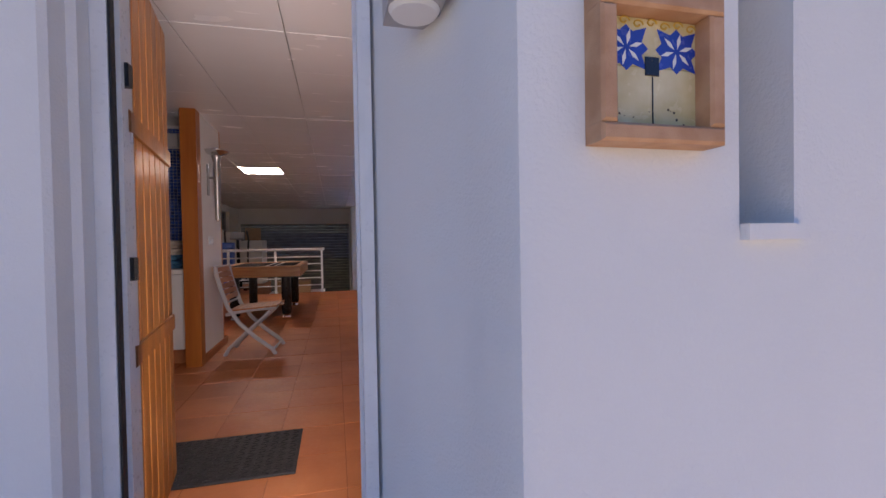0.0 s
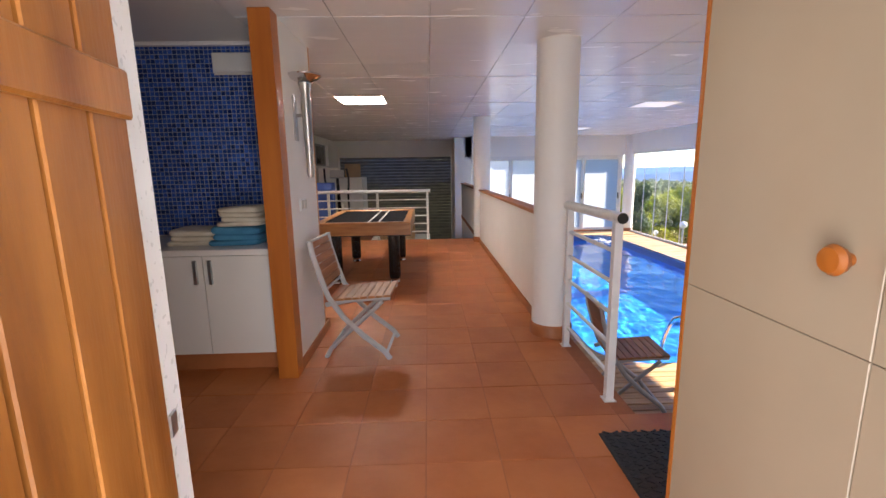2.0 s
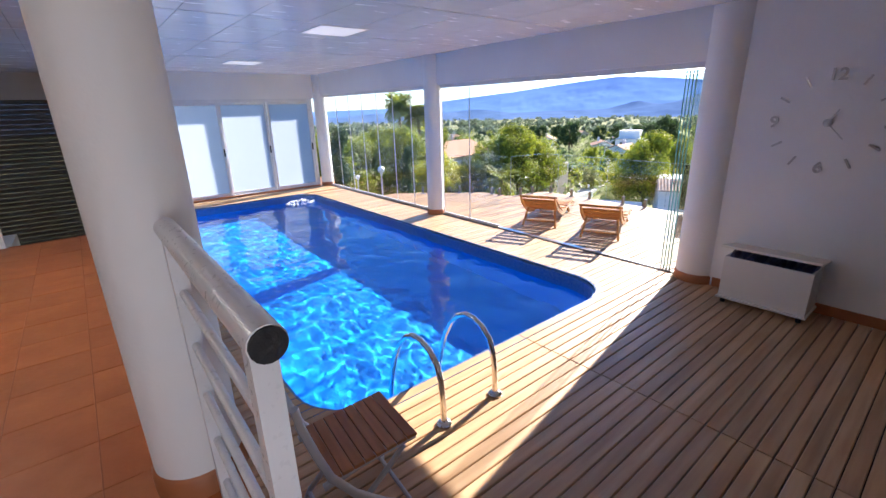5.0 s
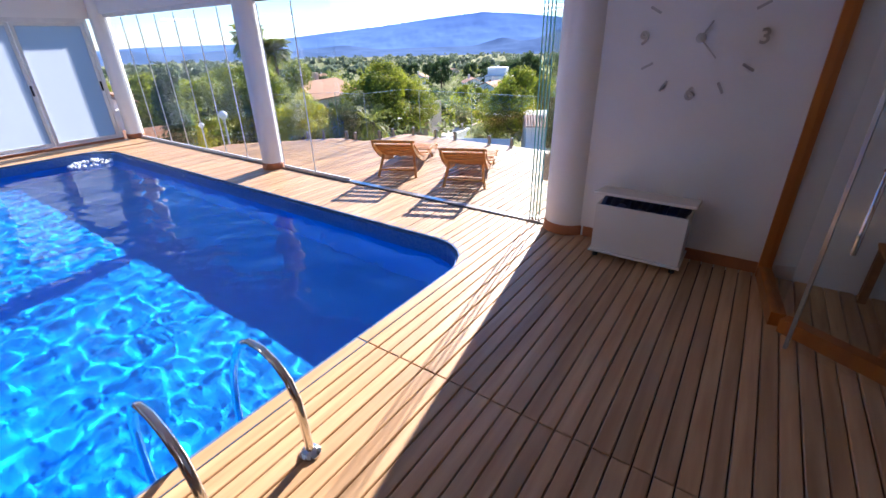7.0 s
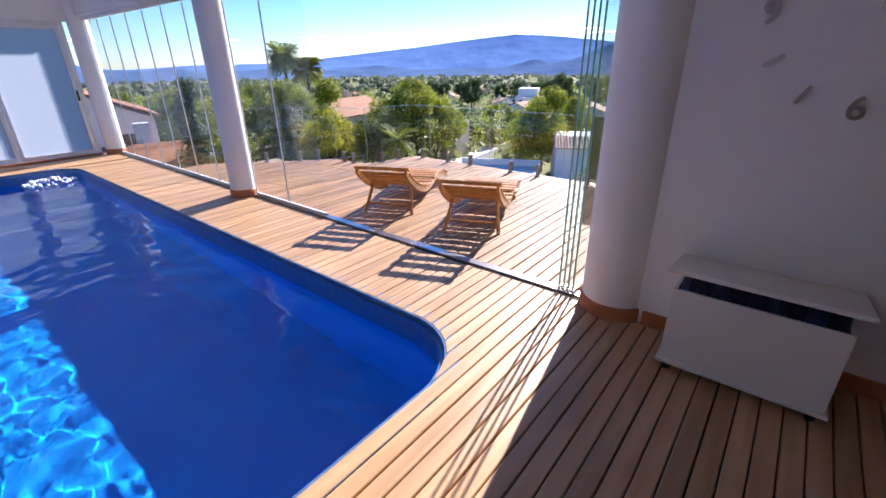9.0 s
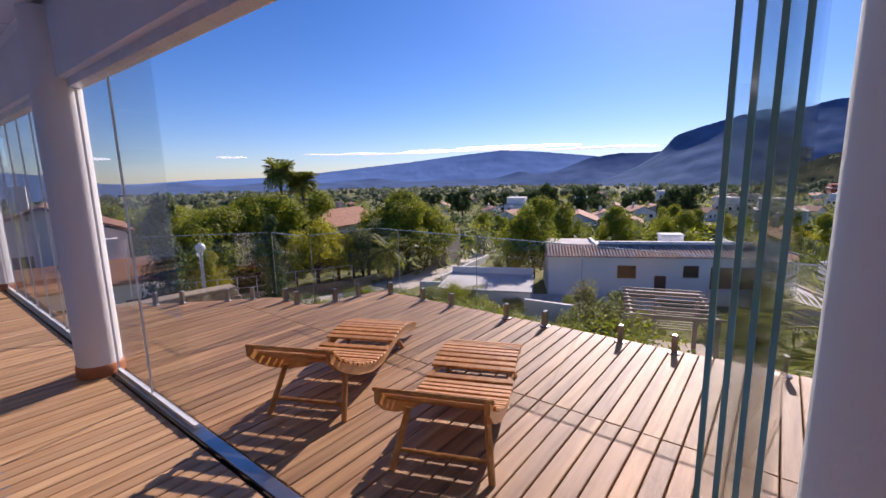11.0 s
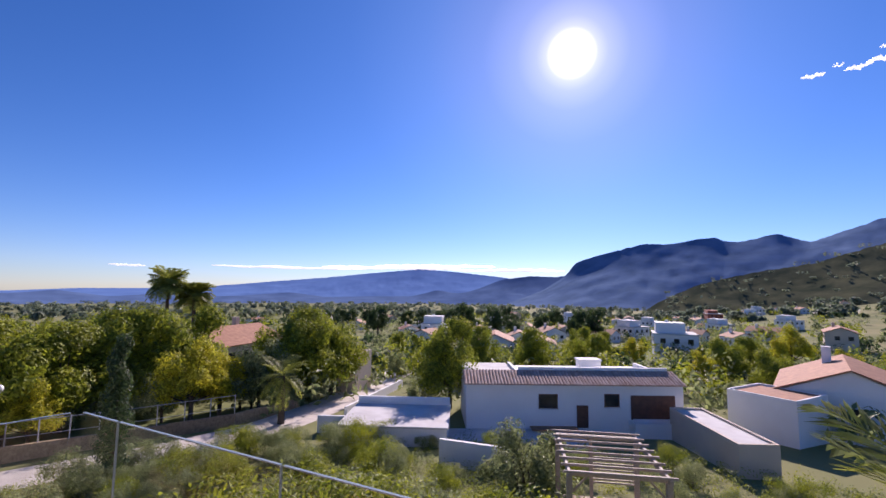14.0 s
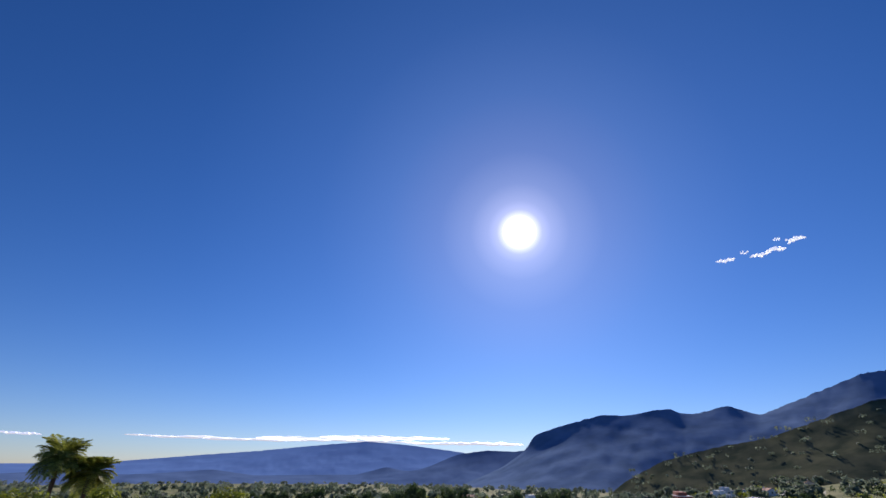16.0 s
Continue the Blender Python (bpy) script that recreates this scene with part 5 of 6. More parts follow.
def villa():
    """The white flat roofed house below, its front facing the terrace along local -y."""
    ob = thing("house", (41.3, 22.4, -10.4), "large white house with terracotta tiled eave and flat roof", "house", turn=-62.3)
    L = 17.8
    part("wall", Build().box(0.6, 0, 0, L, 8.5, 4.25), HOUSE_WHITE, ob)
    part("parapet", Build().box(5.0, 1.6, 4.255, L - 0.4, 1.85, 5.25).box(5.0, 1.851, 4.255, 5.25, 7.5, 4.75).box(L - 0.65, 1.851, 4.255, L - 0.4, 7.5, 4.75), HOUSE_WHITE, ob)
    part("flat_roof", Build().box(0.6, 1.56, 4.252, 4.95, 8.4, 4.5), FLAT_ROOF, ob)
    roof = part("roof", Build().add([(0.4, -0.4, 4.255), (L + 0.1, -0.4, 4.255), (L + 0.1, 1.55, 4.9), (0.4, 1.55, 4.9), (0.4, -0.4, 4.19), (L + 0.1, -0.4, 4.19), (L + 0.1, 1.55, 4.256), (0.4, 1.55, 4.256)],
                                    [(0, 1, 2, 3), (4, 5, 1, 0), (6, 7, 3, 2), (5, 6, 2, 1), (7, 4, 0, 3), (7, 6, 5, 4)]), ROOF_PALE, ob, "pale terracotta half round tile eave")
    for i in range(67):
        rf = Build()
        pan_roof(rf, 0.4 + 0.26 * i, 0.4 + 0.26 * i + 0.1, -0.45, 4.22, 1.55, 4.95)
        part("roof_tile", rf, ROOF_PALE, roof)
    part("chimney", Build().box(10.6, 3.0, 4.26, 12.4, 4.2, 5.55).slab(10.5, 2.9, 5.555, 12.5, 4.3, 5.7, 0.04), HOUSE_WHITE, ob)
    window_unit(ob, 6.3, 0, 2.35, 1.5, 1.1)
    window_unit(ob, 11.5, 0, 2.5, 1.2, 1.0)
    part("door", Build().slab(9.3, -0.06, 0.9, 10.2, -0.003, 2.6, 0.02), BROWN_WOOD, ob, "dark wooden door")
    por = part("porch", Build().box(13.6, -0.08, 1.55, 13.7, -0.003, 3.4).box(17.0, -0.08, 1.55, 17.1, -0.003, 3.4).box(13.7, -0.05, 1.6, 17.0, -0.003, 3.4), BROWN_WOOD, ob, "brown shuttered porch opening")
    part("balcony", Build().box(13.4, -1.2, 0.0, L, -1.0, 1.55).box(13.4, -1.0, 1.0, L, -0.004, 1.2).box(13.4, -0.999, 0.0, 13.6, -0.004, 1.55).box(L - 0.2, -0.999, 0.0, L, -0.004, 1.55), HOUSE_WHITE, ob)
    part("lean_to", Build().box(5.6, -0.9, 0.9, 9.2, -0.004, 1.0), ROOF_TILE, ob, "brown lean-to roof")
    part("side_annex", Build().box(-1.2, -4.4, -1.6, 9.2, -0.01, 0.65), HOUSE_WHITE, ob, "white lower annex")
    part("annex_roof", Build().slab(-1.3, -4.5, 0.652, 9.25, -0.012, 0.77, 0.03), FLAT_ROOF, ob)
    an = thing("annex_house", (33.6, 28.0, -10.6), "low white outbuilding with pale flat roof", "outbuilding", turn=-66)
    part("wall", Build().box(0, 0, 0, 7.5, 6.0, 2.3).box(-2.6, 3.5, 0, -0.01, 3.7, 2.0), HOUSE_WHITE, an)
    part("roof", Build().slab(-0.1, -0.1, 2.302, 7.6, 6.1, 2.42, 0.03), FLAT_ROOF, an)
    part("parapet", Build().box(0, 5.8, 2.425, 7.5, 6.0, 3.0), HOUSE_WHITE, an)


villa()


def cottage(name, w, d, h, paint, gable, label, seed=0):
    rng = random.Random(seed)
    ob = thing(name, (0, 0, 0), label, "house", "village houses")
    part("wall", Build().box(-w / 2, -d / 2, -7.0, w / 2, d / 2, h), paint, ob)
    if gable:
        b = Build()
        e, t = 0.35, d * 0.22
        b.add([(-w / 2 - e, -d / 2 - e, h), (w / 2 + e, -d / 2 - e, h), (w / 2 + e, 0, h + t), (-w / 2 - e, 0, h + t), (-w / 2 - e, d / 2 + e, h), (w / 2 + e, d / 2 + e, h),
               (-w / 2 - e, -d / 2 - e, h + 0.12), (w / 2 + e, -d / 2 - e, h + 0.12), (w / 2 + e, 0, h + t + 0.14), (-w / 2 - e, 0, h + t + 0.14), (-w / 2 - e, d / 2 + e, h + 0.12), (w / 2 + e, d / 2 + e, h + 0.12)],
              [(6, 7, 8, 9), (9, 8, 11, 10), (0, 1, 7, 6), (5, 4, 10, 11), (1, 2, 8, 7), (2, 5, 11, 8), (3, 0, 6, 9), (4, 3, 9, 10), (1, 0, 3, 2), (2, 3, 4, 5)])
        part("roof", b, ROOF_TILE, ob)
        for g in (-w / 2, w / 2 - 0.2):
            part("gable_wall", Build().add([(g, -d / 2, h), (g, d / 2, h), (g, 0, h + t - 0.06), (g + 0.2, -d / 2, h), (g + 0.2, d / 2, h), (g + 0.2, 0, h + t - 0.06)], [(0, 1, 2), (3, 5, 4), (0, 2, 5, 3), (1, 4, 5, 2)]), paint, ob)
    else:
        part("roof", Build().slab(-w / 2 - 0.15, -d / 2 - 0.15, h + 0.002, w / 2 + 0.15, d / 2 + 0.15, h + 0.3, 0.05), FLAT_ROOF, ob)
        part("upper_storey", Build().box(-w / 4, -d / 4, h + 0.302, w / 2.4, d / 2.3, h + 2.6), paint, ob)
    part("chimney", Build().box(w * 0.2, d * 0.1, h, w * 0.2 + 0.7, d * 0.1 + 0.7, h + d * 0.22 + 1.1), paint, ob)
    for side in (-1, 1):
        for i in range(int(w / 2.6)):
            x = -w / 2 + 1.0 + i * 2.6
            part("window", Build().box(x, side * d / 2 - 0.03, h - 1.9, x + 1.1, side * d / 2 + 0.03, h - 0.8), DARK_WIN, ob)
    for i in range(int(d / 2.8)):
        y = -d / 2 + 1.0 + i * 2.8
        part("window", Build().box(-w / 2 - 0.03, y, h - 1.9, -w / 2 + 0.03, y + 1.1, h - 0.8), DARK_WIN, ob)
    return ob


def stand(az, r, lift=0.0):
    """A place on the land at a bearing (degrees clockwise from +y) and distance from the terrace."""
    x, y = 9 + r * math.sin(radians(az)), 7 + r * math.cos(radians(az))
    return x, y, ground_z(x, y) + lift


models = [cottage("village_house", 11, 8, 3.4, HOUSE_WHITE, True, "white village house with terracotta gable roof", 1),
          cottage("village_house", 9, 9, 5.6, HOUSE_WHITE, False, "white flat roofed village house", 2),
          cottage("village_house", 13, 7, 5.2, HOUSE_CREAM, True, "cream village house with terracotta roof", 3),
          cottage("village_house", 8, 7, 3.0, HOUSE_WHITE, True, "small white cottage with terracotta roof", 4)]
spots = [(72.6, 127, 3, 20), (69.5, 101, 0, 20), (75, 103, 3, 15), (73.7, 228, 0, 10), (90.3, 118, 1, 5), (80.3, 330, 0, 10), (104.7, 170, 2, -12), (98.5, 500, 1, 15), (99.8, 520, 0, 20), (97.3, 510, 3, 5),
         (105.4, 560, 2, -15), (52, 240, 0, 30), (64, 260, 0, 75), (94, 290, 0, 80), (86, 190, 1, 55), (90, 230, 0, 15), (95, 260, 1, 40), (99, 210, 0, 60), (78, 210, 0, 30), (74, 260, 3, 50), (70, 230, 1, 20),
         (82, 300, 2, 10), (66, 300, 0, 45), (88, 330, 1, 70), (93, 380, 0, 25), (101, 300, 1, 35), (60, 220, 0, 20), (55, 300, 2, 50), (85, 250, 3, 30), (92.5, 200, 3, 65), (62, 150, 1, 20), (58.5, 170, 3, 40), (61, 130, 3, 0),
         (79, 380, 1, 30), (84.5, 365, 0, 5), (85.8, 372, 2, 5), (98, 420, 1, 45), (102, 480, 0, 20), (72, 420, 2, 60), (67.5, 180, 3, 15), (83, 175, 3, 70), (76.5, 165, 0, 30), (96.5, 170, 3, 20), (88, 460, 0, 12), (91, 500, 3, 40)]
for az, r, k, turn in spots:
    copy_thing(models[k], pose(*stand(az, r), 0, 0, turn))
for o in models:
    x, y, z = stand(40 + 8 * models.index(o), 330)
    o.matrix_basis = pose(x, y, z, 0, 0, 30 * models.index(o))
red = cottage("village_house", 24, 10, 7.0, HOUSE_RED, False, "long red painted house on the far slope", 7)
red.matrix_basis = pose(*stand(94.4, 405), 0, 0, 4)

# the white house behind the terrace and its wing
wh = cottage("white_villa", 6, 6.5, 4.3, HOUSE_WHITE, True, "white villa with terracotta roofs beyond the garden wall", 8)
wh.matrix_basis = pose(11.9, 37.6, -6.0, 0, 0, 78)
wing = cottage("white_villa", 8, 3.6, 2.3, HOUSE_WHITE, True, "low white wing with terracotta roof", 9)
wing.matrix_basis = pose(11.2, 32.4, -6.0, 0, 0, -14)
rh = cottage("white_villa", 12, 9.5, 4.1, HOUSE_WHITE, True, "white villa with red tiled gable roof beside the garden", 10)
rh.matrix_basis = pose(*stand(104.6, 54, -0.2), 0, 0, -13)
oh = cottage("tiled_house", 12, 9, 5.0, HOUSE_CREAM, True, "cream house with orange roof among the trees", 11)
oh.matrix_basis = pose(*stand(37, 68, 0.6), 0, 0, 12)


def outbuilding(a, b, depth, h, paint, roof, label):
    """A long low building whose front runs from a to b, with a roof slab, a raised rim and small openings."""
    (x0, y0, z0), (x1, y1, z1) = a, b
    L = math.hypot(x1 - x0, y1 - y0)
    ob = thing("outbuilding", (x0, y0, min(z0, z1)), label, "outbuilding", "", math.degrees(math.atan2(y1 - y0, x1 - x0)))
    part("wall", Build().box(0, 0, -0.8, L, depth, h), paint, ob)
    part("roof", Build().slab(0.15, 0.15, h + 0.002, L - 0.15, depth - 0.15, h + 0.08, 0.01), roof, ob)
    part("rim", Build().box(0, 0, h + 0.001, L, 0.149, h + 0.22).box(0, depth - 0.149, h + 0.001, L, depth, h + 0.22).box(0, 0.1495, h + 0.001, 0.149, depth - 0.1495, h + 0.22).box(L - 0.149, 0.1495, h + 0.001, L, depth - 0.1495, h + 0.22), paint, ob)
    for k in range(int(L / 3.2)):
        x = 1.2 + 3.2 * k
        part("window", Build().slab(x, -0.02, h - 1.5, x + 0.7, 0.004, h - 0.8, 0.004), DARK_WIN, ob)
    return ob


outbuilding(stand(53.6, 57), stand(51.4, 58), 4.5, 4.6, HOUSE_CREAM, ROOF_TILE, "narrow cream house beside the lane")
outbuilding(stand(98.8, 33), stand(92.2, 40), 2.4, 2.3, HOUSE_CREAM, FLAT_ROOF, "long low cream shed with flat rimmed roof")
outbuilding(stand(103.0, 47), stand(97.6, 49), 5.0, 3.6, HOUSE_WHITE, ROOF_TILE, "white low wing with tiled flat roof beside the villa")


# ---- pergola in the garden ----
PERGOLA_WOOD = mat("weathered_pergola_timber", (0.42, 0.34, 0.27), 0.7, (0.30, 0.23, 0.17), 3, (1, 6, 6), bump=0.2)


SANDY = mat("sandy_terrace_floor", (0.50, 0.40, 0.28), 0.85, (0.40, 0.31, 0.21), 2, (1, 1, 1), bump=0.15)


def pergola():
    W, D, H = 2.8, 3.5, 2.3
    ob = thing("pergola", (23.95, 7.66, -6.68), "weathered timber pergola with open slat roof over a sandy terrace", "pergola", turn=18)
    for x in (0.0, D):
        for y in (0.0, W):
            part("post", Build().slab(x - 0.08, y - 0.08, 0.0, x + 0.08, y + 0.08, H, 0.01), PERGOLA_WOOD, ob)
            if x == 0.0:
                s = 1 if y == 0.0 else -1
                part("brace", Build().tube([(x, y + s * 0.06, H - 0.5), (x, y + s * 0.5, H - 0.02)], 0.035, 6), PERGOLA_WOOD, ob)
    part("post", Build().slab(D - 0.06, W * 0.55, 0.0, D + 0.06, W * 0.55 + 0.12, H, 0.01), PERGOLA_WOOD, ob)
    for y in (0.0, W):
        part("beam", Build().slab(-0.25, y - 0.05, H + 0.002, D + 0.25, y + 0.05, H + 0.14, 0.01), PERGOLA_WOOD, ob)
    for x in (0.0, D):
        part("crossbeam", Build().slab(x - 0.05, 0.052, H + 0.002, x + 0.05, W - 0.052, H + 0.14, 0.01), PERGOLA_WOOD, ob)
    for i in range(8):
        x = -0.2 + (D + 0.4) * i / 7.0
        part("rafter", Build().slab(x - 0.03, -0.2, H + 0.142, x + 0.03, W + 0.2, H + 0.21, 0.01), PERGOLA_WOOD, ob)
    for i in range(9):
        z = 0.75 + 0.11 * i
        part("slat", Build().slab(D - 0.025, 0.09, z, D + 0.025, W * 0.55 - 0.01, z + 0.05, 0.006), PERGOLA_WOOD, ob)
    part("floor_slab", Build().slab(-0.5, -0.5, -1.55, D + 0.6, W + 0.5, 0.0, 0.02), SANDY, ob, "sandy ochre floor slab")


pergola()


def garden_lamp(x, y, top):
    base = ground_z(x, y)
    gl = thing("garden_lamp", (x, y, base), "white globe garden lamp on a slim post", "garden lamp", "garden lamps")
    h = top - base
    part("post", Build().tube([(0, 0, -0.3), (0, 0, h - 0.14)], 0.045, 8), GREY_FRAME, gl)
    part("collar", Build().lathe([(0.07, h - 0.20), (0.07, h - 0.14)], 12), GREY_FRAME, gl)
    part("globe", Build().lathe([(0.04, h - 0.15)] + [(0.17 * math.sin(a), h - 0.17 * math.cos(a)) for a in np.linspace(0.3, 3.0, 9)], 16), PAINT, gl, "white globe", smooth=True)


garden_lamp(13.16, 22.27, -1.35)
garden_lamp(17.56, 32.9, -3.3)

# lane and garden walls
lane = Build()
pts = [stand(az, r, 0.10) for az, r in ((8, 36), (16, 35.5), (24, 35), (32, 35.5), (40, 38), (46, 43), (50, 49), (53.5, 57), (56.5, 68), (60, 85), (62, 110))]
for (x0, y0, z0), (x1, y1, z1) in zip(pts, pts[1:]):
    d = Vector((x1 - x0, y1 - y0, 0)).normalized().cross(Vector((0, 0, 1))) * 2.2
    lane.add([(x0 - d.x, y0 - d.y, z0), (x0 + d.x, y0 + d.y, z0), (x1 + d.x, y1 + d.y, z1), (x1 - d.x, y1 - d.y, z1)], [(0, 1, 2, 3)])
setting("road", lane, PAVING, "pale dusty lane past the gardens", "lane")


def garden_wall(a, b, h, material, label):
    (x0, y0, z0), (x1, y1, z1) = a, b
    d = Vector((x1 - x0, y1 - y0, 0))
    n = d.normalized().cross(Vector((0, 0, 1))) * 0.12
    w = Build().add([(x0 - n.x, y0 - n.y, z0 - 1), (x0 + n.x, y0 + n.y, z0 - 1), (x1 + n.x, y1 + n.y, z1 - 1), (x1 - n.x, y1 - n.y, z1 - 1),
                     (x0 - n.x, y0 - n.y, z0 + h), (x0 + n.x, y0 + n.y, z0 + h), (x1 + n.x, y1 + n.y, z1 + h), (x1 - n.x, y1 - n.y, z1 + h)],
                    [(3, 2, 1, 0), (4, 5, 6, 7), (0, 1, 5, 4), (1, 2, 6, 5), (2, 3, 7, 6), (3, 0, 4, 7)])
    setting("wall_garden", w, material, label, "garden wall")


garden_wall(stand(10, 42), stand(19, 40.5), 1.0, STONE, "sandy stone garden wall by the lane")
garden_wall(stand(19, 40.5), stand(28, 40), 1.0, STONE, "sandy stone garden wall by the lane")
garden_wall(stand(28, 40), stand(38, 41), 1.0, STONE, "sandy stone garden wall by the lane")
garden_wall(stand(38, 41), stand(45, 46), 1.0, STONE, "sandy stone garden wall by the lane")
garden_wall(stand(50.5, 41), stand(57.5, 58), 0.9, HOUSE_WHITE, "white garden wall by the lane")


def lane_fence(a, b, n):
    ob = thing("metal_fence", a, "thin grey metal fence standing on the garden wall", "fence", "lane fences")
    d = Vector(b) - Vector(a)
    for k in range(n + 1):
        p = d * (k / n)
        part("post", Build().tube([p + Vector((0, 0, 0.9)), p + Vector((0, 0, 2.5))], 0.04, 6), GREY_FRAME, ob)
    for z in (1.5, 2.45):
        part("rail", Build().tube([(0, 0, z), d + Vector((0, 0, z))], 0.025, 6), GREY_FRAME, ob)


lane_fence(stand(10, 42), stand(19, 40.5), 4)
lane_fence(stand(19, 40.5), stand(28, 40), 4)
lane_fence(stand(28, 40), stand(38, 41), 4)
garden_wall(stand(73, 25.5), stand(62, 27.5), 1.5, HOUSE_WHITE, "white retaining wall below the garden")

# ---- trees: models, then copies ----
def on_terrace(x, y):
    """The cleared ground at the pergola, where no shrub grows."""
    return 18.6 < x < 28.4 and 6.2 < y < 11.8


broad = tree("broadleaf_tree", 11, 6.5, 3.0, GREEN, "spreading green broadleaf tree in the gardens", 330, 0.125, stand(30.3, 53), 40)
yellow = tree("broadleaf_tree", 12, 5.5, 2.2, YELLOW_GREEN, "yellow green autumn tree in the gardens", 330, 0.105, stand(36.5, 46), 34)
olive = tree("olive_tree", 13, 4.0, 2.0, OLIVE, "grey green olive tree on the slope", 280, 0.085, stand(39.8, 47), 26)
bush = tree("garden_shrub", 14, 1.6, 1.3, OLIVE, "loose grey green garden shrub", 250, 0.038, stand(52, 7.2), 22, False)
lush = tree("garden_shrub", 15, 1.7, 1.2, GREEN, "fresh green feathery garden shrub", 250, 0.040, stand(66, 7.0), 22, False)
pine = tree("umbrella_pine", 16, 11, 4.2, DARK_GREEN, "dark umbrella pine in the valley", 90, 0.42, stand(64, 190), 26)
cyp_b = Build()
cyp = thing("cypress", stand(26.9, 30), "dark slim cypress beside the lane", "tree")
rng_ = random.Random(21)
crown_mesh(cyp_b, rng_, [((0.12 * math.sin(k), 0.12 * math.cos(k), 0.4 + k * 0.22), 0.62 * math.sin(min(1.0, 0.25 + k / 22) * 2.6)) for k in range(22)], 240, 0.075)
part("crown", cyp_b, DARK_GREEN, cyp)
part("trunk", Build().tube([(0, 0, -0.3), (0, 0, 3.5)], [0.12, 0.04], 8), BARK, cyp)

cyp.scale = (1.3, 1.3, 1.5)
cyp_wide = copy_thing(cyp, pose(*stand(13.7, 23)))
cyp_wide.scale = (1.7, 1.7, 1.75)
for az, r, s, src in ((12, 50, 1.35, broad), (15, 47, 1.3, broad), (18.7, 46, 1.4, broad), (22.6, 48, 1.35, broad), (26.4, 51, 1.45, broad), (30.3, 52, 1.5, broad), (33.5, 56, 1.45, broad), (43.2, 50, 1.3, broad),
                      (46.0, 51, 1.45, broad), (48.8, 53, 1.25, broad), (16.5, 58, 1.3, broad), (24.5, 60, 1.4, broad), (28.5, 62, 1.4, broad), (20, 60, 1.3, broad), (33.6, 44, 1.2, yellow), (36.4, 47, 1.1, yellow), (20.6, 43, 0.8, yellow),
                      (40.6, 46, 1.45, olive), (38.6, 48, 1.2, olive), (31.0, 46, 1.0, olive), (57, 66, 0.9, olive), (60, 46, 0.7, olive), (63.4, 44, 1.2, broad), (72.6, 19.5, 0.95, olive), (71.2, 18.5, 0.85, olive),
                      (97.2, 85, 1.1, broad), (95.0, 76, 1.0, broad), (100.8, 105, 1.5, yellow), (93, 72, 0.8, yellow), (96.0, 58, 0.7, olive), (86, 90, 1.0, yellow), (80, 92, 1.0, broad), (82.5, 105, 0.9, broad),
                      (110, 75, 1.3, broad), (98.5, 70, 0.9, olive)):
    put_tree(src, *stand(az, r)[:2], s, az * 37 % 360)
for az, r, s, src in ((44, 5.6, 0.8, bush), (47, 6.6, 1.0, bush), (56, 7.5, 1.1, bush), (60, 6.6, 0.9, lush), (62, 8.6, 1.2, bush), (70, 8.0, 1.1, lush), (72, 6.2, 0.9, bush), (75, 9.2, 1.2, lush), (78, 7.2, 1.0, bush),
                      (82, 8.6, 1.1, lush), (84, 6.4, 0.8, bush), (88, 9.5, 1.2, bush), (92, 7.4, 1.0, lush), (50, 9.5, 1.2, bush), (57, 10.5, 1.3, lush), (65, 11.0, 1.3, bush), (72, 12.0, 1.4, lush), (80, 12.5, 1.3, bush),
                      (40, 8.0, 1.0, lush), (36, 9.5, 1.2, bush), (33, 8.0, 0.9, lush), (86, 13.0, 1.3, lush), (45, 12, 1.3, bush), (52, 13.5, 1.3, lush), (60, 14.5, 1.4, bush), (68, 15.5, 1.4, lush), (76, 15.0, 1.2, bush), (94, 12.5, 1.3, bush),
                      (54, 5.9, 1.5, bush), (58, 5.6, 1.3, lush), (63, 5.4, 1.2, bush), (67, 5.3, 1.1, lush), (28, 12, 1.3, bush), (22, 14, 1.3, lush), (40, 15, 1.4, bush), (32, 17, 1.4, bush), (26, 19, 1.2, lush)):
    if not on_terrace(*stand(az, r)[:2]):
        put_tree(src, *stand(az, r)[:2], s * 0.85, az * 53 % 360)
for k in range(150):
    rr = random.Random(300 + k)
    az, r = rr.uniform(12, 112), 7 + 24 * math.sqrt(rr.random())
    if on_terrace(*stand(az, r)[:2]):
        continue
    put_tree(rr.choice((bush, lush, bush)), *stand(az, r)[:2], rr.uniform(0.5, 0.95) * (0.75 if r < 12 else 1.0), rr.uniform(0, 360))
for k in range(34):
    rr = random.Random(1300 + k)
    put_tree(rr.choice((bush, lush)), *stand(rr.uniform(22, 75), rr.uniform(6.2, 11))[:2], rr.uniform(1.15, 1.7), rr.uniform(0, 360))
for k in range(50):
    rr = random.Random(1500 + k)
    put_tree(rr.choice((bush, lush, bush)), *stand(rr.uniform(10, 58), rr.uniform(23, 33))[:2], rr.uniform(0.8, 1.3), rr.uniform(0, 360))


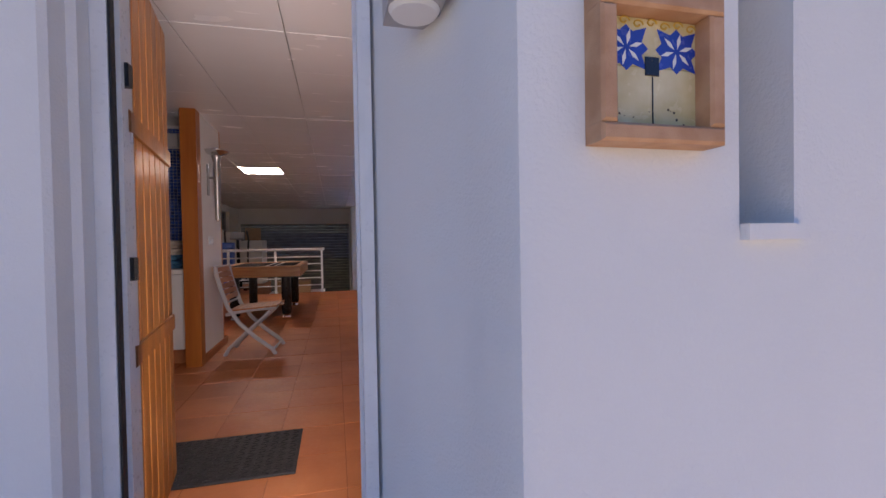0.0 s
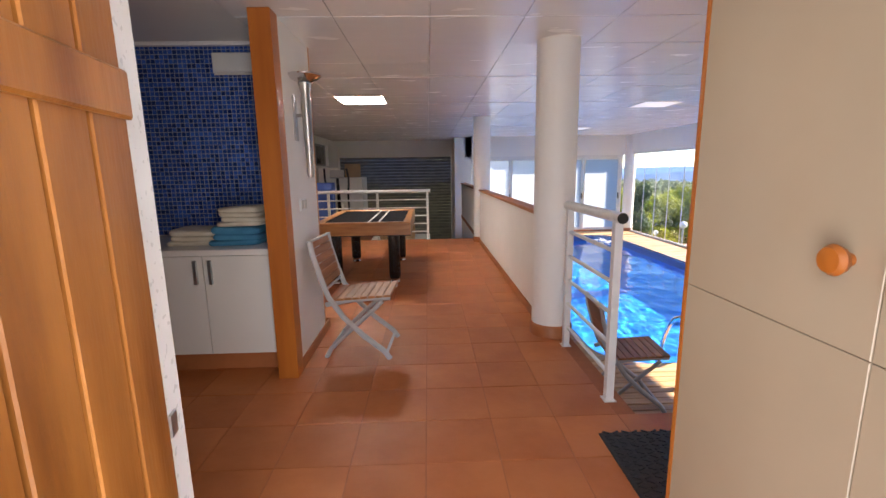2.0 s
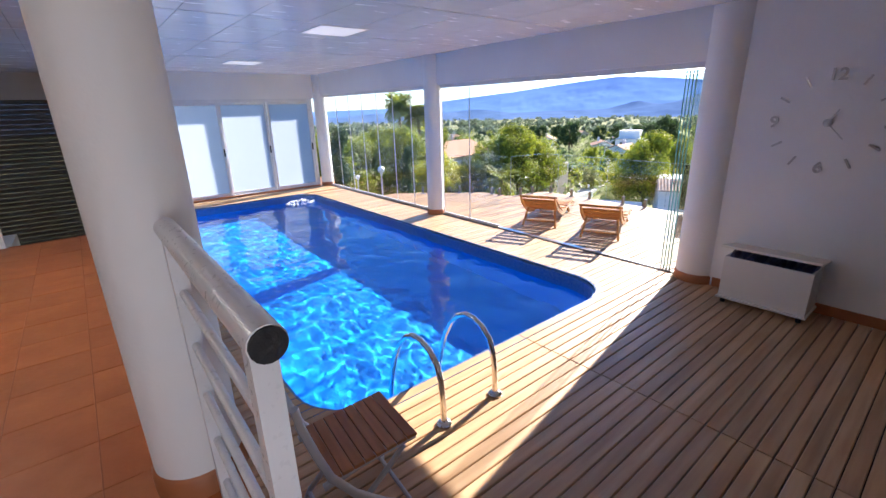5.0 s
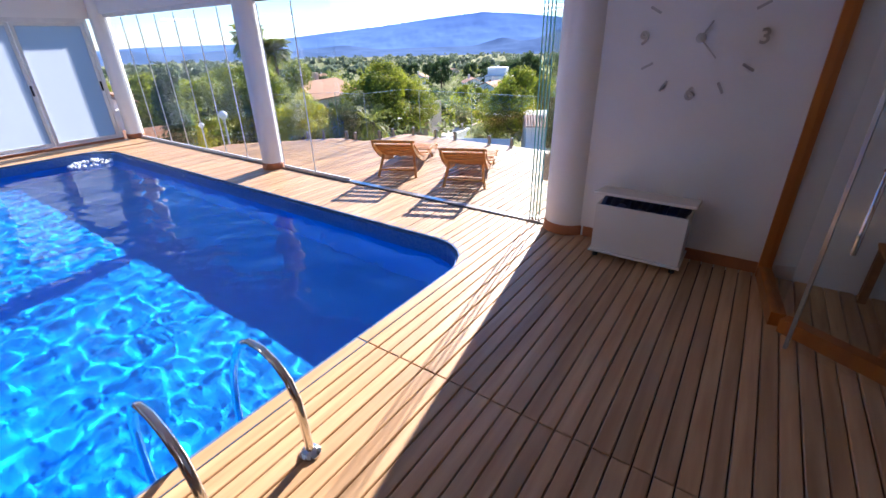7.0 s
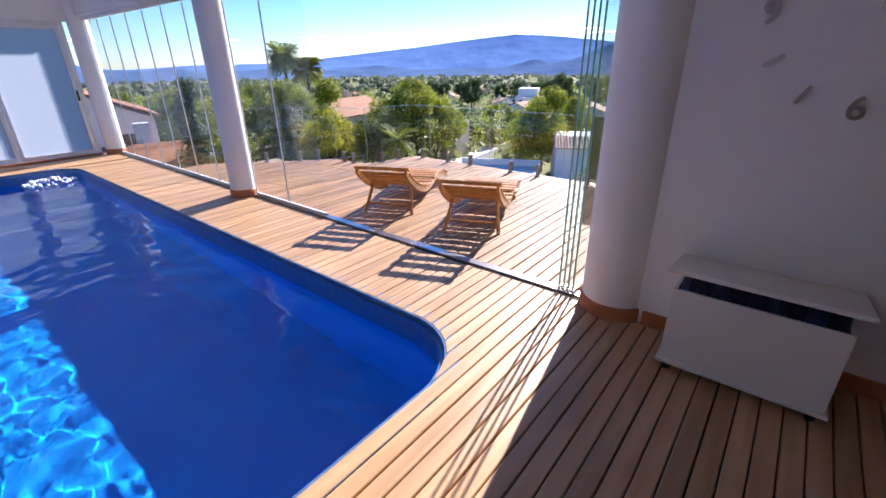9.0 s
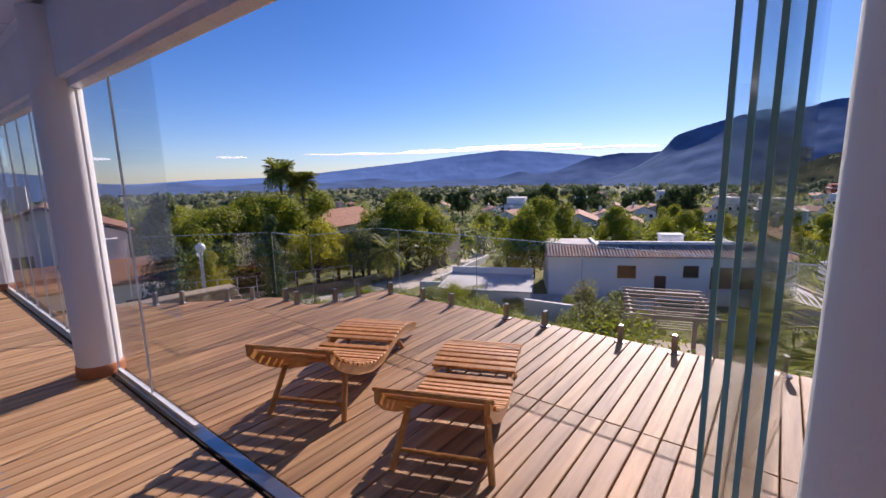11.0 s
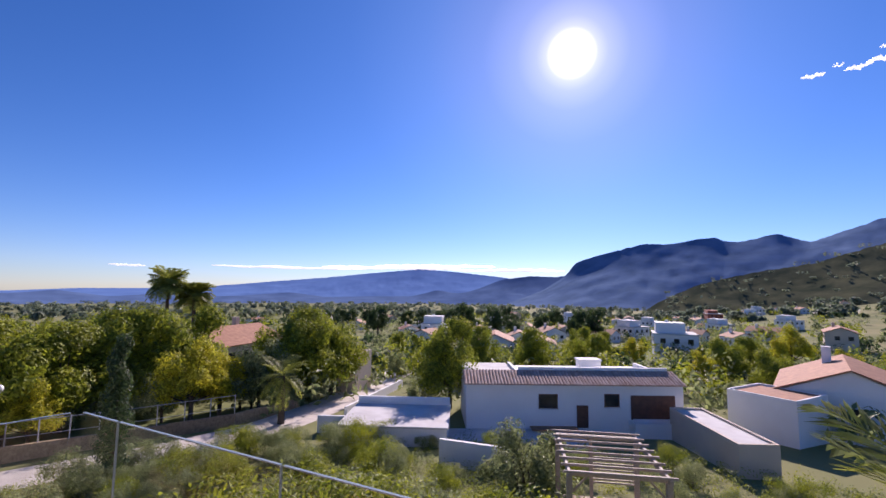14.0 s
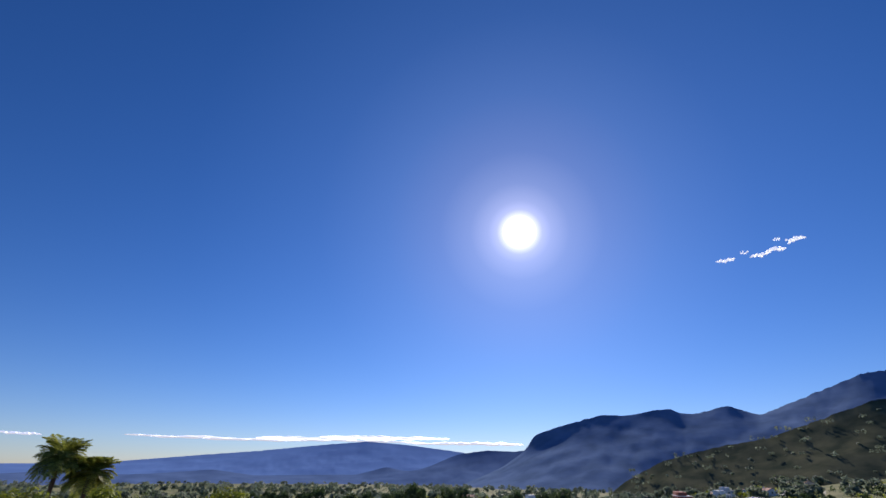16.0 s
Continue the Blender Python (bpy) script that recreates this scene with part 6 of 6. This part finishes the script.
def undergrowth():
    """Low scrub that covers the slope between the shrubs."""
    for name, leaves, label, seed in (("undergrowth", OLIVE, "low grey green scrub covering the slope", 61), ("ground_cover", GREEN, "low fresh green herbs covering the slope", 62)):
        rng = random.Random(seed)
        b = Build()
        for _ in range(300):
            az, r = rng.uniform(10, 112), 6.5 + 27 * math.sqrt(rng.random())
            x, y, z = stand(az, r)
            if on_terrace(x, y):
                continue
            w = rng.uniform(0.3, 0.6)
            crown_mesh(b, rng, [((x + rng.gauss(0, w), y + rng.gauss(0, w), z + w * rng.uniform(0.2, 0.7)), w) for _ in range(3)], 60, 0.06)
        tagged(part(name, b, leaves), label, "scrub", kind="stuff")


undergrowth()
for k in range(30):
    rr = random.Random(400 + k)
    put_tree(rr.choice((olive, yellow, broad)), *stand(rr.uniform(14, 112), rr.uniform(55, 110))[:2], rr.uniform(0.6, 1.1), rr.uniform(0, 360))
for k in range(46):
    rr = random.Random(900 + k)
    put_tree(pine, *stand(rr.uniform(48, 82), rr.uniform(150, 330))[:2], rr.uniform(0.6, 1.1), rr.uniform(0, 360))


def far_woods():
    rng = random.Random(77)
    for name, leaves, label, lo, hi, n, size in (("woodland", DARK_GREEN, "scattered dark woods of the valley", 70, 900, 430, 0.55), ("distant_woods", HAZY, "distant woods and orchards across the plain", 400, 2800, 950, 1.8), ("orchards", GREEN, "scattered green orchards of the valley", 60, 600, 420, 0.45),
                                               ("hedges", OLIVE, "dry hedges and scrub between the fields", 45, 500, 520, 0.4)):
        b = Build()
        for _ in range(n):
            r = lo * (hi / lo) ** rng.random()
            az = rng.uniform(5, 122)
            x, y, z = stand(az, r)
            s = rng.uniform(1.2, 3.2) * (1 if r < 200 else 1.6 if r < 700 else 3.2)
            clumps = [((x + rng.gauss(0, s * 0.6), y + rng.gauss(0, s * 0.6), z + s * rng.uniform(0.3, 1.1)), s * 0.55) for _ in range(4)]
            crown_mesh(b, rng, clumps, 20, size * (1 if r < 200 else 1.7))
        ob = part(name, b, leaves)
        tagged(ob, label, "trees", kind="stuff")


far_woods()


def hillside_scrub():
    rng = random.Random(55)
    vs = [v.co for v in hillside.data.vertices]
    b = Build()
    for _ in range(900):
        c = rng.choice(vs) + Vector((rng.uniform(-22, 22), rng.uniform(-22, 22), 0))
        s = rng.uniform(2.0, 5.5)
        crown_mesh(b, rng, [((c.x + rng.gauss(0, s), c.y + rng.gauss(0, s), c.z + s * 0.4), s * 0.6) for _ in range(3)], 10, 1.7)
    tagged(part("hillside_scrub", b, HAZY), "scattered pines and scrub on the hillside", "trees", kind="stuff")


hillside_scrub()


# ---- palms ----
FROND = leaf_mat("palm_leaflets", (0.34, 0.36, 0.06), (0.20, 0.24, 0.04))


def palm(name, at, trunk_h, frond_l, count, label, seed, width=0.04):
    rng = random.Random(seed)
    ob = thing(name, at, label, "palm tree")
    if trunk_h:
        part("trunk", Build().tube([(0, 0, -0.5), (0.1, 0, trunk_h * 0.5), (0, 0.05, trunk_h)], [0.32, 0.24, 0.22], 10), BARK, ob)
    for k in range(count):
        a, lift = 2.4 * k, rng.uniform(-0.55, 1.4)
        L = frond_l * rng.uniform(0.85, 1.1)
        rib = []
        for i in range(9):
            f = i / 8
            out = L * f * (1 - 0.25 * f)
            rib.append(Vector((out * math.cos(a), out * math.sin(a), trunk_h + L * (math.sin(lift) * f - 0.42 * f * f))))
        b = Build().tube(rib, [0.025 * (1 - 0.8 * i / 8) * frond_l / 2.2 for i in range(9)], 5)
        side = Vector((-math.sin(a), math.cos(a), 0))
        for i in range(34):
            f = 0.14 + 0.84 * i / 34
            q = f * 8
            i0 = min(int(q), 7)
            p = rib[i0].lerp(rib[i0 + 1], q - i0)
            way = (rib[i0 + 1] - rib[i0]).normalized()
            ll = frond_l * 0.30 * math.sin(math.pi * (0.18 + 0.72 * f))
            for s in (-1, 1):
                d = (side * s * 0.85 + way * 0.55 + Vector((0, 0, 0.25 - 0.3 * rng.random()))).normalized() * ll
                w = way * width * frond_l * 0.35
                b.add([p - w * 0.5, p + d * 0.5 - w * 0.7, p + d + Vector((0, 0, -0.06)), p + d * 0.5 + w * 0.7], [(0, 1, 2, 3)])
        part("frond", b, FROND, ob)
    return ob


palm("palm", (46.8, 70.5, ground_z(46.8, 70.5) + 1), 4.0 - ground_z(46.8, 70.5) - 3.0, 3.3, 70, "tall shaggy fan palm above the orchard trees", 31, 0.07)
palm("palm", (49.8, 69.0, ground_z(49.8, 69.0) + 1), 2.0 - ground_z(49.8, 69.0) - 3.0, 3.4, 80, "second shaggy palm beside the taller one", 32, 0.07)
palm("palm", (13.85, 4.75, -4.55), 3.15, 2.35, 34, "young date palm with drooping fronds beside the terrace", 33, 0.045)
palm("palm", stand(43, 40), 4.0, 2.6, 24, "garden palm between the broadleaf trees", 34)

# ---- clouds ----
# cloud brightness comes from added emission, in place of sunlight on the vapour
CLOUD_GLOW = glow("self_lit_white_cloud", (0.92, 0.95, 1.0), 0.52)


def cloud(az, el, length, height, label, seed):
    rng = random.Random(seed)
    r = 4700
    c = Vector((9 + r * math.sin(radians(az)) * math.cos(radians(el)), 7 + r * math.cos(radians(az)) * math.cos(radians(el)), r * math.sin(radians(el))))
    ob = thing("cloud", c, label, "cloud", "distant clouds", -az)
    ob["kind"] = "structure"
    b = Build()
    for k in range(14):
        u = (k / 13 - 0.5) * length
        h = height * (0.35 + 0.65 * math.sin(math.pi * (k + 0.5) / 14)) * rng.uniform(0.6, 1.2)
        b.lathe([(0.05 * length, -0.5 * h), (0.085 * length, -0.2 * h), (0.07 * length, 0.2 * h), (0.02 * length, 0.5 * h)], 10, (u, rng.uniform(-30, 30), rng.uniform(-0.2, 0.2) * height))
    part("vapour", b, CLOUD_GLOW, ob, smooth=True)["kind"] = "stuff"


cloud(44.0, 2.7, 1300, 22, "long thin white cloud band above the range", 1)
cloud(53.0, 3.0, 800, 26, "long thin white cloud band above the range", 2)
cloud(62.0, 3.25, 1100, 30, "bright cloud band above the range", 6)
cloud(57.5, 2.85, 1300, 18, "long thin white cloud band above the range", 7)
cloud(71.5, 2.75, 1000, 30, "bright cloud band behind the peak", 3)
for az, el_, ln, ht, sd_ in ((104.3, 21.5, 130, 34, 11), (106.3, 21.9, 60, 16, 12), (107.6, 21.3, 120, 30, 13), (109.2, 21.5, 130, 36, 14), (111.2, 22.0, 120, 36, 15), (109.6, 22.5, 50, 14, 16)):
    cloud(az, el_, ln, ht, "small torn fair weather cloud", sd_)
cloud(14, 2.2, 230, 20, "small low cloud near the horizon", 4)
cloud(27, 2.4, 230, 18, "small low cloud near the horizon", 5)


# ---- store behind the railing ----
ALU = mat("grey_aluminium", (0.30, 0.31, 0.32), 0.4, (0.24, 0.25, 0.26), 5, metal=0.4)
for name, y0, y1 in (("window_5", 11.4, 13.4), ("window_6", 13.7, 15.8), ("window_7", 9.5, 10.12)):
    wob = thing(name, (X_L - 0.12, y0, 1.522), "high sliding window with grey aluminium frame", "window")
    wob["kind"] = "structure"
    L, H = y1 - y0, 0.596
    part("window_frame", Build().box(-0.03, 0, 0, 0.03, L, 0.05).box(-0.03, 0, H - 0.05, 0.03, L, H).box(-0.03, 0, 0.051, 0.03, 0.05, H - 0.051).box(-0.03, L - 0.05, 0.051, 0.03, L, H - 0.051), ALU, wob)
    for q in range(2):
        a = 0.055 + q * (L - 0.11) / 2
        b = a + (L - 0.11) / 2
        sash = part("sash", Build().box(-0.012, a, 0.052, 0.012, a + 0.04, H - 0.052).box(-0.012, b - 0.04, 0.052, 0.012, b, H - 0.052), ALU, wob)
        part("pane", Build().box(-0.004, a + 0.04, 0.052, 0.004, b - 0.04, H - 0.052), DARK_WIN, sash)

PURPLE = mat("purple_vinyl", (0.16, 0.03, 0.10), 0.5, (0.11, 0.02, 0.07), 5, bump=0.1)
BLUE_VINYL = mat("blue_vinyl", (0.05, 0.13, 0.50), 0.45, (0.03, 0.09, 0.38), 5, bump=0.1)
GREEN_VINYL = mat("green_vinyl", (0.03, 0.20, 0.05), 0.4, (0.02, 0.13, 0.03), 6)
CARD = mat("brown_cardboard", (0.36, 0.23, 0.13), 0.85, (0.29, 0.18, 0.10), 4, bump=0.1)


def cushion(x, y, w, h, d, material, label, lean, folds):
    ob = thing("folded_cushion", (x, y, -0.003), label, "cushion", "stored cushions")
    for k in range(folds):
        b = Build()
        n = 10
        for i in range(n + 1):
            f = i / n
            puff = d / folds * (0.35 + 0.15 * math.sin(math.pi * f) ** 0.5)
            z = h * f
            yy = lean * z + (k - folds / 2) * d / folds
            b.v += [(-w / 2, yy - puff * 0.6, z), (-w * 0.42, yy - puff, z), (w * 0.42, yy - puff, z), (w / 2, yy - puff * 0.6, z), (w / 2, yy + puff * 0.6, z), (w * 0.42, yy + puff, z), (-w * 0.42, yy + puff, z), (-w / 2, yy + puff * 0.6, z)]
        for i in range(n):
            b.f += [(i * 8 + q, i * 8 + (q + 1) % 8, i * 8 + 8 + (q + 1) % 8, i * 8 + 8 + q) for q in range(8)]
        b.f += [tuple(range(8))[::-1], tuple(n * 8 + q for q in range(8))]
        part("pad", b, material, ob, smooth=True)


cushion(-1.30, 11.42, 0.62, 1.12, 0.34, PURPLE, "folded purple lounger cushion stored behind the railing", 0.12, 2)
cushion(-0.80, 11.40, 0.36, 1.14, 0.30, BLUE_VINYL, "folded blue lounger cushion stored behind the railing", 0.10, 2)


def cross_trainer():
    ob = thing("cross_trainer", (-0.72, 12.45, -0.003), "black and white elliptical cross trainer", "exercise machine")
    part("base", Build().slab(-0.25, -0.45, 0.0, -0.17, 0.75, 0.07, 0.01).slab(0.17, -0.45, 0.0, 0.25, 0.75, 0.07, 0.01).slab(-0.169, -0.05, 0.01, 0.169, 0.05, 0.06, 0.01), BLACK_GLOSS, ob)
    fly = Build().lathe([(0.04, -0.07), (0.24, -0.06), (0.28, 0), (0.24, 0.06), (0.04, 0.07)], 24)
    fly.v = [(z, x + 0.25, y + 0.36) for x, y, z in fly.v]
    part("flywheel_cover", fly, PAINT, ob, "white flywheel cover", smooth=True)
    part("mast", Build().tube([(0, 0.05, 0.06), (0, -0.08, 0.7), (0, -0.14, 1.25)], [0.05, 0.04, 0.03], 10), BLACK_GLOSS, ob, smooth=True)
    part("console", Build().slab(-0.15, -0.05, -0.09, 0.15, 0.02, 0.09, 0.015, Matrix.Translation((0, -0.14, 1.30)) @ pose(0, 0, 0, -25, 0, 0)), GREY_FRAME, ob)
    for s in (-1, 1):
        part("swing_arm", Build().tube([(s * 0.2, 0.02, 0.35), (s * 0.22, -0.12, 0.8), (s * 0.26, -0.20, 1.2), (s * 0.24, -0.30, 1.42)], 0.022, 8), BLACK, ob, smooth=True)
        part("pedal_arm", Build().tube([(s * 0.2, -0.35, 0.22), (s * 0.2, 0.02, 0.35)], 0.02, 8), BLACK_GLOSS, ob)
        part("pedal", Build().slab(s * 0.2 - 0.07, -0.45, 0.20, s * 0.2 + 0.07, -0.12, 0.24, 0.012), BLACK, ob)


cross_trainer()
ball = thing("exercise_ball", (-1.04, 10.30, 0), "small dark green exercise ball on the tiles", "ball")
part("shell", Build().lathe([(0.175 * math.sin(a), 0.175 - 0.175 * math.cos(a)) for a in np.linspace(0.06, 3.08, 14)], 24), GREEN_VINYL, ball, smooth=True)
part("valve", Build().lathe([(0.012, 0.349), (0.012, 0.353)], 8), BLACK, ball)


def carton(x, y, z, w, d, h, turn, material, label):
    ob = thing("carton", (x, y, z), label, "carton", "stored cartons", turn)
    part("box", Build().slab(-w / 2, -d / 2, 0, w / 2, d / 2, h, 0.006), material, ob)
    part("tape", Build().box(-0.03, -d / 2 - 0.001, h + 0.0005, 0.03, d / 2 + 0.001, h + 0.0015), TABLE_WOOD, ob, "brown parcel tape")
    part("flap", Build().slab(-w / 2, 0.003, h + 0.002, w / 2, d / 2, h + 0.006, 0.001), material, ob)


setting("floor_stair_head", Build().box(0.1, 11.101, -2.0, 1.31, 12.0, -0.03), PLASTER, "pale plinth beside the stairs", "floor")
carton(0.62, 11.5, -0.03, 0.75, 0.4, 0.26, 0, CARD, "brown cardboard box behind the railing")
carton(-1.3, 14.2, -0.003, 0.5, 0.45, 1.45, 8, PAINT, "tall white stored panel box")
carton(-0.68, 14.15, -0.003, 0.6, 0.5, 1.2, -6, PAINT, "pale stored box by the shutter")
carton(-0.68, 14.15, 1.204, 0.4, 0.4, 0.34, 10, CARD, "brown cardboard box on the pale box")

# ---- stairs beyond the parapet end ----
sd = Build()
for i in range(10):
    sd.box(1.32, 11.101 + 0.28 * i, -2.0, 2.41, 11.101 + 0.28 * (i + 1), -0.19 * (i + 1))
setting("stairs_lower", sd, SKIRT, "terracotta steps down to the shutter", "stairs")

# ---- mosaic wall ----
mos_base = setting("wall_mosaic", Build().box(-1.898, 6.005, 0.872, 0.264, 6.019, CEIL + 0.029), MOSAIC_GROUT, "blue glass mosaic wall above the worktop", "wall")
p = 0.0335
near = Build()
for i in range(int(2.155 / p)):
    for j in range(int((CEIL + 0.025 - 0.875) / p)):
        x, z = -1.895 + p * i, 0.876 + p * j
        near.add([(x, 6.005, z), (x + p - 0.004, 6.005, z), (x + p - 0.004, 6.005, z + p - 0.004), (x, 6.005, z + p - 0.004),
                  (x + 0.002, 6.001, z + 0.002), (x + p - 0.006, 6.001, z + 0.002), (x + p - 0.006, 6.001, z + p - 0.006), (x + 0.002, 6.001, z + p - 0.006)],
                 [(4, 5, 6, 7), (0, 1, 5, 4), (1, 2, 6, 5), (2, 3, 7, 6), (3, 0, 4, 7)])
part("mosaic_pieces", near, MOSAIC, mos_base, "small blue glass mosaic pieces")["kind"] = "stuff"
ac = thing("junction_cover", (-0.15, 5.999, 2.175), "flat white cover box high on the mosaic wall", "cover box")
part("cover", Build().slab(-0.16, -0.07, 0, 0.16, 0.07, 0.05, 0.006, pose(0, 0, 0, 90, 0, 0)), WHITE_METAL, ac)
part("rim", Build().slab(-0.17, -0.08, -0.001, 0.17, 0.08, 0.012, 0.003, pose(0, 0, 0, 90, 0, 0)), PAINT, ac)

# ---- skirting boards ----
for name, b in (("baseboard_torch_wall", Build().slab(0.381, 5.31, 0, 0.392, 6.17, 0.08, 0.004)), ("baseboard_torch_end", Build().slab(0.265, 6.171, 0, 0.38, 6.182, 0.08, 0.004)),
                ("baseboard_clock_wall", Build().slab(7.386, 4.24, DECK, 7.399, 5.76, DECK + 0.10, 0.004)), ("baseboard_deck_north", Build().slab(2.63, 15.70, DECK, 7.2, 15.735, DECK + 0.045, 0.004)),
                ("baseboard_deck_south", Build().slab(3.6, 3.021, DECK, 6.3, 3.034, DECK + 0.10, 0.004)), ("baseboard_pool_side", Build().slab(2.421, 4.64, DECK, 2.434, 15.7, DECK + 0.08, 0.004))):
    setting(name, b, SKIRT, "terracotta skirting", "skirting")

# ---- pool jets ----
FOAM = mat("white_foam", (0.85, 0.90, 0.95), 0.5, (0.7, 0.8, 0.92), 30, bump=0.5)
for x, y, s in ((6.08, 14.45, 1.0),):
    jet = thing("water_jet", (x, y, DECK - 0.152), "bubbling white pool jet breaking the water", "water jet", "pool jets")
    rng_ = random.Random(int(x * 10))
    fb = Build()
    for k in range(46):
        a, r_ = rng_.uniform(0, 6.28), 0.26 * s * math.sqrt(rng_.random())
        h = 0.13 * s * (1 - r_ / (0.3 * s)) * rng_.uniform(0.5, 1.1)
        q = 0.035 * s * rng_.uniform(0.6, 1.2)
        fb.lathe([(0.2 * q, -0.9 * q), (q, 0), (0.6 * q, 0.8 * q), (0.1 * q, q)], 7, (r_ * math.cos(a) * 1.4, r_ * math.sin(a), h))
    part("foam", fb, FOAM, jet, smooth=True)["kind"] = "stuff"


def old_desk():
    ob = thing("desk", (-1.41, 10.03, 0.0), "dark brown wooden side desk against the wall", "desk")
    part("top", Build().slab(-0.23, -0.34, 0.735, 0.23, 0.34, 0.775, 0.008), BROWN_WOOD, ob)
    part("apron", Build().box(-0.20, -0.31, 0.64, 0.20, -0.285, 0.733).box(0.175, -0.284, 0.64, 0.20, 0.31, 0.733).box(-0.20, -0.284, 0.64, -0.175, 0.31, 0.733), BROWN_WOOD, ob)
    for x in (-0.17, 0.17):
        for y in (-0.28, 0.28):
            part("leg", Build().slab(x - 0.025, y - 0.025, 0.0, x + 0.025, y + 0.025, 0.64, 0.006), BROWN_WOOD, ob)


old_desk()
setting("trim", Build().box(0.255, 6.036, 0.0, 0.384, 6.056, CEIL - 0.003), FRAME_PINE, "thin pine edging on the wall end", "trim")


# ---- deck boards, floor tiles, last of all ----
def pool_span(y):
    """Where the pool cuts a line across the deck, or None."""
    x0, y0, x1, y1, r = PX0 - 0.03, PY0 - 0.03, PX1 + 0.03, PY1 + 0.03, PR
    if not y0 < y < y1:
        return None
    d = max(y0 + r - y, y - (y1 - r), 0)
    c = r - math.sqrt(max(r * r - d * d, 0))
    return x0 + c, x1 - c


def terrace_edge(y):
    pts = [(2.0, 10.66), (10.70, 10.66), (10.90, 9.62), (11.62, 9.62), (13.0, 8.2), (13.4, 7.66)]
    for (a, xa), (b, xb) in zip(pts, pts[1:]):
        if y <= b:
            return xa + (xb - xa) * (y - a) / (b - a)
    return 7.66


def board(parent, x0a, x0b, x1a, x1b, y0, y1, material):
    """One board with bevelled top; its ends may run slanted."""
    b, zt, zb = 0.005, DECK, DECK - 0.03
    vs = []
    for z, e in ((zb, 0), (zt - b, 0), (zt, b)):
        vs += [(x0a + e, y0 + e, z), (x1a - e, y0 + e, z), (x1b - e, y1 - e, z), (x0b + e, y1 - e, z)]
    cx, cy = (x0a + x1a) / 2, (y0 + y1) / 2
    bd = Build()
    fs = [(8, 9, 10, 11)]
    for i in range(4):
        j = (i + 1) % 4
        fs += [(i, j, j + 4, i + 4), (i + 4, j + 4, j + 8, i + 8)]
    bd.add([(x - cx, y - cy, z) for x, y, z in vs], fs)
    ob = part("deck_board", bd, material, parent)
    ob.location = (cx, cy, 0.0015 * math.sin(cx * 37 + cy * 91))


hall_deck = tagged(bpy.data.objects["floor_deck_bed"])
terr_deck = tagged(bpy.data.objects["ground_terrace_bed"])
P, Wd = 0.0935, 0.0865
for k in range(140):
    y0 = 2.921 + P * k
    y1 = y0 + Wd
    xs0 = 3.57 if 3.5 < y0 < 4.62 else 2.43
    if y1 > 15.7:
        break
    a, b_ = pool_span(y0), pool_span(y1)
    if (a is None) != (b_ is None):
        if a is None:
            y1 = PY0 - 0.031
        else:
            y0 = PY1 + 0.031
        a = b_ = None
        if y1 - y0 < 0.02:
            continue
    if a is None:
        for q0, q1 in ((xs0, 4.928), (4.932, 7.44)):
            board(hall_deck, q0, q0, q1, q1, y0, y1, DECK_IN)
    else:
        board(hall_deck, xs0, xs0, a[0], b_[0], y0, y1, DECK_IN)
        board(hall_deck, a[1], b_[1], 7.44, 7.44, y0, y1, DECK_IN)
P, Wd = 0.115, 0.107
for k in range(99):
    y0 = 2.02 + P * k
    y1 = y0 + Wd
    e0, e1 = terrace_edge(y0) + 0.02, terrace_edge(y1) + 0.02
    if min(e0, e1) < 7.9:
        break
    xs = 7.56 if 6.2 < y0 < 16 else 7.68
    cut = 9.15
    if min(e0, e1) > cut + 0.4:
        board(terr_deck, xs, xs, cut - 0.002, cut - 0.002, y0, y1, DECK_OUT)
        board(terr_deck, cut + 0.002, cut + 0.002, e0, e1, y0, y1, DECK_OUT)
    else:
        board(terr_deck, xs, xs, e0, e1, y0, y1, DECK_OUT)

T = 0.355
tile_mesh = Build().slab(-T / 2 + 0.0022, -T / 2 + 0.0022, -0.006, T / 2 - 0.0022, T / 2 - 0.0022, 0.0, 0.0012).mesh("floor_tile", TILE_M)
rest = Build()
count = 0
for j in range(-4, 21):
    for i in range(-11, 5):
        x, y = 1.25 + T * (i + 0.5), 3.92 + T * (j + 0.5)
        if not (2.66 + 0.0 < y - T / 2 + 0.19 and y < 11.0 and x > -2.6):
            continue
        if x > 2.3 and (y > 4.5 or x > 2.7):
            continue
        if x > -0.5 and count < 300:
            o = new("floor_tile", tile_mesh)
            o.parent = floor
            o.location = (x, y, 0.0008 * math.sin(i * 5.1 + j * 3.3))
            count += 1
        else:
            rest.slab(x - T / 2 + 0.004, y - T / 2 + 0.004, -0.014, x + T / 2 - 0.004, y + T / 2 - 0.004, 0.0, 0.003)
part("outlying_tiles", rest, TILE_M, floor)["kind"] = "stuff"
